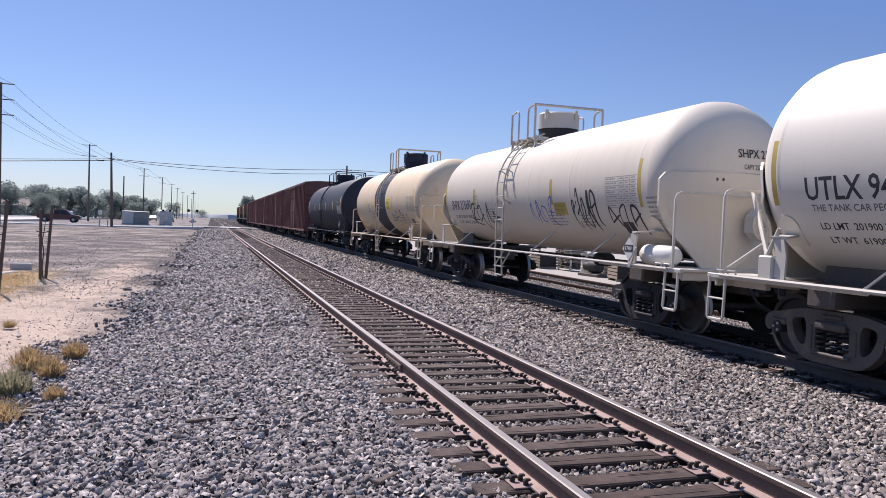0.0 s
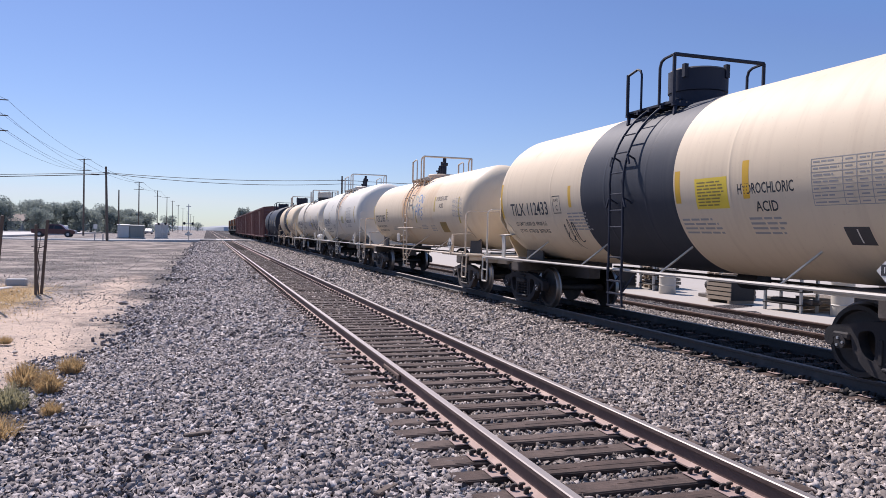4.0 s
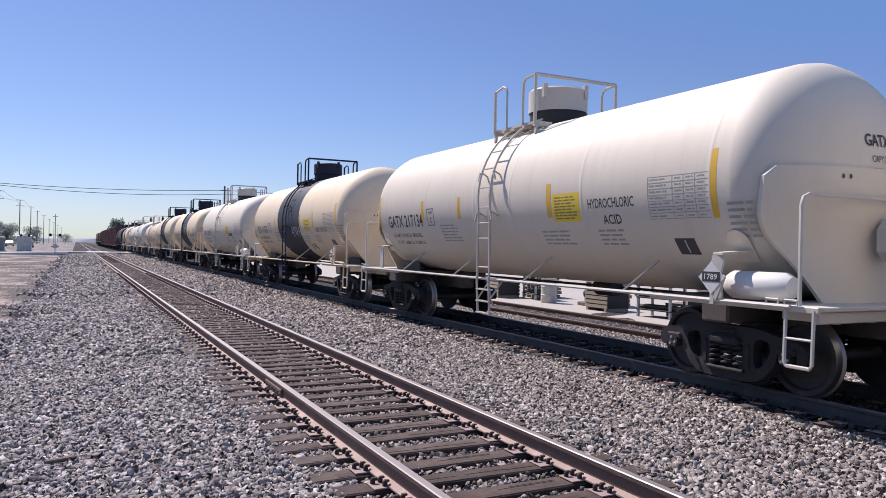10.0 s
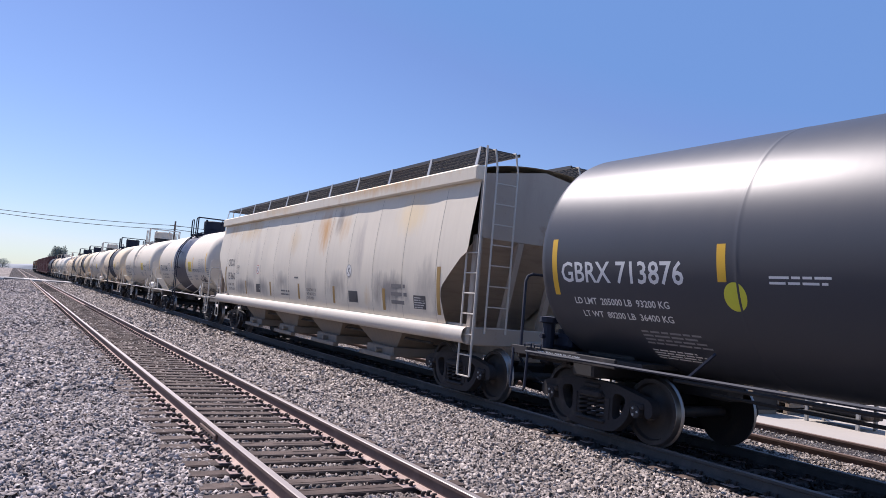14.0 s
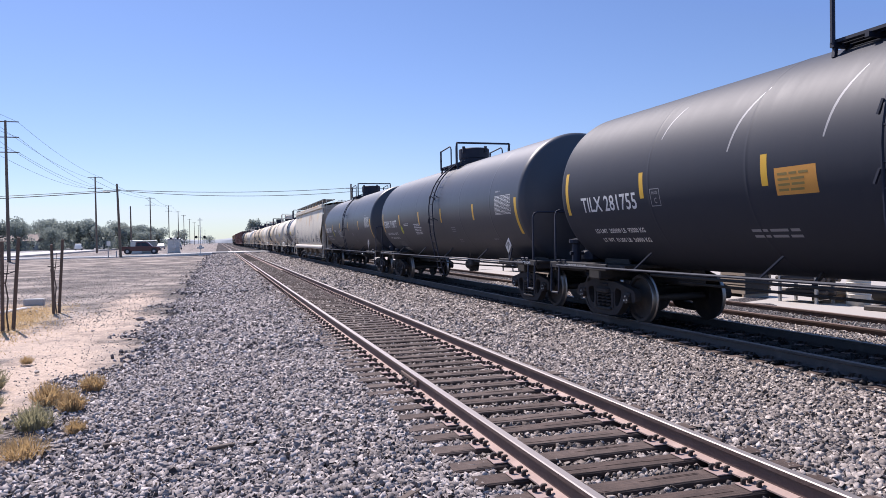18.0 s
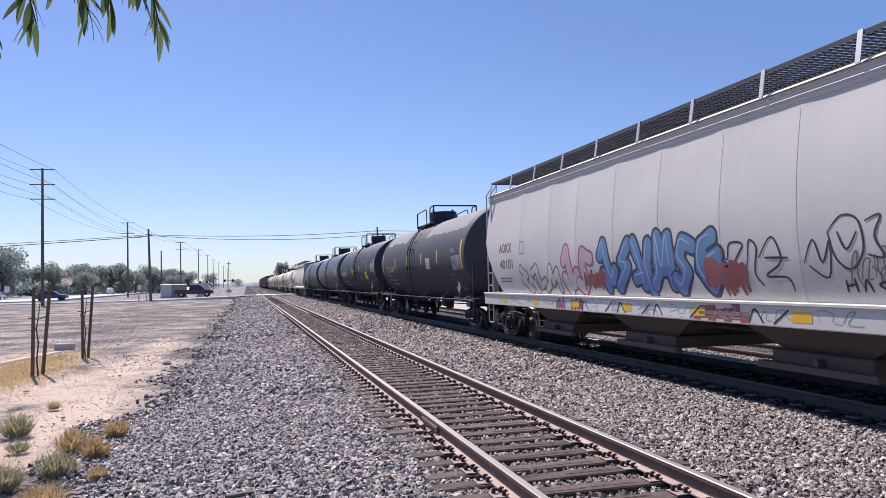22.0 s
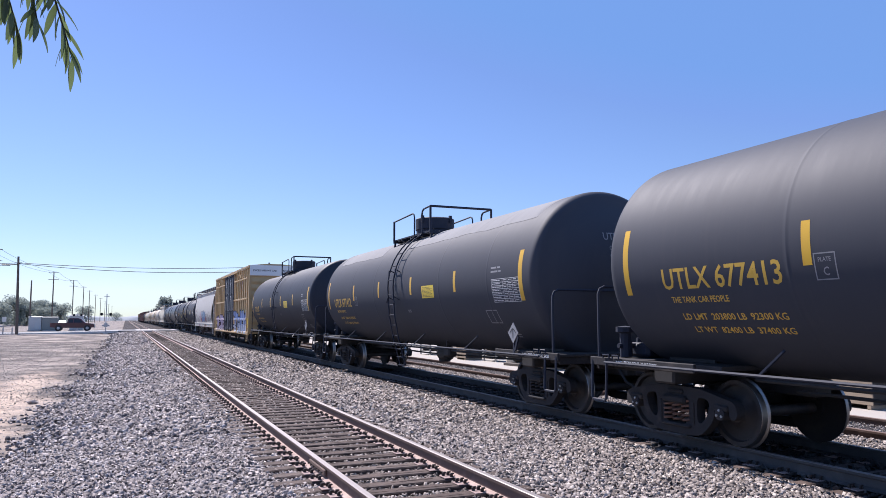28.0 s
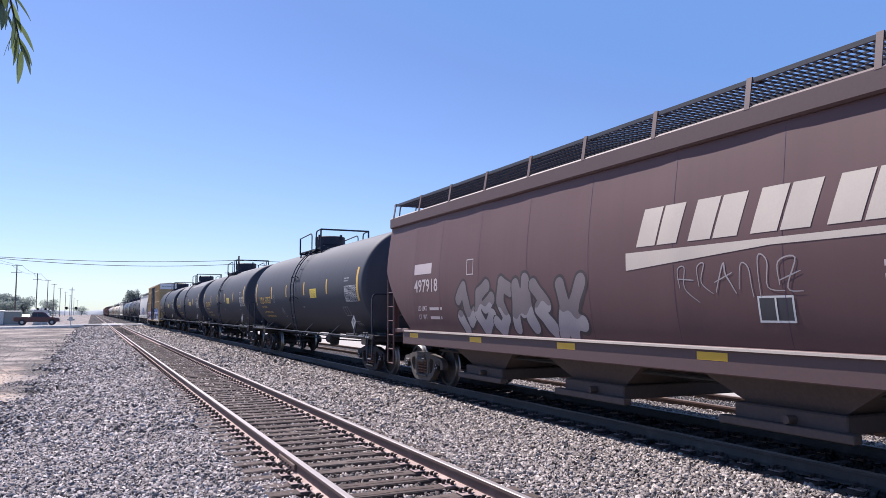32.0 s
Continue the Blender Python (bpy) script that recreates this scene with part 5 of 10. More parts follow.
def hopper_car(spec):
    car = thing("hopper_car", spec["label"], "hopper car", group="cars of the freight train")
    hf, hr, tr = spec["front"], spec["rear"], spec["trucks"]
    paint, sill = spec["paint"], spec["sill"]
    zr = 3.95
    # side sheets with a grid fine enough to curve; each end is cut on a slope
    def front_at(z):
        return hf - max(0.0, (2.8 - z) / 1.3) ** spec.get("bend_f", 1.1) * spec.get("cut_f", 0.5)
    def rear_at(z):
        if spec.get("rear_cut"):
            return -hr + float(np.interp(z, *zip(*spec["rear_cut"])))
        return -hr + max(0.0, (3.15 - z) / 1.87) ** 0.6 * spec.get("cut_r", 1.35)
    nz = 26
    zs = [1.28 + (zr - 1.28) * k / nz for k in range(nz + 1)]
    dents = random.Random(spec["seed"])
    seams = spec["seams"]

    def surface(y, z):
        near = min(abs(y - q) for q in seams)
        return hopper_w(z) + 0.008 * math.exp(-(near / 0.25) ** 2) + 0.008 * noise.noise((y * 0.9, z * 1.1, spec["seed"]))

    def on_side(y0, z0, off=0.02):
        def place(u, v):
            return (-surface(y0 - u, z0 + v) - 0.0018 - off * 0.08, y0 - u, z0 + v)
        return place
    for s in (-1, 1):
        g = Geo()
        ny = 96
        v = []
        for j, z in enumerate(zs):
            a, b = rear_at(z), front_at(z)
            for i in range(ny + 1):
                y = a + (b - a) * i / ny
                v.append((s * surface(y, z), y, z))
        n = ny + 1
        g.add(v, [(j * n + i, j * n + i + 1, (j + 1) * n + i + 1, (j + 1) * n + i) for j in range(nz) for i in range(ny)])
        part("side_sheet", g, paint, car)
        for q in seams:
            g = Geo()
            v = []
            for j, z in enumerate(zs[:-1]):
                wob = 0.008 * noise.noise((z * 0.8, q, 3.0))
                if rear_at(z) < q < front_at(z):
                    v += [(s * (surface(q, z) + 0.0018), q - 0.004 + wob, z), (s * (surface(q, z) + 0.0018), q + 0.004 + wob, z)]
            if len(v) > 4:
                g.add(v, [(2 * k, 2 * k + 1, 2 * k + 3, 2 * k + 2) for k in range(len(v) // 2 - 1)])
                part("weld_seam", g, spec["seam"], car)
        # top chord with its ridges
        g = Geo()
        x = s * hopper_w(zr)
        lip = spec.get("lip", 0.12)
        g.box(x - 0.10 * s, x + lip * s, -hr, hf, zr - 0.04, zr + 0.24, 0, 0.03)
        for k, zz in enumerate(spec.get("ridges", ())):
            g.tube([(x + (lip - 0.01) * s, -hr, zz), (x + (lip - 0.01) * s, hf, zz)], 0.032, 6)
        part("top_chord", g, spec["chord"], car)
        # side sill
        g = Geo()
        x = s * 1.50
        y0, y1 = -spec["sill_r"], spec["sill_f"]
        if spec.get("sill_round"):
            g.add([(x + s * 0.10 * math.cos(radians(a)), y, 1.15 + 0.145 * math.sin(radians(a))) for y in (y0, y1) for a in range(-90, 91, 15)],
                  [(k, k + 1, 13 + k + 1, 13 + k) for k in range(12)])
            g.box(x - s * 0.06, x, y0, y1, 1.005, 1.295, 0)
        else:
            g.box(x - s * 0.05, x + s * 0.08, y0, y1, 0.98, 1.30, 0, 0.015)
            g.box(x - s * 0.05, x + s * 0.11, y0, y1, 1.27, 1.32, 0, 0.01)
        part("side_sill", g, sill, car)
    # roof
    g = Geo()
    m = 10
    v = []
    for y in (-hr, hf):
        for k in range(m + 1):
            x = -1.5 + 3.0 * k / m
            v.append((x, y, zr + 0.19 + 0.2 * (1 - (x / 1.5) ** 2)))
    g.add(v, [(k, k + 1, m + 1 + k + 1, m + 1 + k) for k in range(m)])
    for y in [-hr + 1 + k * (hf + hr - 2) / 13 for k in range(14)]:
        g.box(-0.42, 0.42, y - 0.40, y + 0.40, zr + 0.36, zr + 0.45, 0, 0.03)
    part("roof", g, paint, car)
    # running boards of grating, with brackets
    zt = zr + spec.get("board", 0.56)
    for s in (-1, 1):
        g = Geo()
        xo, xi = s * 1.42, s * 0.62
        y0, y1 = -hr + 0.05, hf - 0.15
        for x in (xo, xi):
            g.box(x - 0.015, x + 0.015, y0, y1, zt - 0.03, zt + 0.025)
        k = y0
        while k < y1:
            g.box(min(xo, xi), max(xo, xi), k, k + 0.012, zt - 0.012, zt + 0.012)
            k += 0.10
        for q in (0.2, 0.4, 0.6, 0.8):
            x = xo + (xi - xo) * q
            g.box(x - 0.006, x + 0.006, y0, y1, zt - 0.012, zt + 0.012)
        part("running_board", g, "galv" if spec.get("galv", True) else "grating", car)
        k = 0
        n = 11
        for k in range(n):
            y = y0 + 0.1 + (y1 - y0 - 0.2) * k / (n - 1)
            g = Geo()
            g.bar((s * 1.50, y, zr + 0.20), (s * 1.43, y, zt + 0.04), 0.015, 0.08)
            g.bar((s * 1.43, y, zt + 0.03), (s * 1.22, y, zt + 0.03), 0.08, 0.015)
            part("bracket", g, spec.get("bracket", "galv"), car)
    # ends: slope sheet, posts, cross members
    ladder_top = {1: spec.get("ladder_front", 2.6), -1: 2.62 if spec.get("rear_cut") else 3.3}
    for s, h, cut in ((1, hf, spec.get("cut_f", 0.5)), (-1, hr, spec.get("cut_r", 1.35))):
        g = Geo()
        g.add([(-1.42, s * (h - 0.02), zr + 0.1), (1.42, s * (h - 0.02), zr + 0.1), (1.42, s * (h - 0.02), 2.9), (-1.42, s * (h - 0.02), 2.9),
               (1.38, s * (h - 2.6), 1.15), (-1.38, s * (h - 2.6), 1.15)], [(0, 1, 2, 3), (3, 2, 4, 5)])
        g.add([(-1.42, s * (h - 0.02), zr + 0.1), (1.42, s * (h - 0.02), zr + 0.1), (0, s * (h - 0.02), zr + 0.33)], [(0, 1, 2)])
        part("slope_sheet", g, spec.get("end_paint", paint), car)
        g = Geo()
        e = spec["sill_f"] if s > 0 else spec["sill_r"]
        g.box(-1.45, 1.45, s * (e - 0.12), s * e, 0.98, 1.30, 0, 0.02)
        for x in (-1.36, 1.36):
            g.box(x - 0.06, x + 0.06, s * (h - 0.02), s * (h - 0.16), 1.2, 2.95, 0, 0.01)
            g.box(x - 0.05, x + 0.05, s * (h - 0.10), s * (h - 1.0), 1.24, 1.34, 0, 0.01)
        for x in (-0.45, 0.45):
            g.bar((x, s * (h - 0.06), 2.9), (x, s * (h - 0.5), 1.2), 0.12, 0.1)
        g.box(-0.2, 0.2, s * (tr - 1.0), s * (e + 0.05), 0.72, 1.1, 0, 0.02)
        part("end_frame", g, spec.get("end_paint", paint), car)
        for q in (-1, 1):
            g = Geo()
            x = q * 1.50
            yy = s * (h - 0.10) if s > 0 else s * (h - 0.0)
            for w in (-0.2, 0.2):
                tall = zt if s < 0 and w < 0 and spec.get("rear_cut") else ladder_top[s]
                g.tube([(x, yy + w, 0.45), (x, yy + w, tall)] + ([(x - q * 0.12, yy + w - 0.2, ladder_top[s] + 0.25)] if ladder_top[s] > 3.5 else []), 0.02, 6)
            zz = 0.45
            while zz < min(ladder_top[s], 3.3):
                g.tube([(x, yy - 0.2, zz), (x, yy + 0.2, zz)], 0.014, 5)
                zz += 0.36
            part("ladder", g, spec["rail"], car)
            # end ladder to the roof, with a bent top
            g = Geo()
            for w in (0.75, 1.2):
                g.tube([(q * w, s * (h + 0.12), 1.2), (q * w, s * (h + 0.12), zr + 0.2), (q * w, s * (h + 0.02), zt), (q * w, s * (h - 0.2), zt + 0.02)], 0.018, 6)
            zz = 1.3
            while zz < zr + 0.2:
                g.tube([(q * 0.75, s * (h + 0.12), zz), (q * 1.2, s * (h + 0.12), zz)], 0.013, 5)
                zz += 0.37
            part("end_ladder", g, spec["rail"], car)
        add_coupler(car, s * (h - 0.12), s)
        add_truck(car, s * tr, spec.get("truck", "truck_steel"), spec.get("spring", "truck_steel"))
    # discharge bays
    n = spec["bays"]
    span = 2 * (tr - 1.5)
    for k in range(n):
        yc = -span / 2 + span * (k + 0.5) / n
        w = span / n / 2
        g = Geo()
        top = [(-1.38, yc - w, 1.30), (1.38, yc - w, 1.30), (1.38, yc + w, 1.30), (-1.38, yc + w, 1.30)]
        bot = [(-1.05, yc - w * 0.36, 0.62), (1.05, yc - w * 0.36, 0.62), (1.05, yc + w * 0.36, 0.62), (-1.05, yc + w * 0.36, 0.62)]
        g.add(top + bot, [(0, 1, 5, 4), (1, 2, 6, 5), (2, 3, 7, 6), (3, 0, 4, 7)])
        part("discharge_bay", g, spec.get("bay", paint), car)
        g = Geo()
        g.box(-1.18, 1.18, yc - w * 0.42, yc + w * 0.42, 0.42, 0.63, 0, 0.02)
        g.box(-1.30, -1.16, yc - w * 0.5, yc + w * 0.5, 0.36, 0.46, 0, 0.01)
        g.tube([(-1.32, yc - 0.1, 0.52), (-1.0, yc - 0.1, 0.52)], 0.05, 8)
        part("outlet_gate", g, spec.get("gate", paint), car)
    g = Geo()
    g.tube([(-1.05, tr - 1.0, 0.86), (-1.05, -tr + 1.0, 0.86)], 0.03, 6)
    g.tube([(-0.2, tr - 1.0, 0.72), (-0.2, -tr + 1.0, 0.72)], 0.025, 6)
    part("brake_pipe", g, "under", car)
    for make in spec.get("extra", []):
        make(car, on_side)
    return car


# ---------------------------------------------------------------- boxcars
def boxcar(spec):
    car = thing("boxcar", spec["label"], "boxcar", group="cars of the freight train")
    h, tr, paint = spec["half"], spec["trucks"], spec["paint"]
    z0, z1, w = 0.80, spec["top"], 1.52
    g = Geo()
    g.box(-w, w, -h, h, z0, z1 - 0.08)
    part("body", g, paint, car, angle=20)
    g = Geo()
    v = []
    for y in (-h - 0.02, h + 0.02):
        for x, z in ((-w - 0.09, z1 - 0.08), (-w - 0.09, z1), (-0.4, z1 + 0.12), (0.4, z1 + 0.12), (w + 0.09, z1), (w + 0.09, z1 - 0.08)):
            v.append((x, y, z))
    g.add(v, [(k, k + 1, 6 + k + 1, 6 + k) for k in range(5)] + [(0, 1, 2, 3, 4, 5), (11, 10, 9, 8, 7, 6)])
    for k in range(18):
        y = -h + 0.5 + k * (2 * h - 1) / 17
        g.bar((-w - 0.05, y, z1 + 0.02), (-0.4, y, z1 + 0.14), 0.06, 0.04)
        g.bar((w + 0.05, y, z1 + 0.02), (0.4, y, z1 + 0.14), 0.06, 0.04)
    part("roof", g, spec["roof"], car, angle=20)
    d0, d1 = spec["door"]
    posts = spec["posts"]
    for s in (-1, 1):
        for y in posts:
            g = Geo()
            g.box(s * (w - 0.01), s * (w + spec.get("post_d", 0.09)), y - 0.07, y + 0.07, z0 + 0.05, z1 - 0.08, 0, 0.02)
            part("post", g, paint, car)
        for z in spec["rows"]:
            for a, b in ((posts[0], d0), (d1, posts[-1])):
                g = Geo()
                g.box(s * (w - 0.01), s * (w + 0.06), a, b, z - 0.055, z + 0.055, 0, 0.02)
                part("side_rail", g, paint, car)
        g = Geo()
        g.box(s * (w - 0.02), s * (w + 0.08), -h, h, z0 - 0.06, z0 + 0.12, 0, 0.02)
        g.box(s * (w - 0.02), s * (w + 0.07), -h, h, z1 - 0.16, z1 - 0.06, 0, 0.02)
        for y in (-h + 0.03, h - 0.03):
            g.box(s * (w - 0.02), s * (w + 0.045), y - 0.03, y + 0.03, z0, z1 - 0.06, 0, 0.02)
        part("side_frame_rail", g, paint, car)
        # plug doors with locking bars
        nd = spec["doors"]
        for k in range(nd):
            a, b = d0 + (d1 - d0) * k / nd + 0.02, d0 + (d1 - d0) * (k + 1) / nd - 0.02
            g = Geo()
            g.box(s * w, s * (w + 0.07), a, b, z0 + 0.16, z1 - 0.18, 0, 0.02)
            ribs = []
            if spec.get("fancy"):
                for zz in (z0 + 0.22, 2.30, 3.49, z1 - 0.25):
                    ribs.append(Geo())
                    ribs[-1].box(s * (w + 0.06), s * (w + 0.12), a + 0.05, b - 0.05, zz - 0.035, zz + 0.035, 0, 0.015)
                for yy in (a + 0.08, b - 0.08):
                    ribs.append(Geo())
                    ribs[-1].box(s * (w + 0.06), s * (w + 0.11), yy - 0.05, yy + 0.05, z0 + 0.2, z1 - 0.22, 0, 0.015)
            door = part("door", g, spec["door_paint"], car)
            for rib in ribs:
                part("door_rib", rib, spec["door_paint"], door)
            for yy in (a + (b - a) * 0.3, a + (b - a) * 0.72):
                g = Geo()
                g.tube([(s * (w + 0.14), yy, z0 + 0.05), (s * (w + 0.14), yy, z1 - 0.2)], 0.026, 6)
                for zz in (z0 + 0.1, 2.30, 3.49, z1 - 0.3):
                    g.box(s * (w + 0.07), s * (w + 0.17), yy - 0.05, yy + 0.05, zz - 0.05, zz + 0.05, 0, 0.01)
                part("locking_bar", g, spec["door_paint"], door)
            if spec.get("fancy"):
                g = Geo()
                ym = (a + b) / 2
                g.box(s * (w + 0.07), s * (w + 0.13), ym - 0.22, ym + 0.22, 1.42, 2.15, 0, 0.02)
                g.box(s * (w + 0.13), s * (w + 0.17), ym - 0.05, ym + 0.13, 1.5, 1.62, 0, 0.02)
                g.bar((s * (w + 0.15), ym + 0.02, 1.6), (s * (w + 0.15), ym - 0.12, 1.15), 0.03, 0.03)
                part("latch_box", g, "black_steel", door)
                g = Geo()
                g.bar((s * (w + 0.08), ym + 0.1, 3.45), (s * (w + 0.08), ym + 0.1, 2.4), 0.02, 0.22)
                part("stiffener", g, spec["door_paint"], door)
        g = Geo()
        g.box(s * (w + 0.02), s * (w + 0.16), d0 - 2.0, d1 + 1.8, z0 - 0.02, z0 + 0.06, 0, 0.01)
        g.box(s * (w + 0.02), s * (w + 0.14), d0 - 1.8, d1 + 1.8, z1 - 0.2, z1 - 0.13, 0, 0.01)
        part("door_track", g, spec.get("track", paint), car)
    # ends with pressed ribs
    for s in (-1, 1):
        for k in range(9):
            g = Geo()
            zz = z0 + 0.35 + k * (z1 - z0 - 0.9) / 8
            g.add([(x, s * (h + d), zz + dz) for x in (-w + 0.1, w - 0.1) for d, dz in ((0.0, -0.16), (0.05, -0.08), (0.06, 0.06), (0.0, 0.17))],
                  [(q, q + 1, 4 + q + 1, 4 + q) for q in range(3)])
            part("end_rib", g, spec.get("end", paint), car)
        for q in (-1, 1):
            for k in range(6):
                zz = 0.95 + 0.42 * k
                g = Geo()
                g.tube([(q * (w + 0.07), s * (h - 0.08), zz), (q * (w + 0.15), s * (h - 0.08), zz), (q * (w + 0.15), s * (h - 0.55), zz), (q * (w + 0.07), s * (h - 0.55), zz)], 0.016, 5)
                part("grab_iron", g, spec.get("rail", paint), car)
                g = Geo()
                g.tube([(q * (w - 0.08), s * (h + 0.06), zz), (q * (w - 0.08), s * (h + 0.13), zz), (q * (w - 0.55), s * (h + 0.13), zz), (q * (w - 0.55), s * (h + 0.06), zz)], 0.016, 5)
                part("grab_iron", g, spec.get("rail", paint), car)
            g = Geo()
            g.tube([(q * (w + 0.06), s * (h - 0.08), 0.8), (q * (w + 0.08), s * (h - 0.08), 0.36), (q * (w + 0.08), s * (h - 0.55), 0.36), (q * (w + 0.06), s * (h - 0.55), 0.8)], 0.022, 6)
            part("stirrup", g, spec.get("rail", paint), car)
        add_coupler(car, s * (h + 0.55), s)
        add_truck(car, s * tr)
    g = Geo()
    g.box(-0.3, 0.3, -h - 0.6, h + 0.6, 0.66, 0.84, 0, 0.03)
    for k in range(7):
        y = -tr + 2 * tr * k / 6
        g.box(-1.4, 1.4, y - 0.08, y + 0.08, 0.68, 0.8)
    g.lathe([(-0.4, 0.0), (-0.38, 0.2), (0.38, 0.2), (0.4, 0.0)], 14, (-0.9, -1.5, 0.62), "y")
    g.tube([(-1.1, tr - 1.4, 0.6), (-1.1, -tr + 1.4, 0.6)], 0.03, 6)
    part("underframe", g, "under", car)
    if spec.get("white_end"):
        g = Geo()
        g.box(-w - 0.02, w + 0.02, -h - 0.09, -h - 0.02, z1 - 0.62, z1 + 0.02, 0, 0.01)
        P = on_tail(-h - 0.09, -1.35, z1 - 0.36, 0.006)
        write(g, "EXCESS HEIGHT CAR", 1.45, 0.11, P, 1)
        write(g, "TBOX 644094", 0.95, 0.13, on_tail(-h - 0.09, 0.4, z1 - 0.37, 0.006), 1)
        part("height_band", g, ["box_white", "ink"], car)
        g = Geo()
        g.tube([(0.0 + 0.3 * math.cos(k * math.pi / 8), -h - 0.35, 2.1 + 0.3 * math.sin(k * math.pi / 8)) for k in range(16)], 0.025, 6, closed=True)
        for k in range(3):
            a = k * math.pi / 3
            g.tube([(0.3 * math.cos(a), -h - 0.35, 2.1 + 0.3 * math.sin(a)), (-0.3 * math.cos(a), -h - 0.35, 2.1 - 0.3 * math.sin(a))], 0.014, 5)
        part("brake_wheel", g, "under", car)
        part("brake_housing", Geo().box(-0.15, 0.15, -h - 0.3, -h - 0.05, 1.85, 2.35, 0, 0.03), "under", car)
        part("brake_step", Geo().box(-0.5, 0.5, -h - 0.45, -h - 0.05, 1.2, 1.25, 0, 0.01), "under", car)
    for make in spec.get("extra", []):
        make(car, lambda y, z, off=0.008: on_flat(w, y, z, 0.001 + off * 0.25))
    return car


# ---------------------------------------------------------------- engines
def engine(seed):
    car = thing("locomotive", "orange and black diesel locomotive pulling the freight train", "locomotive", group="engines of the freight train")
    g = Geo()
    g.box(-1.5, 1.5, -11.0, 11.0, 1.25, 1.55, 0, 0.04)
    g.box(-0.9, 0.9, -4.2, 4.2, 0.45, 1.25, 0, 0.15)
    for s in (-1, 1):
        g.box(-1.4, 1.4, s * 10.9, s * 11.1, 0.5, 1.6, 0, 0.04)
    part("frame", g, "loco_black", car)
    g = Geo()
    g.box(-0.95, 0.95, -10.0, 6.6, 1.55, 4.2, 0, 0.12)
    g.box(-1.45, 1.45, -9.6, -6.2, 3.3, 4.45, 2, 0.1)
    g.box(-0.97, 0.97, -10.02, 6.62, 2.25, 2.38, 1)
    for k in range(7):
        g.box(-0.98, 0.98, -5.6 + k * 1.6, -4.4 + k * 1.6, 2.6, 3.9, 2, 0.02)
    g.box(-0.6, 0.6, -4.5, 3.0, 4.2, 4.5, 2, 0.1)
    part("hood", g, ["loco_orange", "loco_yellow", "loco_black"], car)
    g = Geo()
    g.box(-1.5, 1.5, 6.6, 9.0, 1.55, 4.55, 0, 0.12)
    g.box(-1.1, 1.1, 9.0, 10.4, 1.55, 3.2, 0, 0.12)
    g.box(-1.52, 1.52, 6.58, 9.02, 2.2, 2.45, 1)
    cab = part("cab", g, ["loco_orange", "loco_yellow"], car)
    for s in (-1, 1):
        for y in (7.1, 8.2):
            g = Geo()
            g.box(s * 1.49, s * 1.53, y - 0.4, y + 0.4, 3.3, 4.1, 0, 0.02)
            part("cab_window", g, "glass", cab)
    for x in (-0.7, 0.7):
        g = Geo()
        g.box(x - 0.5, x + 0.5, 8.99, 9.03, 3.4, 4.15, 0, 0.02)
        part("windscreen", g, "glass", cab)
    for s in (-1, 1):
        g = Geo()
        g.tube([(s * 1.48, -10.8, 2.6), (s * 1.48, 6.5, 2.6)], 0.03, 5)
        for k in range(12):
            y = -10.8 + k * 1.57
            g.tube([(s * 1.48, y, 1.5), (s * 1.48, y, 2.6)], 0.025, 5)
        part("handrail", g, "loco_black", car)
    for s in (-1, 1):
        add_truck(car, s * 7.0)
        add_truck(car, s * 5.1)
    return car


# ---------------------------------------------------------------- ground
TRACK_1, TRACK_2 = 3.03, 8.49


def sheet(name, x0, x1, y0, y1, z, mat, nx=1, ny=1, wobble=0.0, label="", category="ground"):
    g = Geo()
    v = [(x0 + (x1 - x0) * i / nx, y0 + (y1 - y0) * j / ny, z) for i in range(nx + 1) for j in range(ny + 1)]
    if wobble:
        v = [(x, y, zz + wobble * noise.fractal((x * 0.25, y * 0.25, 3.1), 1.0, 2.0, 4)) for x, y, zz in v]
    n = ny + 1
    g.add(v, [(i * n + j, (i + 1) * n + j, (i + 1) * n + j + 1, i * n + j + 1) for i in range(nx) for j in range(ny)])
    return tagged(new(name, g.mesh(name, mat)), label, category, "", "structure")


def ballast_height(x):
    """Cross-section of the stone bed from the lot to the far side."""
    pts = [(-3.2, -0.62), (-1.75, -0.455), (-1.2, -0.36), (-0.6, -0.30), (1.3, -0.215), (1.72, -0.236), (4.34, -0.236), (4.9, -0.21), (5.8, -0.30), (6.6, -0.24), (7.15, -0.215), (7.6, -0.20), (9.4, -0.20), (9.8, -0.225), (10.6, -0.30), (11.3, -0.29), (11.7, -0.28), (13.1, -0.28), (13.5, -0.26), (19, -0.28), (23, -0.5)]
    return float(np.interp(x, [p[0] for p in pts], [p[1] for p in pts]))


sheet("ground", -2500, 2500, -700, 4300, -0.46, "lot", label="dry gravelly earth reaching to the horizon")


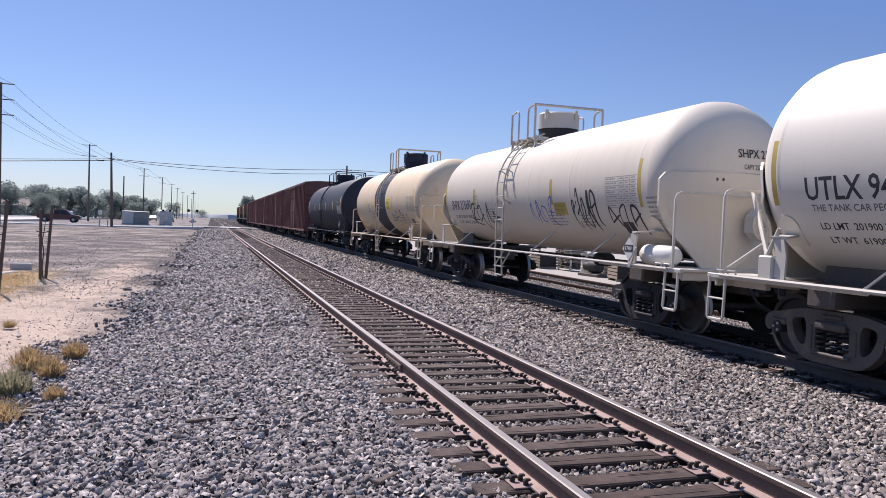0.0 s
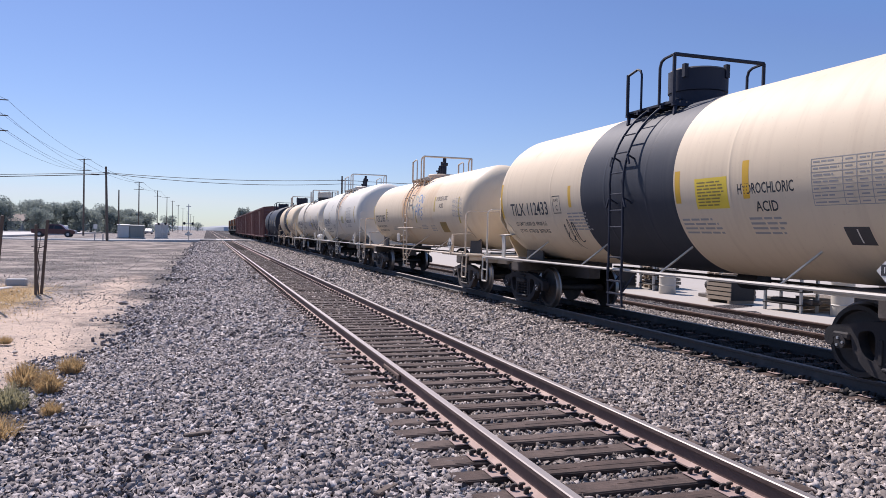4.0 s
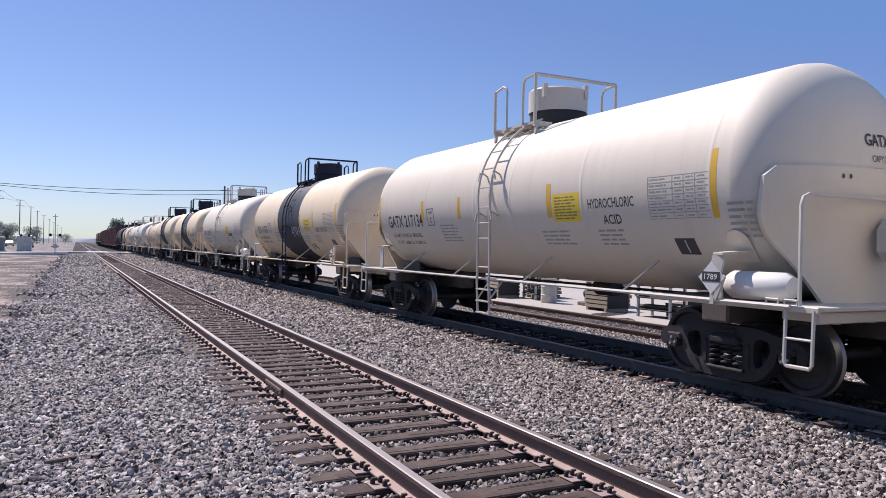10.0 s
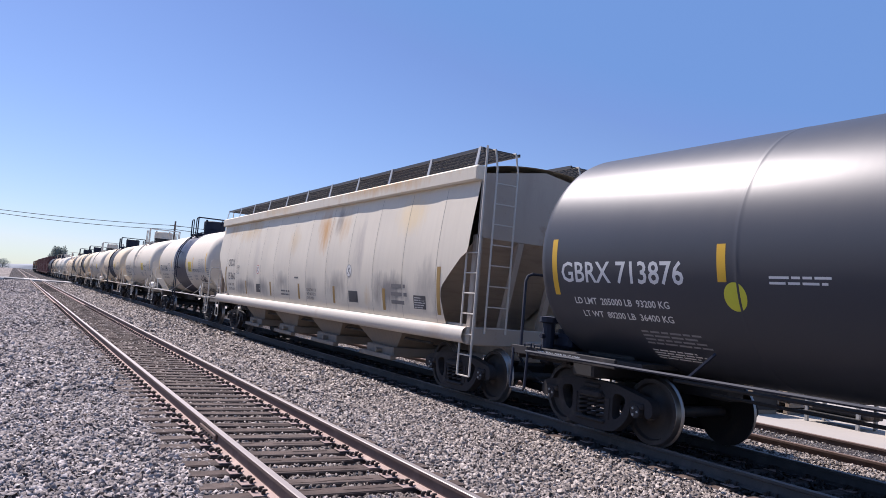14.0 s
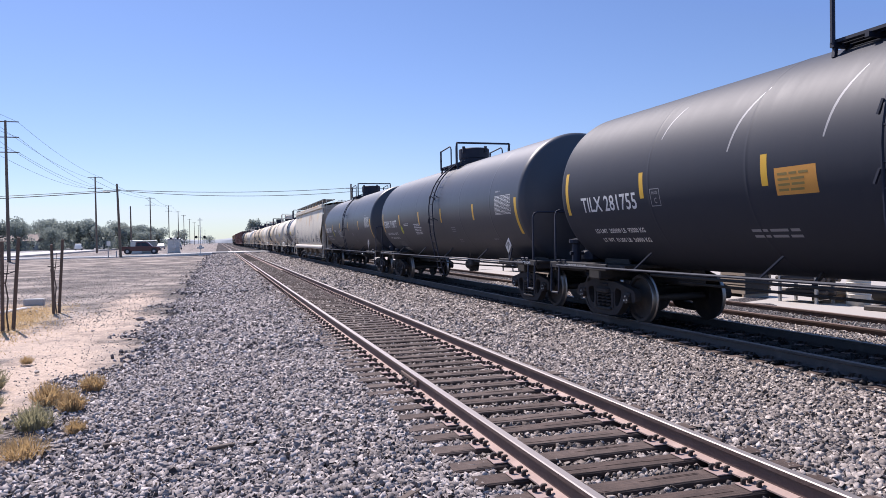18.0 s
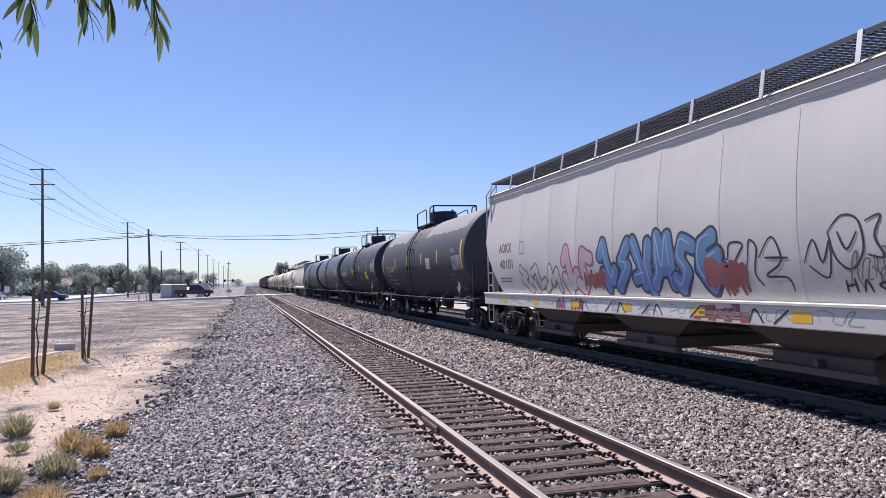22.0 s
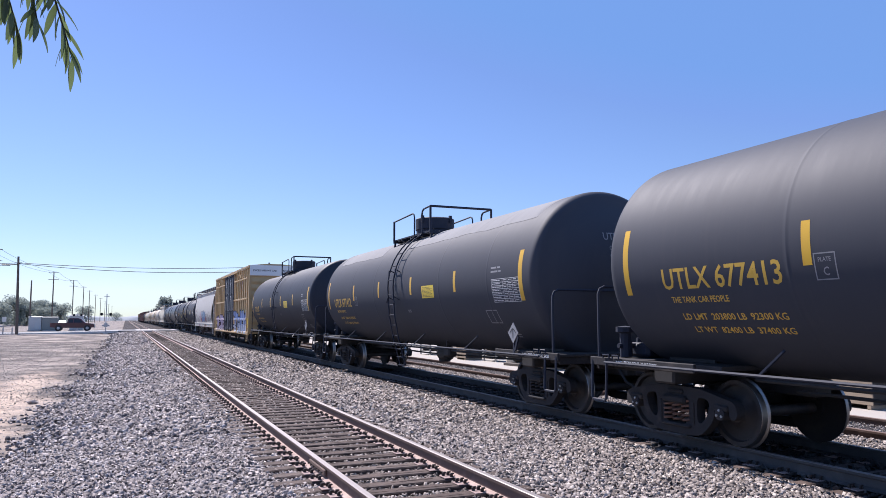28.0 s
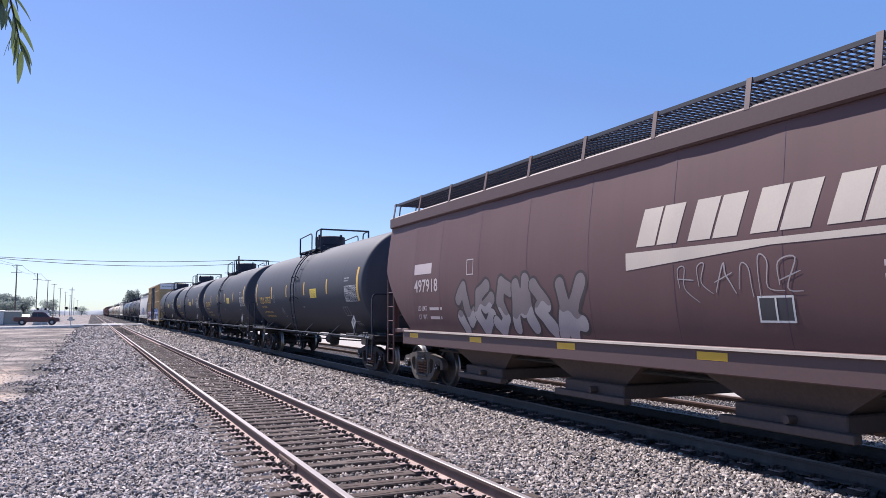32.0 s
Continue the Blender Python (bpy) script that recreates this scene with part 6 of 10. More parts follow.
def bed():
    g = Geo()
    xs = [-3.2, -2.6, -1.9, -1.2, -0.6, 0.2, 1.3, 1.9, 3.0, 4.2, 4.9, 5.8, 6.6, 7.1, 8.5, 9.8, 10.6, 11.3, 11.7, 13.1, 13.5, 15, 19, 23]
    ys = [-420, -60, -10] + [k * 1.0 for k in range(-5, 46)] + [50, 60, 75, 95, 118]
    v = [(x + (0.25 * noise.noise((y * 0.3, 1.7, 0)) if x < -0.8 else 0), y, ballast_height(x) - (0.03 if x < -1 else 0) + 0.03 * noise.noise((x * 0.8, y * 0.8, 0.4))) for x in xs for y in ys]
    n = len(ys)
    g.add(v, [(i * n + j, (i + 1) * n + j, (i + 1) * n + j + 1, i * n + j + 1) for i in range(len(xs) - 1) for j in range(n - 1)])
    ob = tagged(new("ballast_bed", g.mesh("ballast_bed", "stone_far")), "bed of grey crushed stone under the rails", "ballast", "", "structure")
    g = Geo()
    v = [(x, y, -0.16) for x in (-0.5, 23) for y in (132, 900)]
    g.add(v, [(0, 1, 3, 2)])
    tagged(new("ballast_beyond", g.mesh("ballast_beyond", "stone_far")), "grey stone bed beyond the road", "ballast", "", "structure")


bed()


def scatter(name, count, area, size, seed, label, mat="stone", lift=0.3, density=None, flat=0.62):
    """Loose angular stones as one mesh; each is a squashed, uneven block."""
    rng = np.random.default_rng(seed)
    x0, x1, y0, y1 = area
    x, y = rng.uniform(x0, x1, count), rng.uniform(y0, y1, count)
    if density is not None:
        keep = rng.uniform(0, 1, count) < density(x, y)
        x, y = x[keep], y[keep]
    n = len(x)
    s = size * rng.uniform(0.55, 1.35, n)
    base = np.array([(-1, -1, -1), (1, -1, -1), (1, 1, -1), (-1, 1, -1), (-1, -1, 1), (1, -1, 1), (1, 1, 1), (-1, 1, 1)], float)
    p = np.repeat(base[None], n, 0) * rng.uniform(0.32, 0.80, (n, 8, 3))
    p *= s[:, None, None] * np.stack([rng.uniform(0.8, 1.4, n), rng.uniform(0.6, 1.0, n), rng.uniform(0.32, 0.65, n) * flat / 0.62], -1)[:, None]
    # random turns
    q = rng.normal(size=(n, 4))
    q[:, 1:3] *= 0.68
    q /= np.linalg.norm(q, axis=1, keepdims=True)
    w, a, b, c = q.T
    R = np.stack([np.stack([1 - 2 * (b * b + c * c), 2 * (a * b - c * w), 2 * (a * c + b * w)], -1),
                  np.stack([2 * (a * b + c * w), 1 - 2 * (a * a + c * c), 2 * (b * c - a * w)], -1),
                  np.stack([2 * (a * c - b * w), 2 * (b * c + a * w), 1 - 2 * (a * a + b * b)], -1)], 1)
    p = np.einsum("nij,nkj->nki", R, p)
    zz = np.interp(x, *zip(*[(t, ballast_height(t)) for t in np.arange(-6, 24, 0.2)]))
    zz = np.where(x < -1.7, np.maximum(zz, -0.43), zz)
    p += np.stack([x, y, zz + s * lift * rng.uniform(0.2, 1.0, n)], -1)[:, None]
    quads = np.array([(4, 5, 6, 7), (0, 1, 5, 4), (1, 2, 6, 5), (2, 3, 7, 6), (3, 0, 4, 7)])
    f = (np.arange(n)[:, None, None] * 8 + quads[None]).reshape(-1, 4)
    me = bpy.data.meshes.new(name)
    me.vertices.add(n * 8)
    me.vertices.foreach_set("co", p.reshape(-1))
    me.loops.add(len(f) * 4)
    me.loops.foreach_set("vertex_index", f.reshape(-1).astype(np.int32))
    me.polygons.add(len(f))
    me.polygons.foreach_set("loop_start", np.arange(0, len(f) * 4, 4, dtype=np.int32))
    me.update(calc_edges=True)
    me.materials.append(M[mat])
    return tagged(new(name, me), label, "ballast", "", "stuff")


def tie_rows(name, step, y0, y1):
    rnd = random.Random(name)
    return [y0 + k * step + rnd.uniform(-0.03, 0.03) for k in range(int((y1 - y0) / step))]


TIES = {TRACK_1: tie_rows("near", 0.43, 3.2, 100), TRACK_2: tie_rows("train", 0.50, 3.4, 60)}


def bed_edge(x, y):
    """Stones thin out towards the dirt."""
    e = -1.75 - 0.5 * np.clip((13.5 - y) / 4, 0, 1) + 0.35 * np.clip((y - 16) / 5, 0, 1) + 0.35 * np.sin(y * 0.9) + 0.25 * np.sin(y * 2.3 + 1)
    d = np.clip((x - e + 0.5) / 1.3, 0.0, 1.0) ** 1.6
    # no stone lies on a tie or a rail
    for xc, rows in TIES.items():
        rows = np.array(rows)
        near = np.abs(y[:, None] - rows[np.clip(np.searchsorted(rows, y)[:, None] + np.array([-1, 0]), 0, len(rows) - 1)]).min(1)
        bare = np.where(np.abs(x - xc) < 0.97, 0.04, np.where(np.abs(x - xc) < 1.28, 0.30 + 0.25 * np.sin(y * 1.7), 1.0))
        on = (near < 0.125) & (np.random.default_rng(3).uniform(0, 1, len(x)) > bare)
        on |= np.abs(np.abs(x - xc) - 0.754) < 0.085
        d = np.where(on, 0.0, d)
    return d


def outside_gauge(x, y):
    return np.where(np.abs(x - TRACK_1) < 0.98, 0.0, bed_edge(x, y))


scatter("ballast_stones", 145000, (-2.6, 7.3, 2.2, 13.0), 0.039, 11, "loose grey crushed stones of the track bed", lift=0.5, density=outside_gauge)
scatter("ballast_stones", 68000, (-2.6, 7.3, 13.0, 27.0), 0.052, 12, "loose grey crushed stones of the track bed", lift=0.5, density=outside_gauge)
scatter("ballast_stones", 40000, (-2.6, 7.3, 27.0, 60.0), 0.072, 13, "loose grey crushed stones of the track bed", lift=0.5, density=outside_gauge)
scatter("ballast_stones", 15000, (-2.6, 7.3, 60.0, 118.0), 0.11, 18, "loose grey crushed stones of the track bed", lift=0.5, density=outside_gauge)
scatter("track_stones", 22000, (2.05, 4.01, 2.2, 16.0), 0.036, 19, "brown dusty crushed stones between the ties", "stone_brown", density=bed_edge)
scatter("track_stones", 26000, (2.05, 4.01, 16.0, 70.0), 0.05, 20, "brown dusty crushed stones between the ties", "stone_brown", density=bed_edge)
# Stones below the train carry its shade in their colour.
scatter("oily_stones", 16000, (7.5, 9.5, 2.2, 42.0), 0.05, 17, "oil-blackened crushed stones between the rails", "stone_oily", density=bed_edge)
scatter("ballast_stones", 42000, (9.5, 11.55, 3.0, 30.0), 0.034, 14, "grey crushed stones beyond the train")
scatter("dusty_stones", 9000, (11.6, 13.6, 4.0, 32.0), 0.024, 21, "dusty small stones between the siding rails", "lot_stone", lift=0.1)


scatter("lot_stones", 14000, (-12.0, -1.6, 20.0, 75.0), 0.032, 16, "dull stones strewn over the lot", "lot_stone", lift=0.15)
scatter("loose_pebbles", 9000, (-7.5, -1.4, 4.0, 36.0), 0.018, 15, "small pebbles strewn over the dirt", "lot_stone", lift=0.3)


sheet("dirt_patch", -40.0, -1.35, 2.0, 118.5, -0.425, "dirt", 24, 70, 0.012, "grey earth with ragged patches of pale trodden dirt", "dirt")


# ---------------------------------------------------------------- tracks
def rail_mesh(y0, y1, shiny=True, grimy=False):
    g = Geo()
    prof = [(-0.070, -0.178), (0.070, -0.178), (0.070, -0.166), (0.012, -0.145), (0.010, -0.050), (0.034, -0.040), (0.0365, -0.008), (0.028, 0.0), (-0.028, 0.0), (-0.0365, -0.008), (-0.034, -0.040), (-0.010, -0.050), (-0.012, -0.145), (-0.070, -0.166)]
    n = len(prof)
    ys = [y0, y1]
    v = [(x, y, z) for y in ys for x, z in prof]
    for k in range(n):
        # Rusty rails: pale dusty foot, sides with shade in their colour.
        g.add([v[k], v[(k + 1) % n], v[n + (k + 1) % n], v[n + k]], [(0, 1, 2, 3)], 1 if k in (6, 7, 8) else (2 if k in (1, 2, 12, 13) else 0))
    return recalc(g.mesh("rail", ["rail_grey", "rail_top", "rail_grey"] if grimy else ["rail_side", "rail_top", "rail_foot"] if shiny else ["rail_side"] * 3, 25))


def tie_mesh(seed):
    rnd = random.Random(seed)
    g = Geo()
    g.box(-1.30 + rnd.uniform(-0.05, 0.05), 1.30 + rnd.uniform(-0.04, 0.04), -0.112, 0.112, -0.375, -0.182, 0, 0.012)
    for k in range(3):
        y = rnd.uniform(-0.09, 0.09)
        a = rnd.uniform(-1.2, 0.6)
        g.box(a, a + rnd.uniform(0.3, 0.7), y - 0.005, y + 0.005, -0.2, -0.179)
    return recalc(g.mesh("tie", "tie"))


def plate_mesh():
    g = Geo()
    g.box(-0.19, 0.19, -0.095, 0.095, -0.183, -0.172, 0, 0.004)
    for x, y in ((-0.088, 0.05), (-0.088, -0.05), (0.088, 0.05), (0.088, -0.05), (-0.155, 0.04), (0.155, -0.04)):
        s = 1 if x < 0 else -1
        g.box(x - 0.018, x + 0.018, y - 0.012, y + 0.012, -0.176, -0.135, 1, 0.004)
        g.box(x - 0.022 + 0.012 * s, x + 0.022 + 0.012 * s, y - 0.016, y + 0.016, -0.142, -0.125, 1, 0.005)
    return recalc(g.mesh("tie_plate", ["rust_plate", "spike"]))


def anchor_mesh():
    g = Geo()
    g.box(-0.09, 0.09, -0.012, 0.012, -0.195, -0.16, 0, 0.004)
    return recalc(g.mesh("rail_anchor", "spike"))


def track(name, xc, step, near, label, plates=True, zoff=0.0, joints=()):
    tk = thing(name, label, "railway track", pose(xc, 0, zoff), kind="structure")
    for s in (-1, 1):
        part("rail", rail_mesh(-420, 1200, plates, xc == TRACK_2), None, tk, "steel rail with a bright worn top", pose(s * 0.754, 0, 0))
    ties = [tie_mesh(k) for k in range(4)]
    rnd = random.Random(name)
    plate = plate_mesh() if plates else None
    rows = TIES.get(xc) or tie_rows(name, step, near[0], near[1])
    y = rows[-1] + step
    for yy in rows:
        part("tie", ties[rnd.randrange(4)], None, tk, at=pose(rnd.uniform(-0.05, 0.05), yy, rnd.uniform(-0.012, 0.0), 0, 0, rnd.uniform(-1.2, 1.2)))
        if plates and yy < near[2]:
            for s in (-1, 1):
                part("tie_plate", plate, None, tk, at=pose(s * 0.754, yy, 0, 0, 0, 0 if s > 0 else 180))
    g = Geo()
    far = y
    while far < near[3]:
        g.box(-1.3 + rnd.uniform(-0.05, 0.05), 1.3, far - 0.11, far + 0.11, -0.375, -0.185)
        far += step
    k = near[0] - step
    while k > -12:
        g.box(-1.3, 1.3, k - 0.11, k + 0.11, -0.375, -0.185)
        k -= step
    part("far_ties", g, "tie", tk, fix=False)
    for s, yj in joints:
        g = Geo()
        for q in (-1, 1):
            g.box(q * 0.014, q * 0.045, yj - 0.40, yj + 0.40, -0.13, -0.055, 0, 0.01)
            for b in range(6):
                yb = yj - 0.33 + 0.132 * b
                g.lathe([(q * 0.045, 0.0), (q * 0.075, 0.02), (q * 0.075, 0.0)], 6, (0, yb, -0.092), "x", 1)
        part("joint_bar", g, ["rail_side", "spike"], tk, at=pose(s * 0.754, 0, 0))
    return tk


track("track_near", TRACK_1, 0.43, (3.2, 100, 46, 300), "railway track of brown wooden ties and rusty rails in stone ballast", joints=[(-1, 9.1)])
track("track_train", TRACK_2, 0.50, (3.4, 60, 22, 200), "railway track under the moving freight train")
track("track_siding", 12.38, 0.55, (5.0, 40, 0, 120), "low rusty siding track beyond the train", False, -0.15)


# ---------------------------------------------------------------- crossing and road
def road():
    g = Geo()
    xs = [-300, -60, -16, -10, -5, -1, 14, 24, 60]
    zs = [-0.30, -0.30, -0.29, -0.24, -0.10, -0.02, -0.02, -0.2, -0.3]
    v = [(x, y, z + d) for x, z in zip(xs, zs) for y, d in ((119.5, -0.3), (119.5, 0), (131.5, 0), (131.5, -0.3))]
    g.add(v, [(4 * k + q, 4 * k + 4 + q, 4 * k + 5 + q, 4 * k + 1 + q) for k in range(len(xs) - 1) for q in range(3)])
    tagged(new("road", recalc(g.mesh("road", "asphalt"))), "pale sun-bleached road crossing the tracks", "road", "", "structure")
    g = Geo()
    v = [(x, y, z + d) for x, z in zip(xs[:6], zs) for y, d in ((117.9, -0.3), (117.9, 0.02), (119.46, 0.03), (119.46, -0.3))]
    g.add(v, [(4 * k + q, 4 * k + 4 + q, 4 * k + 5 + q, 4 * k + 1 + q) for k in range(5) for q in range(3)])
    tagged(new("kerb", recalc(g.mesh("kerb", "pale_concrete"))), "light concrete strip along the crossing road", "kerb", "", "structure")
    g = Geo()
    for xc in (TRACK_1, TRACK_2):
        for a, b in ((-1.55, -0.82), (-0.68, 0.68), (0.82, 1.55)):
            g.box(xc + a, xc + b, 119.2, 131.8, -0.3, 0.0, 0, 0.02)
    tagged(new("crossing_panels", g.mesh("crossing_panels", "concrete")), "pale concrete panels between the rails at the crossing", "crossing", "", "structure")
    tagged(new("side_road", Geo().box(-75, -44, -200, 1500, -0.45, -0.10, 0).mesh("side_road", "asphalt")), "wide road running beside the railway", "road", "", "structure")
    tagged(new("road_shoulder", Geo().box(-44, -32, 132, 1200, -0.45, -0.12, 0).mesh("road_shoulder", "concrete")), "bright dusty shoulder of the road", "road", "", "structure")


road()


# ---------------------------------------------------------------- poles and cables
def pole(x, y, base, top, label, arms=(), r=0.16, lean=0.0, extra=None):
    p = thing("utility_pole", label, "utility pole", pose(x, y, base), group="poles along the line")
    h = top - base
    g = Geo()
    g.lathe([(-0.8, r * 1.15), (0.0, r * 1.1), (h * 0.5, r * 0.92), (h, r * 0.7), (h, 0.0)], 10, axis="z")
    shaft = part("shaft", g, "wood_pole", p, at=pose(0, 0, 0, 0, lean, 0))
    for z, w in arms:
        g = Geo()
        g.box(-w / 2, w / 2, -0.05, 0.05, h - z - 0.06, h - z + 0.06, 0, 0.01)
        part("crossarm", g, "wood_pole", shaft)
    return p


pole(-25.4, 105, -0.45, 17.4, "tall wooden power pole with three crossarms", ((0.15, 3.0), (2.1, 3.0), (4.0, 3.0)), 0.2)
pole(-26.05, 180, -0.4, 16.6, "wooden power pole with two crossarms", ((0.2, 3.0), (2.6, 3.0)), 0.2)
pole(-13.9, 118, -0.45, 10.45, "leaning wooden utility pole carrying cables over the crossing", ((0.9, 0.9),), 0.19, -1.4)
pole(-15.75, 150, -0.4, 8.6, "short wooden utility pole", (), 0.15)
pole(-18.8, 230, -0.4, 14.8, "wooden power pole with crossarms in the distance", ((0.2, 2.6), (2.2, 2.6)), 0.18)
pole(-18.0, 300, -0.4, 15.8, "wooden power pole with crossarms in the distance", ((0.2, 2.6), (2.2, 2.6)), 0.18)
for k, (x, y) in enumerate(((-17.5, 360), (-17.2, 410), (-16.8, 480), (-16.4, 560), (-16.0, 660), (-15.6, 780), (-15.0, 920))):
    pole(x, y, -0.4, 15.9, "wooden power pole far down the line", ((0.3, 2.4),), 0.18)
pole(20.6, 118, -0.45, 10.6, "wooden utility pole beyond the train", ((0.7, 1.6),), 0.18)
for x, y, h in ((34, 210, 13), (40, 300, 13), (44, 420, 13)):
    pole(x, y, -0.4, h, "wooden power pole beyond the tracks", ((0.3, 2.2),), 0.17)


def cable(a, b, sag, r, label):
    g = Geo()
    a, b = Vector(a), Vector(b)
    pts = []
    for k in range(17):
        t = k / 16
        p = a.lerp(b, t)
        p.z -= sag * 4 * t * (1 - t)
        pts.append(p)
    g.tube(pts, r, 5)
    tagged(new("cable", g.mesh("cable", "wire", 80)), label, "cable", "overhead cables")


ZP = 9.55
for a, b, sag, r in (((-14.1, 118, ZP), (20.6, 118, 9.95), 0.5, 0.042), ((-14.1, 118, ZP - 0.1), (20.6, 118, 9.35), 0.75, 0.042),
                     ((20.6, 118, 9.95), (95, 118, 12.4), 1.0, 0.042), ((20.6, 118, 9.35), (95, 118, 11.8), 1.2, 0.042),
                     ((-14.1, 118, ZP - 0.2), (-62, 108, 6.3), 0.35, 0.06), ((-14.1, 118, ZP), (-62, 108, 6.8), 0.35, 0.042)):
    cable(a, b, sag, r, "black overhead cable between poles")
g = Geo()
g.lathe([(-0.55, 0.04), (-0.48, 0.11), (0.48, 0.11), (0.55, 0.04)], 8, (-15.6, 117.8, 9.22), "x")
tagged(new("splice_case", recalc(g.mesh("splice_case", "wire"))), "black cable splice case hanging on the line", "cable box")
for s in (-1.4, 1.4):
    for z, z2 in ((17.25, 16.4), (15.3, 14.0), (13.4, 14.0)):
        cable((-25.4 + s, 105, z), (-26.05 + s, 180, z2), 0.9, 0.02, "thin power line between poles")
        cable((-25.4 + s, 105, z), (-24.6 + s, 20, z + 0.4), 1.2, 0.02, "thin power line between poles")
for s in (-1.2, 1.2):
    for (x, y, z), (x2, y2, z2) in (((-26.05, 180, 16.4), (-18.8, 230, 14.6)), ((-18.8, 230, 14.6), (-18, 300, 15.6)), ((-18, 300, 15.6), (-17.5, 360, 15.6))):
        cable((x + s, y, z), (x2 + s, y2, z2), 0.8, 0.03, "thin power line between poles")


# ---------------------------------------------------------------- crossing signal, cabinets
def signal(x, y, base, tall):
    s = thing("crossing_signal", "railway crossing signal mast with dark light heads", "crossing signal", pose(x, y, base), group="crossing signals")
    g = Geo()
    g.lathe([(0, 0.16), (0.25, 0.16), (0.3, 0.065), (tall, 0.055), (tall, 0.0)], 12, axis="z")
    g.box(-0.3, 0.3, -0.3, 0.3, -0.4, 0.05, 0, 0.02)
    part("mast", g, "aluminium", s)
    part("top_arm", Geo().box(-0.35, 0.35, -0.04, 0.04, tall - 0.4, tall - 0.3, 0, 0.01), "aluminium", s)
    g = Geo()
    g.tube([(-0.75, 0, 2.75), (0.75, 0, 2.75)], 0.04, 6)
    part("light_arm", g, "aluminium", s)
    for q in (-1, 1):
        g = Geo()
        g.lathe([(-0.05, 0.21), (0.05, 0.21), (0.06, 0.12), (0.25, 0.10), (0.25, 0.0)], 16, (q * 0.6, 0, 2.75), "y")
        g.lathe([(-0.25, 0.13), (-0.05, 0.13), (-0.05, 0.0)], 12, (q * 0.6, 0, 2.75), "y")
        part("light_head", g, "black_steel", s)
    g = Geo()
    g.box(-0.22, 0.22, -0.2, 0.2, 0.9, 1.5, 0, 0.03)
    g.box(-0.5, 0.5, -0.12, 0.12, 1.0, 1.25, 0, 0.03)
    part("gate_mechanism", g, "cabinet", s)
    return s


signal(-2.65, 118.0, -0.35, 5.7)
signal(-8.0, 148, -0.35, 3.2)


def cabinet(x, y, w, d, h, mat, label):
    c = thing("equipment_cabinet", label, "equipment cabinet", pose(x, y, -0.45))
    g = Geo()
    g.box(-w / 2 - 0.15, w / 2 + 0.15, -d / 2 - 0.15, d / 2 + 0.15, 0, 0.2, 0, 0.02)
    part("plinth", g, "concrete", c)
    g = Geo()
    g.box(-w / 2, w / 2, -d / 2, d / 2, 0.2, h, 0, 0.03)
    part("body", g, mat, c)
    g = Geo()
    g.prism([(-d / 2 - 0.08, h), (d / 2 + 0.08, h), (d / 2 + 0.08, h + 0.05), (0, h + 0.16), (-d / 2 - 0.08, h + 0.05)], -w / 2 - 0.08, w / 2 + 0.08)
    part("roof", g, mat, c)
    for k in range(2):
        g = Geo()
        a = -w / 2 + 0.06 + k * w / 2
        g.box(a, a + w / 2 - 0.12, -d / 2 - 0.03, -d / 2 - 0.002, 0.3, h - 0.1, 0, 0.01)
        g.box(a + 0.1, a + 0.14, -d / 2 - 0.07, -d / 2 - 0.03, h * 0.5, h * 0.6)
        part("door", g, mat, c)
    return c


cabinet(-14.8, 150, 2.0, 2.2, 2.45, "cabinet", "pale grey railway equipment cabinet")
cabinet(-12.5, 150, 2.5, 2.2, 2.4, "cabinet_dark", "dull grey-green railway equipment cabinet")
cabinet(-8.2, 150, 2.2, 2.0, 2.75, "cabinet", "pale grey railway signal bungalow")


# barrier of low pipe bollards near the leaning pole
for k, x in enumerate((-15.5, -14.4)):
    g = Geo()
    g.lathe([(-0.3, 0.08), (1.0, 0.08), (1.0, 0.0)], 8, (0, 0, 0), "z")
    tagged(new("bollard", recalc(g.mesh("bollard", "concrete"))), "pale pipe bollard beside the road", "bollard", "bollards").matrix_basis = pose(x, 117.5, -0.45)


def sign_post(x, y, base, h, label):
    s = thing("road_sign", label, "road sign", pose(x, y, base))
    part("post", Geo().box(-0.03, 0.03, -0.03, 0.03, -0.3, h, 0), "galv", s)
    part("sign_face", Geo().box(-0.35, 0.35, -0.05, -0.03, h - 0.8, h + 0.1, 0, 0.004), "panel_white", s)


sign_post(-34, 121, -0.4, 2.6, "white road sign on a thin post")
sign_post(-30.5, 100, -0.45, 2.2, "white road sign on a thin post")
sign_post(-21, 160, -0.4, 2.4, "white road sign on a thin post")


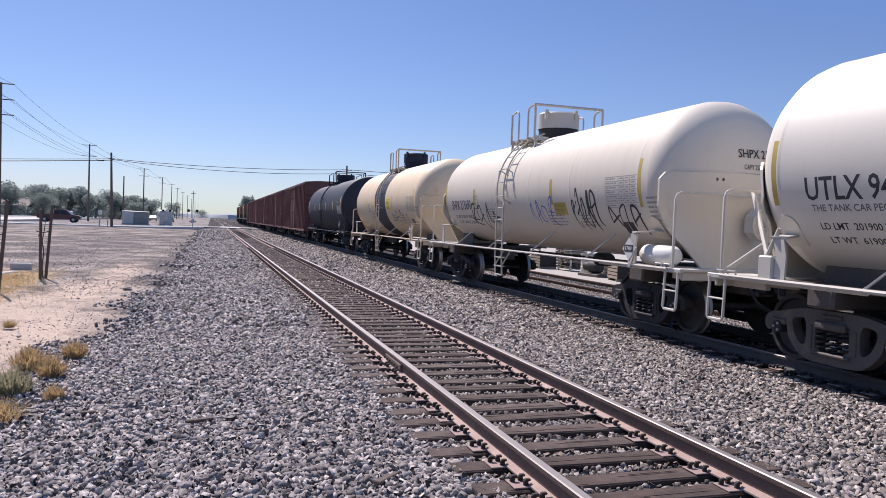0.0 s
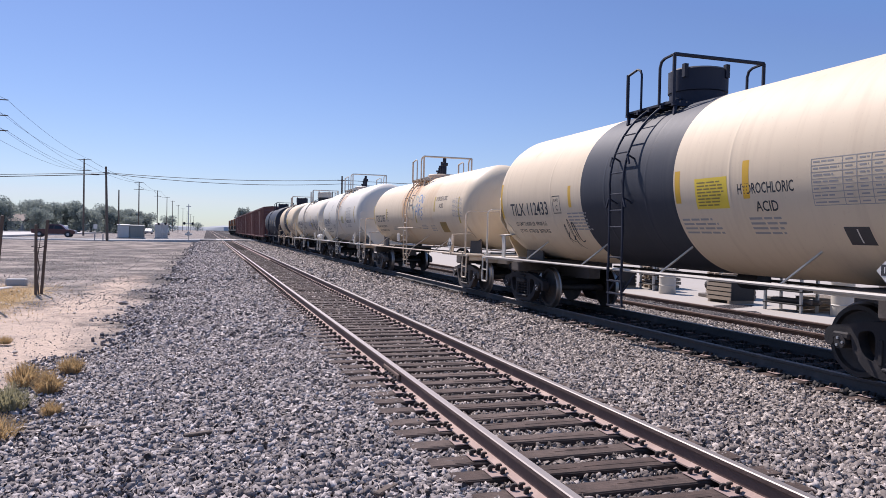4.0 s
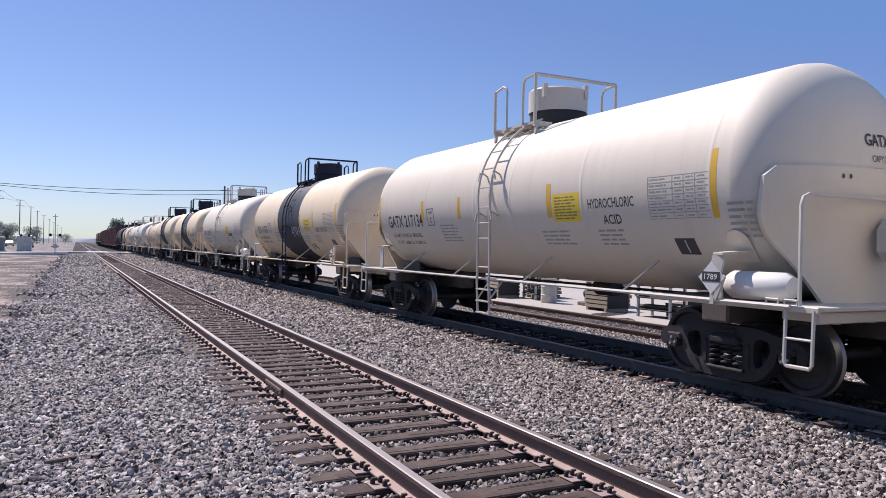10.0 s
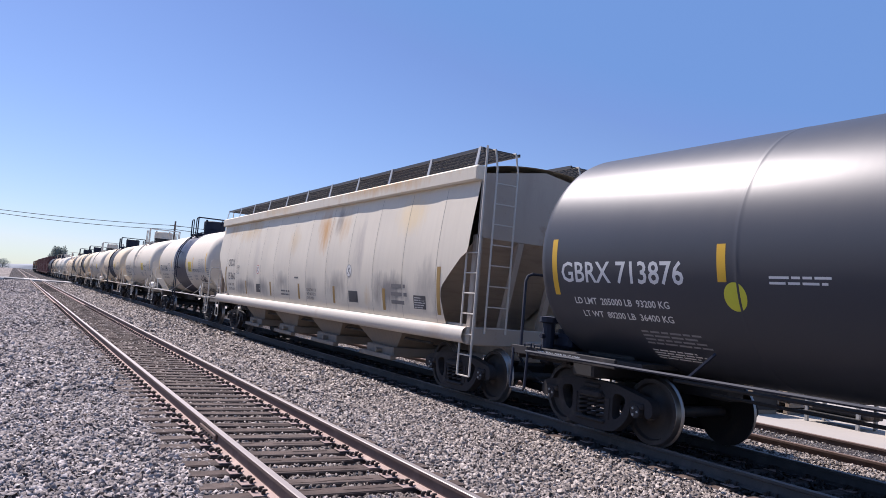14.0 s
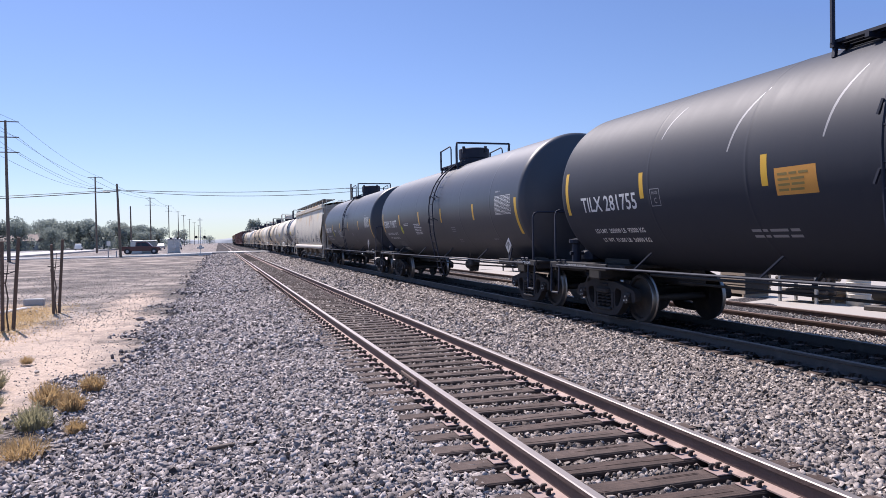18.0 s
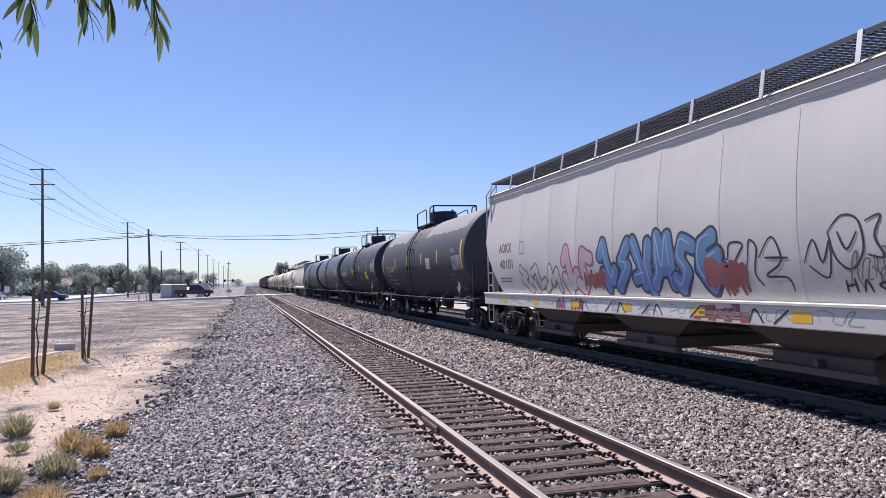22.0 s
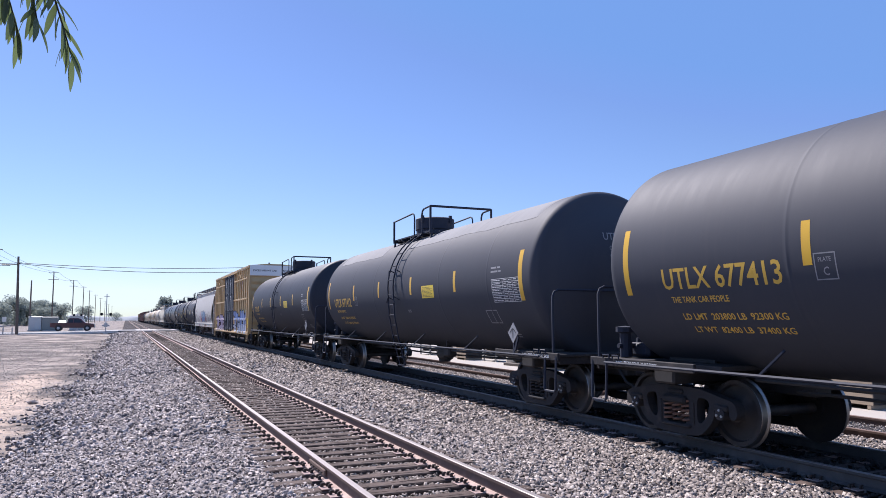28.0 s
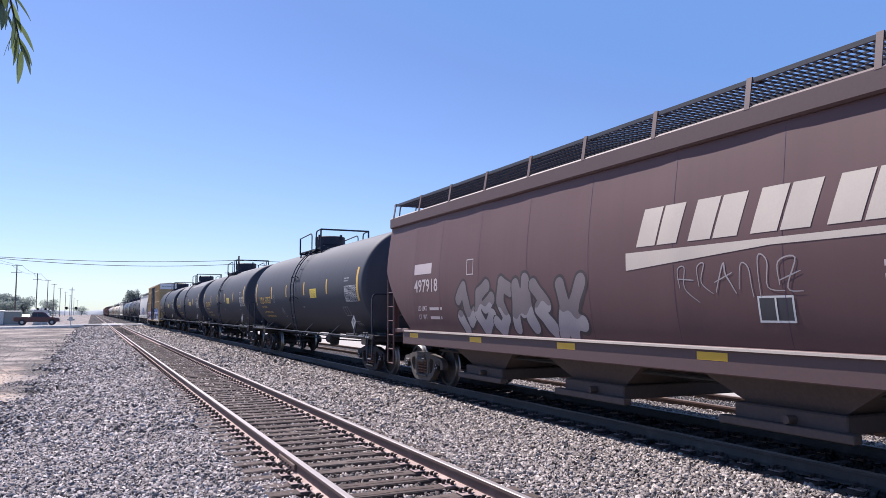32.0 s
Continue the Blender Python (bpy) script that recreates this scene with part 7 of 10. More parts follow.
# ---------------------------------------------------------------- vehicles
def pickup(paint, label):
    v = thing("pickup_truck", label, "pickup truck")
    g = Geo()
    W = 0.98
    # side outline, front towards +x
    low = [(-2.9, 0.55), (-2.9, 1.12), (-0.75, 1.14), (-0.62, 1.16), (2.0, 1.12), (2.75, 1.02), (2.9, 0.85), (2.9, 0.5), (2.3, 0.42), (-2.2, 0.45)]
    g.prism(low, -W, W, 0, "y")
    body = part("body", g, paint, v)
    g = Geo()
    cabn = [(-0.72, 1.14), (-0.62, 1.78), (-0.4, 1.86), (0.75, 1.86), (1.05, 1.78), (1.72, 1.13)]
    n = len(cabn)
    vv = [(x, -W + (0.0 if z < 1.3 else 0.16), z) for x, z in cabn] + [(x, W - (0.0 if z < 1.3 else 0.16), z) for x, z in cabn]
    g.add(vv, [tuple(range(n)), tuple(range(2 * n - 1, n - 1, -1))] + [(i, n + i, n + (i + 1) % n, (i + 1) % n) for i in range(n)])
    cabo = part("cab", g, paint, v)
    for s in (-1, 1):
        for a in ([(-0.55, 1.2), (-0.48, 1.68), (0.05, 1.70), (0.05, 1.2)], [(0.15, 1.2), (0.15, 1.70), (0.85, 1.70), (1.45, 1.2)]):
            g = Geo()
            def yy(z):
                return s * (W + 0.012 - (z - 1.14) / 0.64 * 0.16)
            pts = [(x, yy(z), z) for x, z in a]
            pts2 = [(x, yy(z) - s * 0.02, z) for x, z in a]
            g.add(pts + pts2, [(0, 1, 2, 3), (7, 6, 5, 4), (0, 4, 5, 1), (1, 5, 6, 2), (2, 6, 7, 3), (3, 7, 4, 0)])
            part("side_window", g, "glass", cabo)
    g = Geo()
    g.box(-2.75, -0.85, -0.82, 0.82, 1.10, 1.155, 0)
    part("bed_liner", g, "black_steel", v)
    for x, z in ((2.88, 0.9),):
        for s in (-1, 1):
            part("headlight", Geo().box(2.74, 2.92, s * 0.6, s * 0.95, 0.82, 0.98, 0, 0.02), "panel_white", v)
            part("tail_light", Geo().box(-2.93, -2.86, s * 0.8, s * 0.97, 0.8, 1.1, 0, 0.01), "red_ink", v)
    part("bumper", Geo().box(2.82, 3.0, -0.95, 0.95, 0.45, 0.68, 0, 0.04), "galv", v)
    for x in (-1.85, 1.95):
        for s in (-1, 1):
            g = Geo()
            g.lathe([(-0.13, 0.0), (-0.13, 0.3), (-0.11, 0.39), (0.11, 0.39), (0.13, 0.3), (0.13, 0.0)], 20, axis="y")
            w = part("wheel", g, "black_steel", v, at=pose(x, s * 0.86, 0.39))
            g = Geo()
            g.lathe([(s * 0.12, 0.22), (s * 0.145, 0.2), (s * 0.135, 0.05), (s * 0.15, 0.0)], 12, axis="y")
            part("rim", g, "galv", w)
            g = Geo()
            g.lathe([(s * 0.115, 0.0), (s * 0.12, 0.47)], 18, axis="y")
            part("wheel_arch", g, "under", v, at=pose(x, s * 0.865, 0.42))
    return v


def sedan(paint, label, van=False):
    v = thing("car", label, "car")
    W = 0.88
    g = Geo()
    g.prism([(-2.25, 0.45), (-2.3, 0.85), (-1.7, 0.98), (1.1, 0.95), (2.1, 0.82), (2.25, 0.6), (2.2, 0.35), (-2.1, 0.35)], -W, W, 0, "y")
    part("body", g, paint, v)
    g = Geo()
    cabn = [(-1.75, 0.97), (-1.2, 1.42), (-0.9, 1.47), (0.25, 1.47), (0.45, 1.42), (1.15, 0.96)] if not van else [(-2.2, 0.97), (-2.1, 1.75), (-1.9, 1.82), (0.4, 1.82), (0.7, 1.74), (1.4, 0.96)]
    n = len(cabn)
    vv = [(x, -W + (0.0 if z < 1.1 else 0.14), z) for x, z in cabn] + [(x, W - (0.0 if z < 1.1 else 0.14), z) for x, z in cabn]
    g.add(vv, [tuple(range(n)), tuple(range(2 * n - 1, n - 1, -1))] + [(i, n + i, n + (i + 1) % n, (i + 1) % n) for i in range(n)])
    cabo = part("cab", g, paint, v)
    top = 1.40 if not van else 1.68
    for s in (-1, 1):
        g = Geo()
        a = [(-1.35, 1.03), (-1.05, top), (0.2, top), (0.85, 1.03)]
        def yy(z):
            return s * (W + 0.012 - (z - 0.97) / (top + 0.02 - 0.97) * 0.14)
        g.add([(x, yy(z), z) for x, z in a] + [(x, yy(z) - s * 0.02, z) for x, z in a], [(0, 1, 2, 3), (7, 6, 5, 4), (0, 4, 5, 1), (1, 5, 6, 2), (2, 6, 7, 3), (3, 7, 4, 0)])
        part("side_window", g, "glass", cabo)
    for x in (-1.4, 1.4):
        for s in (-1, 1):
            g = Geo()
            g.lathe([(-0.1, 0.0), (-0.1, 0.26), (-0.08, 0.32), (0.08, 0.32), (0.1, 0.26), (0.1, 0.0)], 16, axis="y")
            part("wheel", g, "black_steel", v, at=pose(x, s * 0.80, 0.32))
    return v


M["maroon"] = plain("dark_maroon_car_paint", (0.075, 0.022, 0.028), 0.3, 0, 0.1, 2.0)
M["navy_car"] = plain("dark_blue_car_paint", (0.03, 0.045, 0.10), 0.3, 0, 0.1, 2.0)
M["silver_car"] = plain("silver_car_paint", (0.45, 0.45, 0.46), 0.35, 0.3, 0.08, 2.0)
M["white_car"] = plain("white_car_paint", (0.75, 0.75, 0.74), 0.35, 0, 0.05, 2.0)
PICKUP = pickup("maroon", "dark maroon pickup truck waiting at the crossing")
FOLLOWER = sedan("navy_car", "dark blue car waiting on the road")
for x, y, rz, kind, paint, label in ((-48, 165, 90, 0, "white_car", "white car parked by the road"), (-38, 230, 95, 1, "white_car", "white van far down the road"),
                                     (-15.0, 215, 90, 0, "silver_car", "silver car far down the road"), (-13.5, 260, 90, 0, "white_car", "white car far down the road"),
                                     (-9.5, 190, 90, 1, "silver_car", "silver van parked beyond the cabinets"), (-60, 230, 0, 0, "navy_car", "dark car parked under the trees"),
                                     (-70, 240, 10, 0, "white_car", "white car parked under the trees"), (-22, 330, 90, 0, "white_car", "pale car far down the road")):
    c = sedan(paint, label, bool(kind))
    c.matrix_basis = pose(x, y, -0.12, 0, 0, rz)


# ---------------------------------------------------------------- trees and buildings far off
def tree(x, y, h, spread, seed, label="dark green broad-crowned tree"):
    rnd = random.Random(seed)
    t = thing("tree", label, "tree", pose(x, y, -0.5), group="trees along the road")
    g = Geo()
    g.tube([(0, 0, 0), (0.1, 0.05, h * 0.25), (0.0, 0.2, h * 0.5)], [h * 0.04, h * 0.03, h * 0.015], 7)
    limbs = []
    for k in range(7):
        a = rnd.uniform(0, 6.28)
        p = Vector((math.cos(a) * spread * rnd.uniform(0.3, 0.7), math.sin(a) * spread * rnd.uniform(0.3, 0.7), h * rnd.uniform(0.55, 0.85)))
        g.tube([(0.05, 0.05, h * rnd.uniform(0.25, 0.4)), p * 0.5 + Vector((0, 0, h * 0.2)), p], [h * 0.015, h * 0.01, h * 0.004], 5)
        limbs.append(p)
    part("trunk", g, "bark", t)
    rng = np.random.default_rng(seed)
    n = 3200
    c = [Vector((0, 0, h * 0.75)), Vector((0, 0, h * 0.45)), Vector((spread * 0.45, 0, h * 0.24)), Vector((-spread * 0.45, 0, h * 0.24)), Vector((0, -spread * 0.3, h * 0.2))] + limbs
    pick = rng.integers(0, len(c), n)
    cen = np.array([tuple(p) for p in c])[pick]
    d = rng.normal(size=(n, 3))
    d /= np.linalg.norm(d, axis=1, keepdims=True)
    p = cen + d * (rng.uniform(0.15, 1.0, (n, 1)) ** 0.5) * np.array([spread * 0.45, spread * 0.45, h * 0.2])
    s = h * rng.uniform(0.012, 0.034, n)
    a, b = rng.normal(size=(n, 3)), rng.normal(size=(n, 3))
    a /= np.linalg.norm(a, axis=1, keepdims=True)
    b -= a * (a * b).sum(1, keepdims=True)
    b /= np.linalg.norm(b, axis=1, keepdims=True)
    q = np.stack([p + a * s[:, None], p + b * s[:, None] * 0.7, p - a * s[:, None], p - b * s[:, None] * 0.7 + d * s[:, None] * 0.4], 1).reshape(-1, 3)
    g = Geo()
    g.add(q.tolist(), [(4 * i, 4 * i + 1, 4 * i + 2, 4 * i + 3) for i in range(n)])
    part("crown", g, "leaf_far", t, fix=False)
    return t


rt = random.Random(5)
for k in range(58):
    y = 215 + rt.uniform(-20, 45)
    x = -106 + k * 1.5 + rt.uniform(-1.5, 1.5)
    tree(x, y + k * 1.0, rt.uniform(8.0, 12.5) * (1.08 - 0.006 * k), rt.uniform(3.5, 6.0) * (1.08 - 0.006 * k), 100 + k)
for x, y, h, sp in ((-86, 190, 10, 5), (-80, 175, 11, 5), (-66, 205, 15, 8), (-60, 210, 14, 8), (-28, 300, 9, 5), (-23, 320, 8, 5), (-20, 420, 9, 6), (-34, 280, 10, 6), (14.5, 320, 12, 3.2), (15.5, 345, 11, 3.5), (26, 500, 9, 6), (-8, 700, 8, 7), (30, 620, 8, 7)):
    tree(x, y, h, sp, int(abs(x) * 7 + y))
tree(45.5, 42.0, 11.9, 1.7, 901, "tree with thin foliage beyond the train")


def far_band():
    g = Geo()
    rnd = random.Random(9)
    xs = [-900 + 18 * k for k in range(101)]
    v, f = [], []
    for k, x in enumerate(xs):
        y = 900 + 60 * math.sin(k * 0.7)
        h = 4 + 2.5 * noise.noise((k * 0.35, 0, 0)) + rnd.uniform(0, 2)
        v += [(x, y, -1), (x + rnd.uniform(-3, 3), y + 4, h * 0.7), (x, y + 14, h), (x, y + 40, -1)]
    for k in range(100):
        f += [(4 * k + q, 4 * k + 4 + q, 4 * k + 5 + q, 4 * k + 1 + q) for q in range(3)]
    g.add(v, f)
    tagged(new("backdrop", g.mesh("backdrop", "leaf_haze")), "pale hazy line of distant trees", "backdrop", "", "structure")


# Distance haze is put into this blue-grey tree colour.
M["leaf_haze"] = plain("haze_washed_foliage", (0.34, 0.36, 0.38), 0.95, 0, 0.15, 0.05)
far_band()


def house(x, y, w, d, h, label):
    b = thing("house", label, "house", pose(x, y, -0.4))
    part("wall", Geo().box(-w / 2, w / 2, -d / 2, d / 2, 0, h, 0, 0.02), "panel_grey", b)
    g = Geo()
    g.prism([(-d / 2 - 0.5, h), (d / 2 + 0.5, h), (0, h + 2.2)], -w / 2 - 0.5, w / 2 + 0.5)
    part("roof", g, "roof_tiles", b)
    for k in range(4):
        a = -w / 2 + 1.2 + k * (w - 2.4) / 3
        part("window", Geo().box(a - 0.6, a + 0.6, -d / 2 - 0.05, -d / 2 + 0.05, 1.0, 2.2, 0, 0.02), "glass", b)


M["roof_tiles"] = plain("brown_roof_tiles", (0.26, 0.20, 0.17), 0.85, 0, 0.2, 4.0)
house(-93, 212, 14, 9, 3.0, "low house with a brown roof under trees")
house(-58, 250, 12, 9, 3.2, "low pale house behind the trees")
house(-74, 200, 3.2, 7, 2.6, "white box van shed beside the road")


# ---------------------------------------------------------------- things beyond the train
def beyond():
    tagged(new("yard_strip", Geo().box(13.45, 40, -60, 118, -0.5, -0.25, 0).mesh("yard_strip", "yard")), "pale dusty yard beyond the siding", "yard", "", "structure")
    rnd = random.Random(77)
    for k in range(9):
        y = 3.5 + k * 4.2 + rnd.uniform(-0.5, 0.5)
        p = thing("pallet_stack", "stack of weathered wooden pallets in the yard", "pallets", pose(16.4 + rnd.uniform(-0.2, 0.8), y, -0.25, 0, 0, rnd.uniform(-20, 20)), group="pallet stacks")
        n = rnd.randrange(3, 8)
        for q in range(n):
            pal = part("pallet", cached("pallet", lambda: Geo().box(-0.6, 0.6, -0.05, 0.05, 0.02, 0.11).mesh("pallet", "pallet_wood")), None, p, at=pose(rnd.uniform(-0.04, 0.04), 0, q * 0.14, 0, 0, rnd.uniform(-4, 4)))
            for s in (-0.5, 0.5):
                part("bearer", cached("pallet", None), None, pal, at=pose(0, s, 0))
            for s in range(7):
                part("slat", cached("slat", lambda: Geo().box(-0.05, 0.05, -0.58, 0.58, 0.112, 0.13).mesh("slat", "pallet_wood")), None, pal, at=pose(-0.53 + s * 0.177, 0, 0))
    for k in range(22):
        y = 1.0 + k * 1.75 + rnd.uniform(-0.4, 0.4)
        at = pose(15.6 + rnd.uniform(-0.3, 0.5), y, -0.25, 0, 0, rnd.uniform(-12, 12))
        pick = k % 4
        if pick == 0:
            d = thing("steel_drum", "pale dented steel drum standing in the yard", "drum", at, group="drums in the yard")
            part("drum_body", cached("drum_body", lambda: Geo().lathe([(0, 0), (0, 0.28), (0.02, 0.29), (0.27, 0.28), (0.29, 0.295), (0.31, 0.28), (0.57, 0.28), (0.59, 0.295), (0.61, 0.28), (0.86, 0.28), (0.88, 0.29), (0.88, 0.27), (0.86, 0.26), (0.86, 0)], 20, (0, 0, 0), "z").mesh("drum_body", "white_steel")), None, d)
            part("bung", cached("bung", lambda: Geo().lathe([(0.86, 0.04), (0.885, 0.035), (0.885, 0)], 8, (0.15, 0, 0), "z").mesh("bung", "galv")), None, d)
        elif pick == 1:
            d = thing("rack", "dark steel rack of pipes and fittings in the yard", "rack", at, group="racks in the yard")
            for sx in (-0.3, 0.3):
                for sy in (-0.6, 0.6):
                    part("post", cached("rack_post", lambda: Geo().box(-0.035, 0.035, -0.035, 0.035, 0, 0.95, 0, 0.005).mesh("post", "galv")), None, d, at=pose(sx, sy, 0))
            for z in (0.2, 0.55, 0.9):
                part("shelf", cached("rack_shelf", lambda: Geo().box(-0.34, 0.34, -0.66, 0.66, 0, 0.04, 0, 0.005).mesh("shelf", "under")), None, d, at=pose(0, 0, z))
            for q in range(5):
                part("pipe", cached("rack_pipe", lambda: Geo().tube([(0, -0.8, 0), (0, 0.75, 0)], 0.06, 8).mesh("pipe", "truck_tan")), None, d, at=pose(-0.24 + q * 0.12, rnd.uniform(-0.1, 0.1), 0.30 if q % 2 else 0.65))
        elif pick == 2:
            d = thing("wooden_crate", "weathered slatted wooden crate in the yard", "crate", at, group="crates in the yard")
            part("lining", cached("crate_lining", lambda: Geo().box(-0.42, 0.42, -0.52, 0.52, 0.10, 0.72).mesh("lining", "under")), None, d)
            for q in range(5):
                for sx in (-0.44, 0.44):
                    part("slat", cached("crate_slat", lambda: Geo().box(-0.012, 0.012, -0.55, 0.55, 0, 0.10).mesh("slat", "pallet_wood")), None, d, at=pose(sx, 0, 0.10 + q * 0.135))
            for sy in (-0.45, 0.45):
                part("skid", cached("crate_skid", lambda: Geo().box(-0.45, 0.45, -0.05, 0.05, 0, 0.10, 0, 0.01).mesh("skid", "pallet_wood")), None, d, at=pose(0, sy, 0))
        else:
            d = thing("pump_unit", "dark greasy pump unit on a skid in the yard", "machine", at, group="machines in the yard")
            part("skid", cached("pump_skid", lambda: Geo().box(-0.35, 0.35, -0.7, 0.7, 0, 0.12, 0, 0.02).mesh("skid", "truck_tan")), None, d)
            part("casing", cached("pump_casing", lambda: Geo().lathe([(-0.4, 0), (-0.4, 0.2), (-0.3, 0.26), (0.2, 0.26), (0.25, 0.18), (0.6, 0.18), (0.6, 0)], 16, (0, 0, 0.40), "y").mesh("casing", "under")), None, d)
            part("outlet_pipe", cached("pump_outlet", lambda: Geo().tube([(0, -0.15, 0.6), (0, -0.15, 0.85), (-0.15, -0.15, 0.92), (-0.4, -0.15, 0.92)], 0.06, 8).mesh("outlet_pipe", "white_steel")), None, d)
    b = thing("shed", "long low pale warehouse beyond the yard", "warehouse", pose(46, 40, -0.4))
    part("wall", Geo().box(-6, 6, -60, 50, 0, 2.2, 0, 0.02), "panel_white", b)
    part("roof", Geo().box(-6.3, 6.3, -60.3, 50.3, 2.2, 2.35, 0, 0.02), "roof_tiles", b)


M["yard"] = plain("pale_yard_dust", (0.40, 0.36, 0.315), 0.95, 0, 0.12, 1.5, 0.2)
M["pallet_wood"] = plain("weathered_pallet_wood", (0.36, 0.29, 0.22), 0.9, 0, 0.25, 6.0)
beyond()


# ---------------------------------------------------------------- stakes, brush, grass, slab near the lot
def stake_tree(x, y, label, stakes):
    s = thing("staked_sapling", label, "sapling", pose(x, y, -0.42), group="staked saplings")
    for dx, dy, lean, tall in stakes:
        g = Geo()
        g.lathe([(-0.3, 0.046), (tall, 0.042), (tall + 0.02, 0.0)], 8, axis="z")
        part("stake", g, "stake", s, at=pose(dx, dy, 0, 0, lean, 0))
    g = Geo()
    g.tube([(0.02, 0, 0), (-0.02, 0.02, 0.4), (0.025, 0.0, 0.8), (-0.03, 0.03, 1.15), (0.03, 0, 1.5), (0.05, 0.05, 1.85)], [0.022, 0.02, 0.018, 0.016, 0.013, 0.006], 6)
    g.tube([(-0.03, 0.03, 1.15), (-0.14, 0.06, 1.3), (-0.10, 0.1, 1.48)], [0.014, 0.011, 0.005], 5)
    part("bare_stem", g, "bark", s)
    g = Geo()
    g.tube([(-0.15, -0.2, 1.45), (0.0, 0.03, 1.40), (0.14, 0.28, 1.46)], 0.014, 5)
    part("tie_strap", g, "wire", s)


stake_tree(-5.03, 20.4, "bare dead sapling between two grey wooden stakes", ((-0.08, -0.12, 0.8, 2.2), (0.05, 0.30, 4.3, 2.30)))
stake_tree(-4.82, 24.9, "bare dead sapling beside two crossing grey stakes", ((-0.03, -0.15, -0.4, 2.1), (0.05, 0.2, 3.8, 2.25)))


def tuft(name, x, y, h, w, n, mat, label, category, seed, z=-0.4):
    rng = random.Random(seed)
    g = Geo()
    for k in range(n):
        a, rad = rng.uniform(0, 6.28), w * math.sqrt(rng.random()) * 0.5
        bx, by = math.cos(a) * rad, math.sin(a) * rad
        hh = h * rng.uniform(0.45, 1.0) * (1 - 0.5 * rad / (w * 0.5 + 1e-6))
        tx, ty = bx + rng.uniform(-0.35, 0.35) * hh + bx * 0.5, by + rng.uniform(-0.35, 0.35) * hh + by * 0.5
        t = h * 0.02
        mx, my = (bx + tx) / 2 + rng.uniform(-0.03, 0.03), (by + ty) / 2
        dx, dy = math.cos(a + 1.57) * t, math.sin(a + 1.57) * t
        g.add([(bx - dx, by - dy, 0), (bx + dx, by + dy, 0), (mx + dx, my + dy, hh * 0.6), (mx - dx, my - dy, hh * 0.6), (tx, ty, hh)], [(0, 1, 2, 3), (3, 2, 4)])
        for q in range(3):
            u = rng.uniform(0.35, 1)
            px, py, pz = bx + (tx - bx) * u, by + (ty - by) * u, hh * u
            l = h * rng.uniform(0.05, 0.12)
            e = Vector((rng.uniform(-1, 1), rng.uniform(-1, 1), rng.uniform(0, 1))).normalized() * l
            g.add([(px, py, pz), (px + e.x + l * 0.2, py + e.y, pz + e.z), (px + e.x * 1.3, py + e.y * 1.3, pz + e.z * 1.2 + l * 0.15)], [(0, 1, 2)])
    tagged(new(name, g.mesh(name, mat)), label, category, "roadside brush").matrix_basis = pose(x, y, z)


TUFTS = ((-1.8, 11.5, 0.32, 0.45, 1), (-1.85, 10.2, 0.34, 0.45, 1), (-2.2, 10.7, 0.38, 0.6, 1), (-2.1, 9.4, 0.36, 0.6, 0), (-2.5, 8.9, 0.36, 0.5, 0), (-1.95, 8.2, 0.25, 0.7, 1), (-3.25, 12.1, 0.42, 0.6, 0),
         (-2.9, 10.9, 0.2, 0.4, 0), (-2.4, 7.4, 0.3, 0.6, 1), (-3.3, 14.5, 0.18, 0.3, 1), (-2.6, 6.4, 0.3, 0.6, 1), (-1.6, 9.0, 0.2, 0.3, 1))
for k, (x, y, h, w, br) in enumerate(TUFTS):
    tuft("brush", x, y, h * 1.05, w * 0.6, 230, "brush_brown" if br else "brush", "low dry brush at the edge of the stones" if br else "grey-green low brush at the edge of the stones", "brush", 40 + k)


def grass_stuff():
    rng = random.Random(3)
    g = Geo()
    for k in range(9000):
        if k % 3 == 0:
            x, y = -6.1 + rng.gauss(0, 0.8), 24.5 + rng.gauss(0, 2.2)
        elif k % 3 == 1:
            x, y = -5.6 + rng.gauss(0, 0.7), 19.5 + rng.gauss(0, 2.0)
        else:
            x, y = -5.9 + rng.gauss(0, 0.6), 21.5 + rng.gauss(0, 3.0)
        h = rng.uniform(0.025, 0.085)
        a = rng.uniform(0, 6.28)
        dx, dy = math.cos(a) * 0.009, math.sin(a) * 0.009
        lx, ly = rng.uniform(-1.4, 1.4) * h, rng.uniform(-1.4, 1.4) * h
        g.add([(x - dx, y - dy, -0.42), (x + dx, y + dy, -0.42), (x + lx, y + ly, -0.42 + h)], [(0, 1, 2)])
    tagged(new("dry_grass", g.mesh("dry_grass", "dry_grass")), "thin dry straw-coloured grass on the dirt", "grass", "", "stuff")


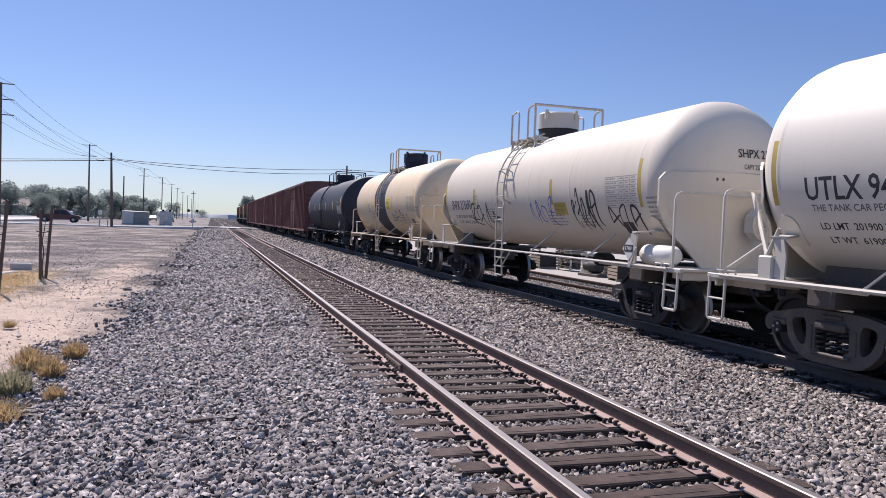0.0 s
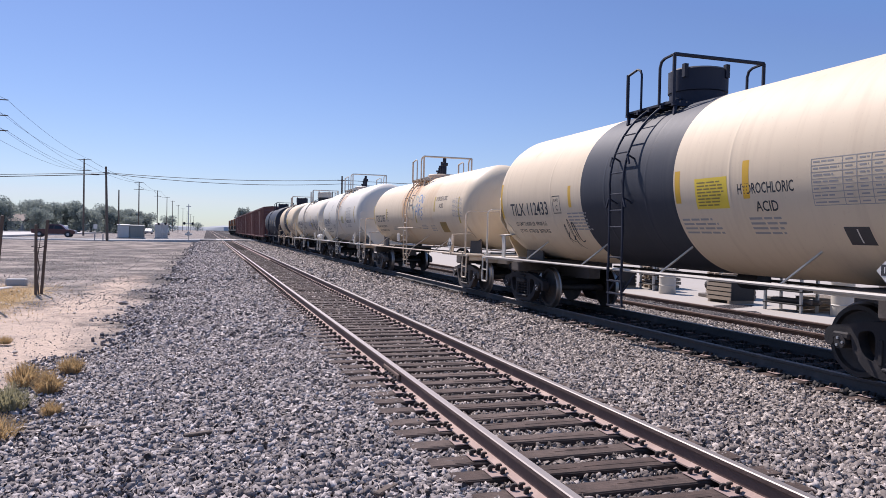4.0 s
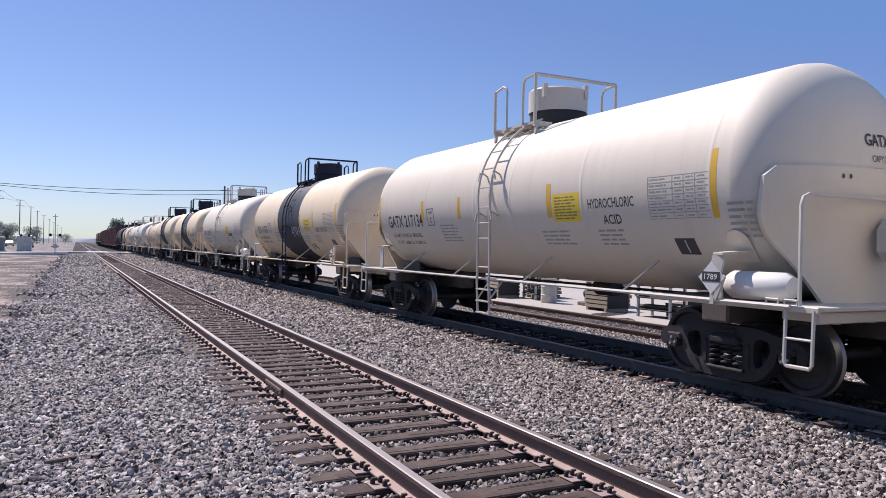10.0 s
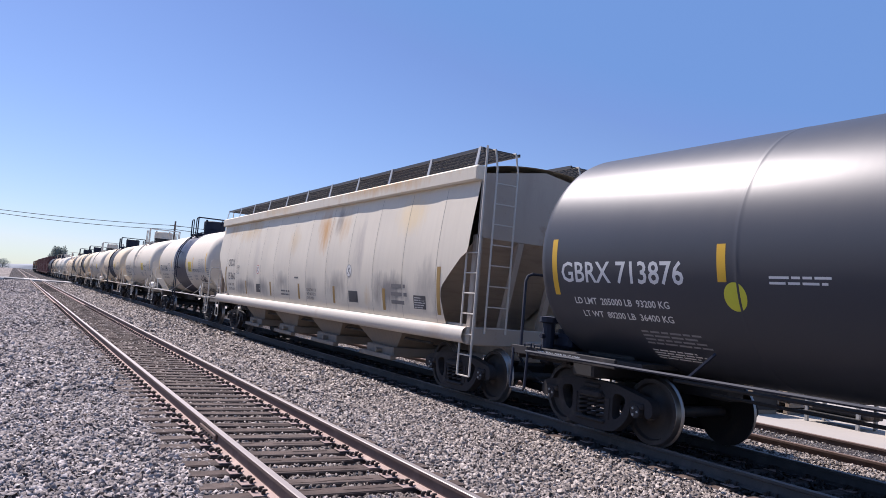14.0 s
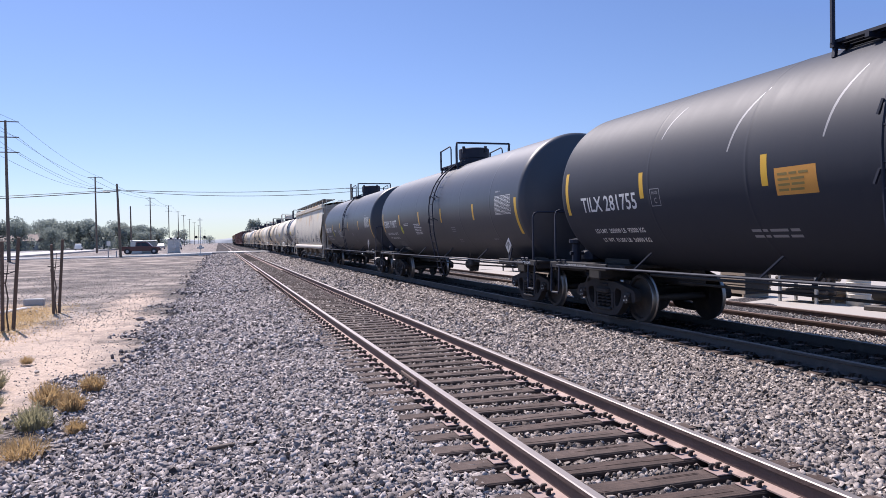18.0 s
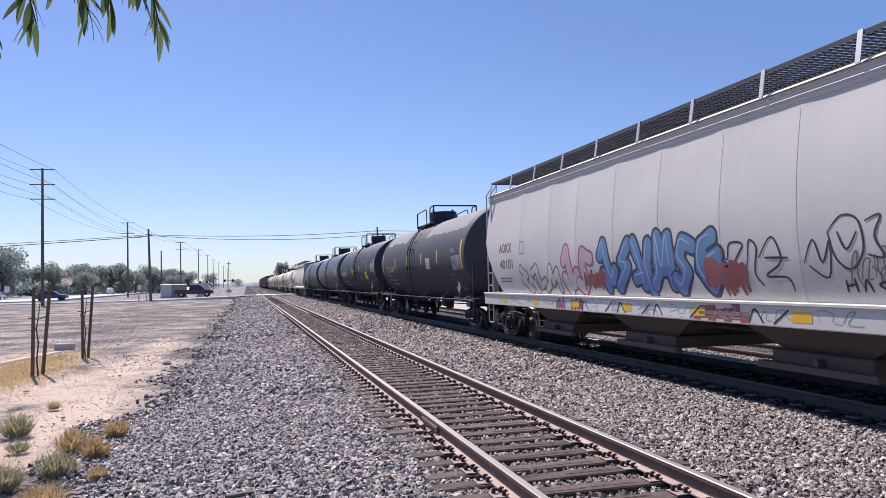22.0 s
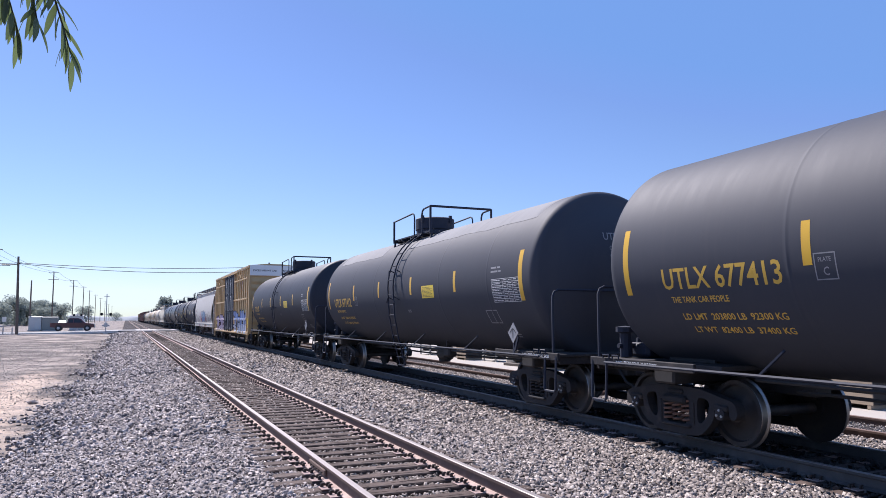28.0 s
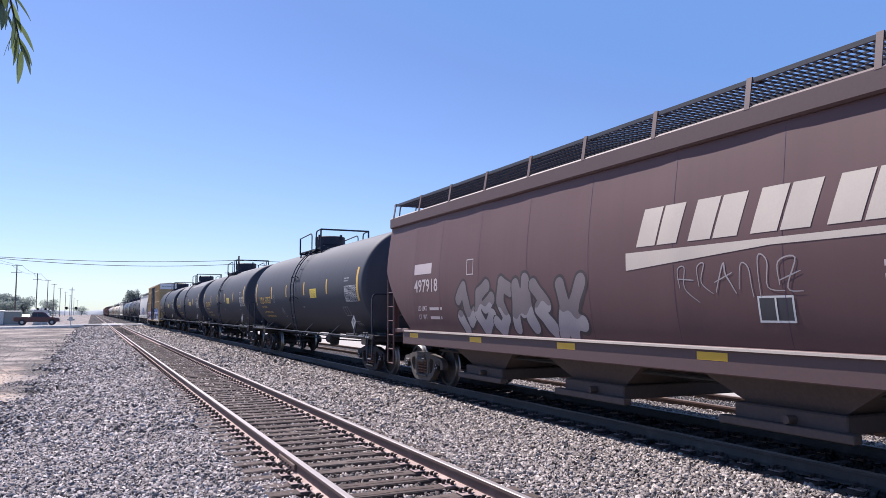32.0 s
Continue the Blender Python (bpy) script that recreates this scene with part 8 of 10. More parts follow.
grass_stuff()
g = Geo()
g.box(-0.31, 0.31, -0.16, 0.16, 0, 0.28, 0, 0.03)
tagged(new("wheel_stop", g.mesh("wheel_stop", "concrete")), "short concrete block at the edge of the lot", "concrete block").matrix_basis = pose(-6.2, 28.6, -0.47)
g = Geo()
g.box(-0.13, 0.13, -6.5, 5.2, 0, 0.10, 0, 0.03)
tagged(new("lot_kerb", g.mesh("lot_kerb", "concrete")), "light concrete kerb along the lot", "kerb").matrix_basis = pose(-7.4, 22.4, -0.47, 0, 0, -14)
for k, (x, y, l, a) in enumerate(((0.02, 7.25, 0.46, 58), (-0.98, 7.95, 0.40, 64), (1.25, 5.2, 0.3, 40))):
    g = Geo()
    g.box(-l / 2, l / 2, -0.03, 0.03, 0, 0.03, 0, 0.008)
    tagged(new("wood_scrap", g.mesh("wood_scrap", "stake")), "splintered scrap of dark wood on the stones", "wood scrap").matrix_basis = pose(x, y, ballast_height(x) + 0.02, 3, 4, 90 - a)
rs = random.Random(21)
for k in range(30):
    x, y, s = rs.uniform(-6.5, -1.9), rs.uniform(9, 30), rs.uniform(0.015, 0.04)
    if k == 0:
        x, y, s = -2.11, 21.6, 0.10
    lump = bmesh.new()
    bmesh.ops.create_icosphere(lump, subdivisions=2, radius=1.0)
    g = Geo()
    g.add([q.co * s * (1 + 0.45 * noise.noise(q.co * 1.3 + Vector((k * 3.1, 0, 0)))) * 1.0 for q in lump.verts], [tuple(q.index for q in f.verts) for f in lump.faces])
    g.v = [(p[0] * 1.3, p[1], p[2] * 0.6) for p in g.v]
    lump.free()
    tagged(new("rock", g.mesh("rock", "lot_stone" if k else "stone_brown", smooth=False)), "dark clod on the dirt" if k == 0 else "small stone lying on the dirt", "rock", "rocks on the dirt").matrix_basis = pose(x, y, -0.38, 0, 0, rs.uniform(0, 90))


# ---------------------------------------------------------------- the train
def paint_lines(car, name, mat, draw, label=""):
    g = Geo()
    draw(g)
    part(name, g, mat, car, label)


M["old_strip"] = plain("browned_yellow_tape", (0.36, 0.22, 0.06), 0.6, 0, 0.2, 10.0)
M["panel_pale"] = plain("faded_cream_panel", (0.62, 0.55, 0.33), 0.5, 0, 0.1, 10)


def white_spec(**k):
    full = k.get("half", 6.3)
    half = full - 0.2
    d = dict(kind="white", r=1.50, half=full, zc=2.605, trucks=5.23, head=(0.85, 0), paint="white", rail="white_steel", grab="white_steel", end="white_steel", ink="ink", tape="reflector",
             plat=(-0.55, 0.9), gap=(0.44, -0.13), rail_h=0.70, dome_y=0.05, ladder=0.05, dome="white_steel", truck="truck_steel", seed=1, mark_y=half - 0.95,
             strips=[(half - 0.42, 2.08, 2.92, 0.10), (3.1, 2.26, 2.70, 0.13), (1.35, 2.26, 2.70, 0.12), (-1.85, 2.20, 2.75, 0.13), (-half + 0.75, 2.1, 2.95, 0.13)],
             panel=(-1.95, 2.12, 0.72, 0.46, "yellow_panel"), table=(-4.2, 2.11, 1.1, 0.57), cargo=("HYDROCHLORIC|ACID", -2.88, 2.3, 1.03),
             notes=[(2.3, 1.8, 0.85, 0.42, 6), (-1.5, 1.75, 0.9, 0.3, 4), (-3.0, 1.75, 0.7, 0.3, 4), (-half + 0.55, 1.85, 0.45, 0.5, 6)], stencil=(-half + 1.58, 1.64))
    d.update(k)
    d["half"] = full + 0.18
    if d.get("band", 0) > 0.9 and d["seed"] > 32:
        d["band"], d["bandpos"] = 1.52, 0.10
        if "strips" not in k:
            d["strips"] = [(half - 0.42, 2.08, 2.92, 0.10), (2.1, 2.26, 2.70, 0.12), (-1.52, 2.22, 2.72, 0.13), (-3.05, 2.24, 2.76, 0.13), (-half + 0.65, 2.1, 2.95, 0.13)]
    return d


def black_spec(**k):
    half = k.get("half", 7.75)
    d = dict(kind="black", r=1.63, half=half, zc=2.585, trucks=6.85, head=(0.40, 0.18), paint="black", rail="black_steel", grab="black_steel", end="truck_steel", ink="yellow_ink", tape="reflector",
             plat=(-0.97, 2.0), gap=(0.25, -0.34), dome_y=0.95, ladder=-0.08, rail_h=0.58, dome="black_steel", dome_r=0.56, dome_h=0.52, truck="truck_steel", seed=2, mark_y=half - 1.3, mark_w=2.05,
             strips=[(half - 0.52, 2.08, 3.05, 0.12), (half - 3.72, 2.32, 2.82, 0.12), (1.42, 2.35, 2.82, 0.11), (-1.27, 2.36, 2.82, 0.12), (-4.1, 2.34, 2.82, 0.12), (-half + 0.57, 2.08, 3.05, 0.15)],
             panel=(-2.06, 2.25, 0.79, 0.31, "yellow_panel"), table=(-half + 1.78, 2.07, 1.14, 0.47), stencil=(-half + 2.32, 1.64),
             notes=[(-half + 1.8, 2.66, 0.5, 0.16, 2), (-0.8, 1.9, 0.25, 0.1, 2), (-half + 1.9, 1.35, 0.5, 0.22, 3)], seams=[-5.75, -3.15, 1.9, 4.3])
    d.update(k)
    d["half"] = half + 0.36
    return d


def graffiti(y, z, w, h, n, width, mat, seed):
    def make(car, S):
        paint_lines(car, "graffiti", mat, lambda g: scrawl(g, w, h, n, width, S(y, z, 0.011), 0, seed), "sprayed scribble")
    return make


GLYPHS = [[[(0.15, 0.95), (0.6, 0.62), (0.3, 0.5), (0.85, 0.05)]],
          [[(0.1, 0.2), (0.35, 0.05), (0.6, 0.3), (0.35, 0.6), (0.5, 0.95), (0.9, 0.8)]],
          [[(0.1, 0.0), (0.3, 0.55), (0.15, 0.95)], [(0.5, 0.05), (0.6, 0.5), (0.9, 0.98)], [(0.35, 0.3), (0.9, 0.25)]],
          [[(0.9, 0.35), (0.55, 0.05), (0.15, 0.35), (0.3, 0.8), (0.7, 0.95)], [(0.55, 0.5), (0.9, 0.65)]],
          [[(0.1, 0.75), (0.35, 0.98), (0.5, 0.55), (0.7, 0.2), (0.95, 0.4)], [(0.15, 0.3), (0.4, 0.02)]],
          [[(0.1, 0.1), (0.2, 0.9), (0.45, 0.4), (0.65, 0.95), (0.75, 0.3), (0.95, 0.1)]]]


def contour(geo, U, V, F, place, low):
    """Fills the part of a grid where F is negative, with a smooth edge."""
    n, m = F.shape
    for i, j in zip(*np.nonzero((F[:-1, :-1] < 0) | (F[1:, :-1] < 0) | (F[1:, 1:] < 0) | (F[:-1, 1:] < 0))):
        ring = [(U[a, b], V[a, b], F[a, b]) for a, b in ((i, j), (i + 1, j), (i + 1, j + 1), (i, j + 1))]
        out = []
        for p, q in zip(ring, ring[1:] + ring[:1]):
            if p[2] < 0:
                out.append(p[:2])
            if (p[2] < 0) != (q[2] < 0):
                t = p[2] / (p[2] - q[2])
                out.append((p[0] + (q[0] - p[0]) * t, p[1] + (q[1] - p[1]) * t))
        if len(out) > 2 and min(p[1] for p in out) > low:
            geo.add([place(*p) for p in out], [tuple(range(len(out)))])


def bubble_piece(y, z, w, h, n, fill, edge, seed, shade=None, surf=None, shine=None, cell=0.034, fatness=0.15):
    """Fat sprayed shapes that overlap, two-toned, with a dark rim and drop shade; they spell nothing."""
    def make(car, S):
        rnd = random.Random(seed)
        S_ = surf or S
        nu, nv = int((w + 0.4) / cell), int((h + 0.3) / cell)
        U, V = np.meshgrid((np.arange(nu) + 0.5) * cell - 0.2, (np.arange(nv) + 0.5) * cell - 0.15, indexing="ij")
        deep = np.full(U.shape, 9.0)
        layers, glints = [], []
        line_w = 0.03 if h > 0.8 else 0.025
        fat = min(w / n * fatness, h * 0.13)
        wob = 0.015 * np.sin(U * 9 + seed) * np.cos(V * 11)
        order = list(range(len(GLYPHS)))
        for k in range(n):
            near = np.full(U.shape, 9.0)
            ww = w / n * 1.06
            sh, hh, flip = rnd.uniform(-0.05, 0.05) * ww + w * k / n, h * rnd.uniform(0.85, 1.0), rnd.random() < 0.5
            if k % len(order) == 0:
                rnd.shuffle(order)
            for line in GLYPHS[order[k % len(order)]]:
                pts = [(sh + ww * (1 - p[0] if flip else p[0]) + rnd.uniform(-0.04, 0.04) * ww, p[1] * hh + rnd.uniform(-0.03, 0.03) * h) for p in line]
                glints.append(pts)
                for (ax, ay), (bx, by) in zip(pts, pts[1:]):
                    dx, dy = bx - ax, by - ay
                    for field, ox, oy in ((near, 0, 0), (deep, 0.05, -0.05)):
                        t = np.clip(((U - ox - ax) * dx + (V - oy - ay) * dy) / (dx * dx + dy * dy + 1e-9), 0, 1)
                        np.minimum(field, np.hypot(U - ox - ax - t * dx, V - oy - ay - t * dy), out=field)
            layers.append(near - fat - wob)
        body = np.full(U.shape, 9.0)
        for f in layers:
            body = np.minimum(np.maximum(body, line_w - f), f)
        rim = np.minimum(np.minimum.reduce(layers) - line_w - 0.02, deep - fat)
        tone = np.maximum(body, V - h * (0.42 + 0.12 * np.sin(U * 3.1 + seed)) + 0.04 * np.sin(U * 17))
        for name, field, mat, off in (("graffiti", body, fill, 0.008), ("graffiti_shading", tone, shade, 0.011), ("graffiti_outline", rim, edge, 0.005)):
            if mat:
                g = Geo()
                contour(g, U, V, field, S_(y, z, off), 0.78 - z)
                part(name, g, mat, car, "fat rounded sprayed shapes" if name == "graffiti" else "", fix=False)
        if shine:
            for k, pts in enumerate(glints):
                g = Geo()
                stroke(g, [(p[0] - fat * 0.45, p[1] + fat * 0.35) for p in pts], 0.03, S_(y, z, 0.014), 0, 9)
                part("graffiti_highlight", g, shine, car)
    return make


M["grating"] = plain("dull_steel_grating", (0.075, 0.075, 0.08), 0.5, 0.5, 0.15, 8.0)
for nm, c in (("spray_lilac", (0.62, 0.50, 0.62)), ("spray_silver", (0.40, 0.35, 0.34)), ("spray_smoke", (0.22, 0.175, 0.17)), ("spray_soot", (0.05, 0.035, 0.035)), ("spray_blue", (0.11, 0.19, 0.40)), ("spray_sky", (0.34, 0.42, 0.66)), ("spray_green", (0.42, 0.55, 0.16)), ("spray_plum", (0.07, 0.035, 0.07)),
              ("spray_rose", (0.30, 0.10, 0.15)), ("spray_blush", (0.55, 0.38, 0.42)), ("spray_teal", (0.12, 0.24, 0.36)), ("spray_lake", (0.11, 0.23, 0.38)), ("spray_navy", (0.035, 0.04, 0.075)), ("spray_red", (0.30, 0.09, 0.08)), ("spray_grey", (0.55, 0.50, 0.50)), ("spray_violet", (0.20, 0.16, 0.38)), ("spray_pink", (0.66, 0.56, 0.62)), ("spray_white", (0.60, 0.62, 0.70))):
    M[nm] = plain(nm, c, 0.6, 0, 0.22, 5.0)

TRAIN = []


def put(car, c):
    TRAIN.append((car, c))
    return car


# engines and boxcars at the head
for k in range(3):
    put(engine(k), 211.0 - 22.9 * k)
OLD_POSTS = [-8.4 + 0.93 * k for k in range(19) if abs(-8.4 + 0.93 * k) > 1.7]
for k in range(5):
    c = boxcar(dict(label="oxide-red ribbed boxcar, dusty and streaked" if k < 4 else "oxide-red ribbed boxcar with blue and white spray paint", half=8.9, trucks=6.6, paint="box_brown", roof="box_brown", top=4.62, door=(-1.55, 1.55), doors=2,
                    posts=OLD_POSTS, rows=(), door_paint="box_brown", extra=[bubble_piece(-1.8, 1.0, 5.5, 1.8, 5, "spray_teal", "white_ink", 60 + k, None, None, None, 0.06)] if k == 4 else [graffiti(5.5, 1.0, 4, 0.8, 6, 0.06, "grey_ink", 70 + k)]))
    put(c, 67.0 + 19.15 * (4 - k))

put(tank_car(black_spec(label="black tank car with plain grimy sides", seed=31, half=7.4, trucks=6.3, mark="", lt1="", panel=None, paint="black")), 48.0)
put(tank_car(white_spec(label="rust-stained cream tank car with a dark band", seed=32, half=6.15, paint="tan", band=1.05, bandpos=0.35, band_paint="band", rail="cream_steel", grab="cream_steel", end="cream_steel", dome="black_steel", mark="",
                        panel=(-0.9, 2.2, 0.7, 0.5, "yellow_panel"), cargo=None, extra=[graffiti(-1.6, 1.6, 2.6, 0.7, 5, 0.05, "ink_soft", 4)])), 31.3)
put(tank_car(white_spec(label="white tank car with black spray scrawls and a white dome", seed=33, r=1.40, mark="SHPX 213690", reservoir=True, capy=("CAPY 22700 GAL", "CAPY 85900 L"), mark_w=1.7, plat=(0.15, 1.6), gap=(1.14, 0.57), dome_y=0.75, ladder=0.75, tape="old_reflector", panel=(-1.9, 1.98, 0.6, 0.28, "old_reflector"), cargo=None, paint="white",
                        extra=[graffiti(3.6, 1.62, 2.2, 0.75, 4, 0.055, "ink", 5), graffiti(-0.6, 1.72, 1.3, 0.7, 4, 0.035, "blue_ink", 6), graffiti(-2.7, 1.66, 1.1, 0.95, 5, 0.055, "ink", 7), graffiti(-4.2, 1.66, 1.1, 0.6, 3, 0.05, "ink", 8)])), 16.7)


def utlx_braces(car, S):
    """Slanting pipe braces at the leading corner, with a clamp."""
    for q in (-1, 1):
        g = Geo()
        g.tube([(q * 0.95, 6.42, 2.30), (q * 1.50, 5.45, 1.42)], 0.032, 8)
        g.tube([(q * 1.50, 5.45, 1.42), (q * 1.50, 5.25, 1.78)], 0.028, 8)
        g.tube([(q * 1.50, 6.35, 1.12), (q * 1.15, 5.95, 1.55)], 0.026, 8)
        g.box(q * 1.45, q * 1.56, 5.30, 5.56, 1.10, 1.42, 0, 0.02)
        part("end_brace", g, "white_steel", car)


put(tank_car(white_spec(label="white tank car rust-stained under its top platform", seed=34, paint="rust_white", half=6.05, r=1.50, plat=(-1.35, 1.05), gap=(-0.1, -0.75), ladder=-0.5, dome_y=-0.1, trucks=4.75, mark="UTLX 94602", mark_w=1.75, tape="old_reflector", motto="THE TANK CAR PEOPLE", lt1="LD LMT  201900 LB  91400 KG", lt2="LT WT  61900 LB  27900 KG",
                        panel=(-0.95, 2.12, 0.7, 0.4, "panel_pale"), cargo=("HYDROCHLORIC ACID", -2.4, 2.14, 1.4), table=(-2.55, 2.38, 1.2, 0.55), top="open", dome="white_steel", truck="truck_tan",
                        strips=[(5.4, 2.08, 2.92, 0.12), (3.1, 2.26, 2.8, 0.13), (-2.3, 2.26, 2.75, 0.13), (-4.7, 2.1, 2.95, 0.13)], stencil=None,
                        notes=[(2.6, 2.9, 0.5, 0.36, 5), (-1.8, 1.9, 0.5, 0.25, 4), (-2.5, 1.9, 1.0, 0.2, 2)],
                        extra=[utlx_braces, graffiti(2.2, 1.75, 0.95, 0.4, 4, 0.03, "ink_soft", 9)])), 2.58)
def sprayed_tag(y, z, w, h, words, width, mat):
    """Thin hand-drawn strokes, each a list of points in the unit square."""
    def make(car, S):
        for n, pts in enumerate(words):
            g = Geo()
            stroke(g, [(u * w, v * h) for u, v in pts], width, S(y, z, 0.011 + 0.01 * n))
            part("graffiti", g, mat, car, "sprayed stroke")
    return make


M["spray_azure"] = plain("thin_blue_spray_paint", (0.17, 0.30, 0.52), 0.65, 0, 0.3, 9.0)
M["spray_mist"] = plain("faint_teal_spray_paint", (0.45, 0.52, 0.47), 0.65, 0, 0.3, 9.0)
TAG_HIGH = [[(0.62, 0.72), (0.50, 0.84), (0.56, 0.98), (0.70, 0.96), (0.74, 0.80), (0.62, 0.72)], [(0.78, 0.62), (0.80, 0.92), (0.92, 0.66), (0.97, 0.95)],
            [(0.30, 0.18), (0.44, 0.66), (0.54, 0.16)], [(0.34, 0.36), (0.52, 0.38)], [(0.62, 0.10), (0.64, 0.58), (0.76, 0.50), (0.66, 0.34), (0.84, 0.02)],
            [(0.98, 0.50), (0.84, 0.40), (0.97, 0.26), (0.84, 0.18)]]
TAG_OPEN = [[(0.0, 0.80), (0.10, 0.62), (0.16, 0.92), (0.36, 0.88), (0.22, 0.55), (0.30, 0.20), (0.42, 0.62)], [(0.42, 0.62), (0.46, 0.95), (0.56, 0.80), (0.50, 0.35), (0.60, 0.12)],
            [(0.58, 0.62), (0.78, 0.98), (0.88, 0.55), (0.66, 0.30), (0.94, 0.26), (1.0, 0.02)], [(0.66, 0.62), (0.98, 0.60)]]
TAG_ROUND = [[(0.0, 0.40), (0.14, 0.72), (0.24, 0.40), (0.36, 0.70), (0.30, 0.20), (0.06, 0.36)], [(0.34, 0.80), (0.52, 1.0), (0.72, 0.92), (0.76, 0.55), (0.60, 0.30), (0.42, 0.44), (0.34, 0.80)],
             [(0.46, 0.80), (0.56, 0.56), (0.70, 0.78)], [(0.80, 0.90), (0.98, 0.96), (0.90, 0.70), (0.99, 0.44), (0.80, 0.48)], [(0.50, 0.16), (0.50, 0.0)], [(0.50, 0.08), (0.60, 0.10)], [(0.60, 0.18), (0.62, 0.0)], [(0.70, 0.0), (0.74, 0.16), (0.80, 0.0)], [(0.98, 0.14), (0.88, 0.10), (0.97, 0.02)]]
TAG_LOW = [[(0.0, 0.50), (0.34, 0.56)], [(0.18, 0.52), (0.14, 0.10)], [(0.30, 0.80), (0.20, 0.98), (0.46, 0.90)]]


def tcix_fittings(car, S):
    """Long grab rail across the ladder, and a small white card holder low on the tank."""
    g = Geo()
    g.tube([(-1.40, 1.25, 1.86), (-1.42, 0.3, 1.86), (-1.40, -1.05, 1.86)], 0.018, 6)
    for y in (1.2, -1.0):
        g.tube([(-1.40, y, 1.86), (-1.10, y, 1.86)], 0.014, 5)
    part("grab_rail", g, "cream_steel", car)
    g = Geo()
    g.box(-1.30, -1.27, 1.35, 1.75, 1.34, 1.64, 0, 0.01)
    g.bar((-1.28, 1.55, 1.5), (-1.0, 1.55, 1.62), 0.05, 0.03)
    holder = part("card_holder", g, "white_steel", car)
    g = Geo()
    bars(g, 0.3, 0.2, 4, on_flat(1.30, 1.70, 1.39, 0.004), 0, random.Random(3))
    part("card_writing", g, "ink_faint", holder)


put(tank_car(white_spec(label="cream tank car with rust streaks and blue scrawls", seed=35, half=6.65, trucks=5.8, paint="rust_cream", r=1.28, zc=2.5, plat=(-0.6, 0.9), gap=(0.3, -0.26), ladder=0.1, mark="TCIX 21085", shield=None, capy=("CAPY 20895 GAL", "CAPY 79096 L"), mark_y=5.8, mark_w=1.75, tape="old_reflector", lt1="LD LMT  216050 LB  97980 KG", lt2="LT WT  67400 LB  30570 KG NEW 2-80",
                        rail="cream_steel", grab="cream_steel", end="cream_steel", top="open", dome="cream_steel", truck="truck_tan", cargo=("HYDROCHLORIC|ACID", -3.27, 2.74, 1.17), strips=[(6.1, 2.03, 2.86, 0.10), (3.75, 2.2, 2.66, 0.12), (-0.78, 2.05, 2.5, 0.12), (-3.12, 2.4, 2.9, 0.12), (-5.6, 2.0, 2.8, 0.12)], notes=[(3.05, 1.79, 0.84, 0.17, 3), (-1.27, 1.82, 0.75, 0.20, 3), (-2.38, 1.76, 0.62, 0.25, 3)], stencil=None,
                        panel=(-3.52, 1.72, 0.68, 0.38, "old_strip"), table=(-5.0, 2.2, 0.9, 0.55),
                        extra=[tcix_fittings, sprayed_tag(-0.3, 2.12, 1.4, 0.95, TAG_LOW, 0.075, "spray_mist"), sprayed_tag(-0.35, 2.12, 1.4, 0.95, TAG_HIGH, 0.05, "spray_azure")])), -12.0)
put(tank_car(white_spec(label="cream tank car with a charcoal band and black dome", seed=36, paint="cream", mark="TILX 112433", mark_w=2.0, lt1="LD LMT 218300 LB  99000 KG", lt2="LT WT  67700 LB  30700 KG", band=0.98, bandpos=0.15, band_paint="band", rail="black_steel",
                        grab="white_steel", dome="black_steel", extra=[graffiti(2.7, 1.45, 0.6, 0.7, 3, 0.035, "ink", 11)])), -27.25)
put(tank_car(white_spec(label="cream tank car with a charcoal band, tail stained brown", seed=37, paint="stained_cream", shield="shield_tan", mark="TILX 111585", capy=("CAPY 22580 US GAL", "CAPY 85 472 L"), mark_w=1.9, lt1="LD LMT 218200 LB  98950 KG", band=0.98, bandpos=0.15, band_paint="band", rail="black_steel", grab="cream_steel", end="cream_steel",
                        dome="black_steel", cargo=("HYDROCHLORIC ACID", -3.25, 2.1, 1.2), extra=[graffiti(-0.25, 2.15, 0.5, 0.85, 3, 0.018, "white_ink", 12)])), -41.9)
put(tank_car(white_spec(label="pale cream tank car with white ladder and dome", seed=38, paint="white", mark="GATX 215299", reservoir=True, capy=("CAPY 22840 US GAL", "CAPY 86450 L"), cargo=None, extra=[lambda car, S: paint_lines(car, "dark_label", "panel_dark", lambda g: patch(g, 0, 0, 1.0, 0.15, S(-2.4, 2.05), 0, 2, 1))])), -56.5)
put(tank_car(white_spec(label="cream tank car with a blue-grey band and scrawls", seed=39, paint="cream", mark="TILX 111576", mark_w=1.72, band=0.98, bandpos=0.15, band_paint="band", rail="black_steel", grab="cream_steel", end="cream_steel", dome="black_steel",
                        cargo=("HYDROCHLORIC ACID", -3.25, 2.1, 1.2), extra=[graffiti(-0.3, 1.95, 2.0, 0.4, 7, 0.03, "white_ink", 13), graffiti(-1.75, 1.5, 0.9, 0.35, 4, 0.04, "ink", 14)])), -71.2)
put(tank_car(white_spec(label="white tank car with a white dome and yellow panel", seed=40, paint="white", mark="GATX 217134", reservoir=True, capy=("CAPY 22980 US GAL", "CAPY 86 990 L"), rail_h=0.78, dome_r=0.55, dome_h=0.68)), -86.0)
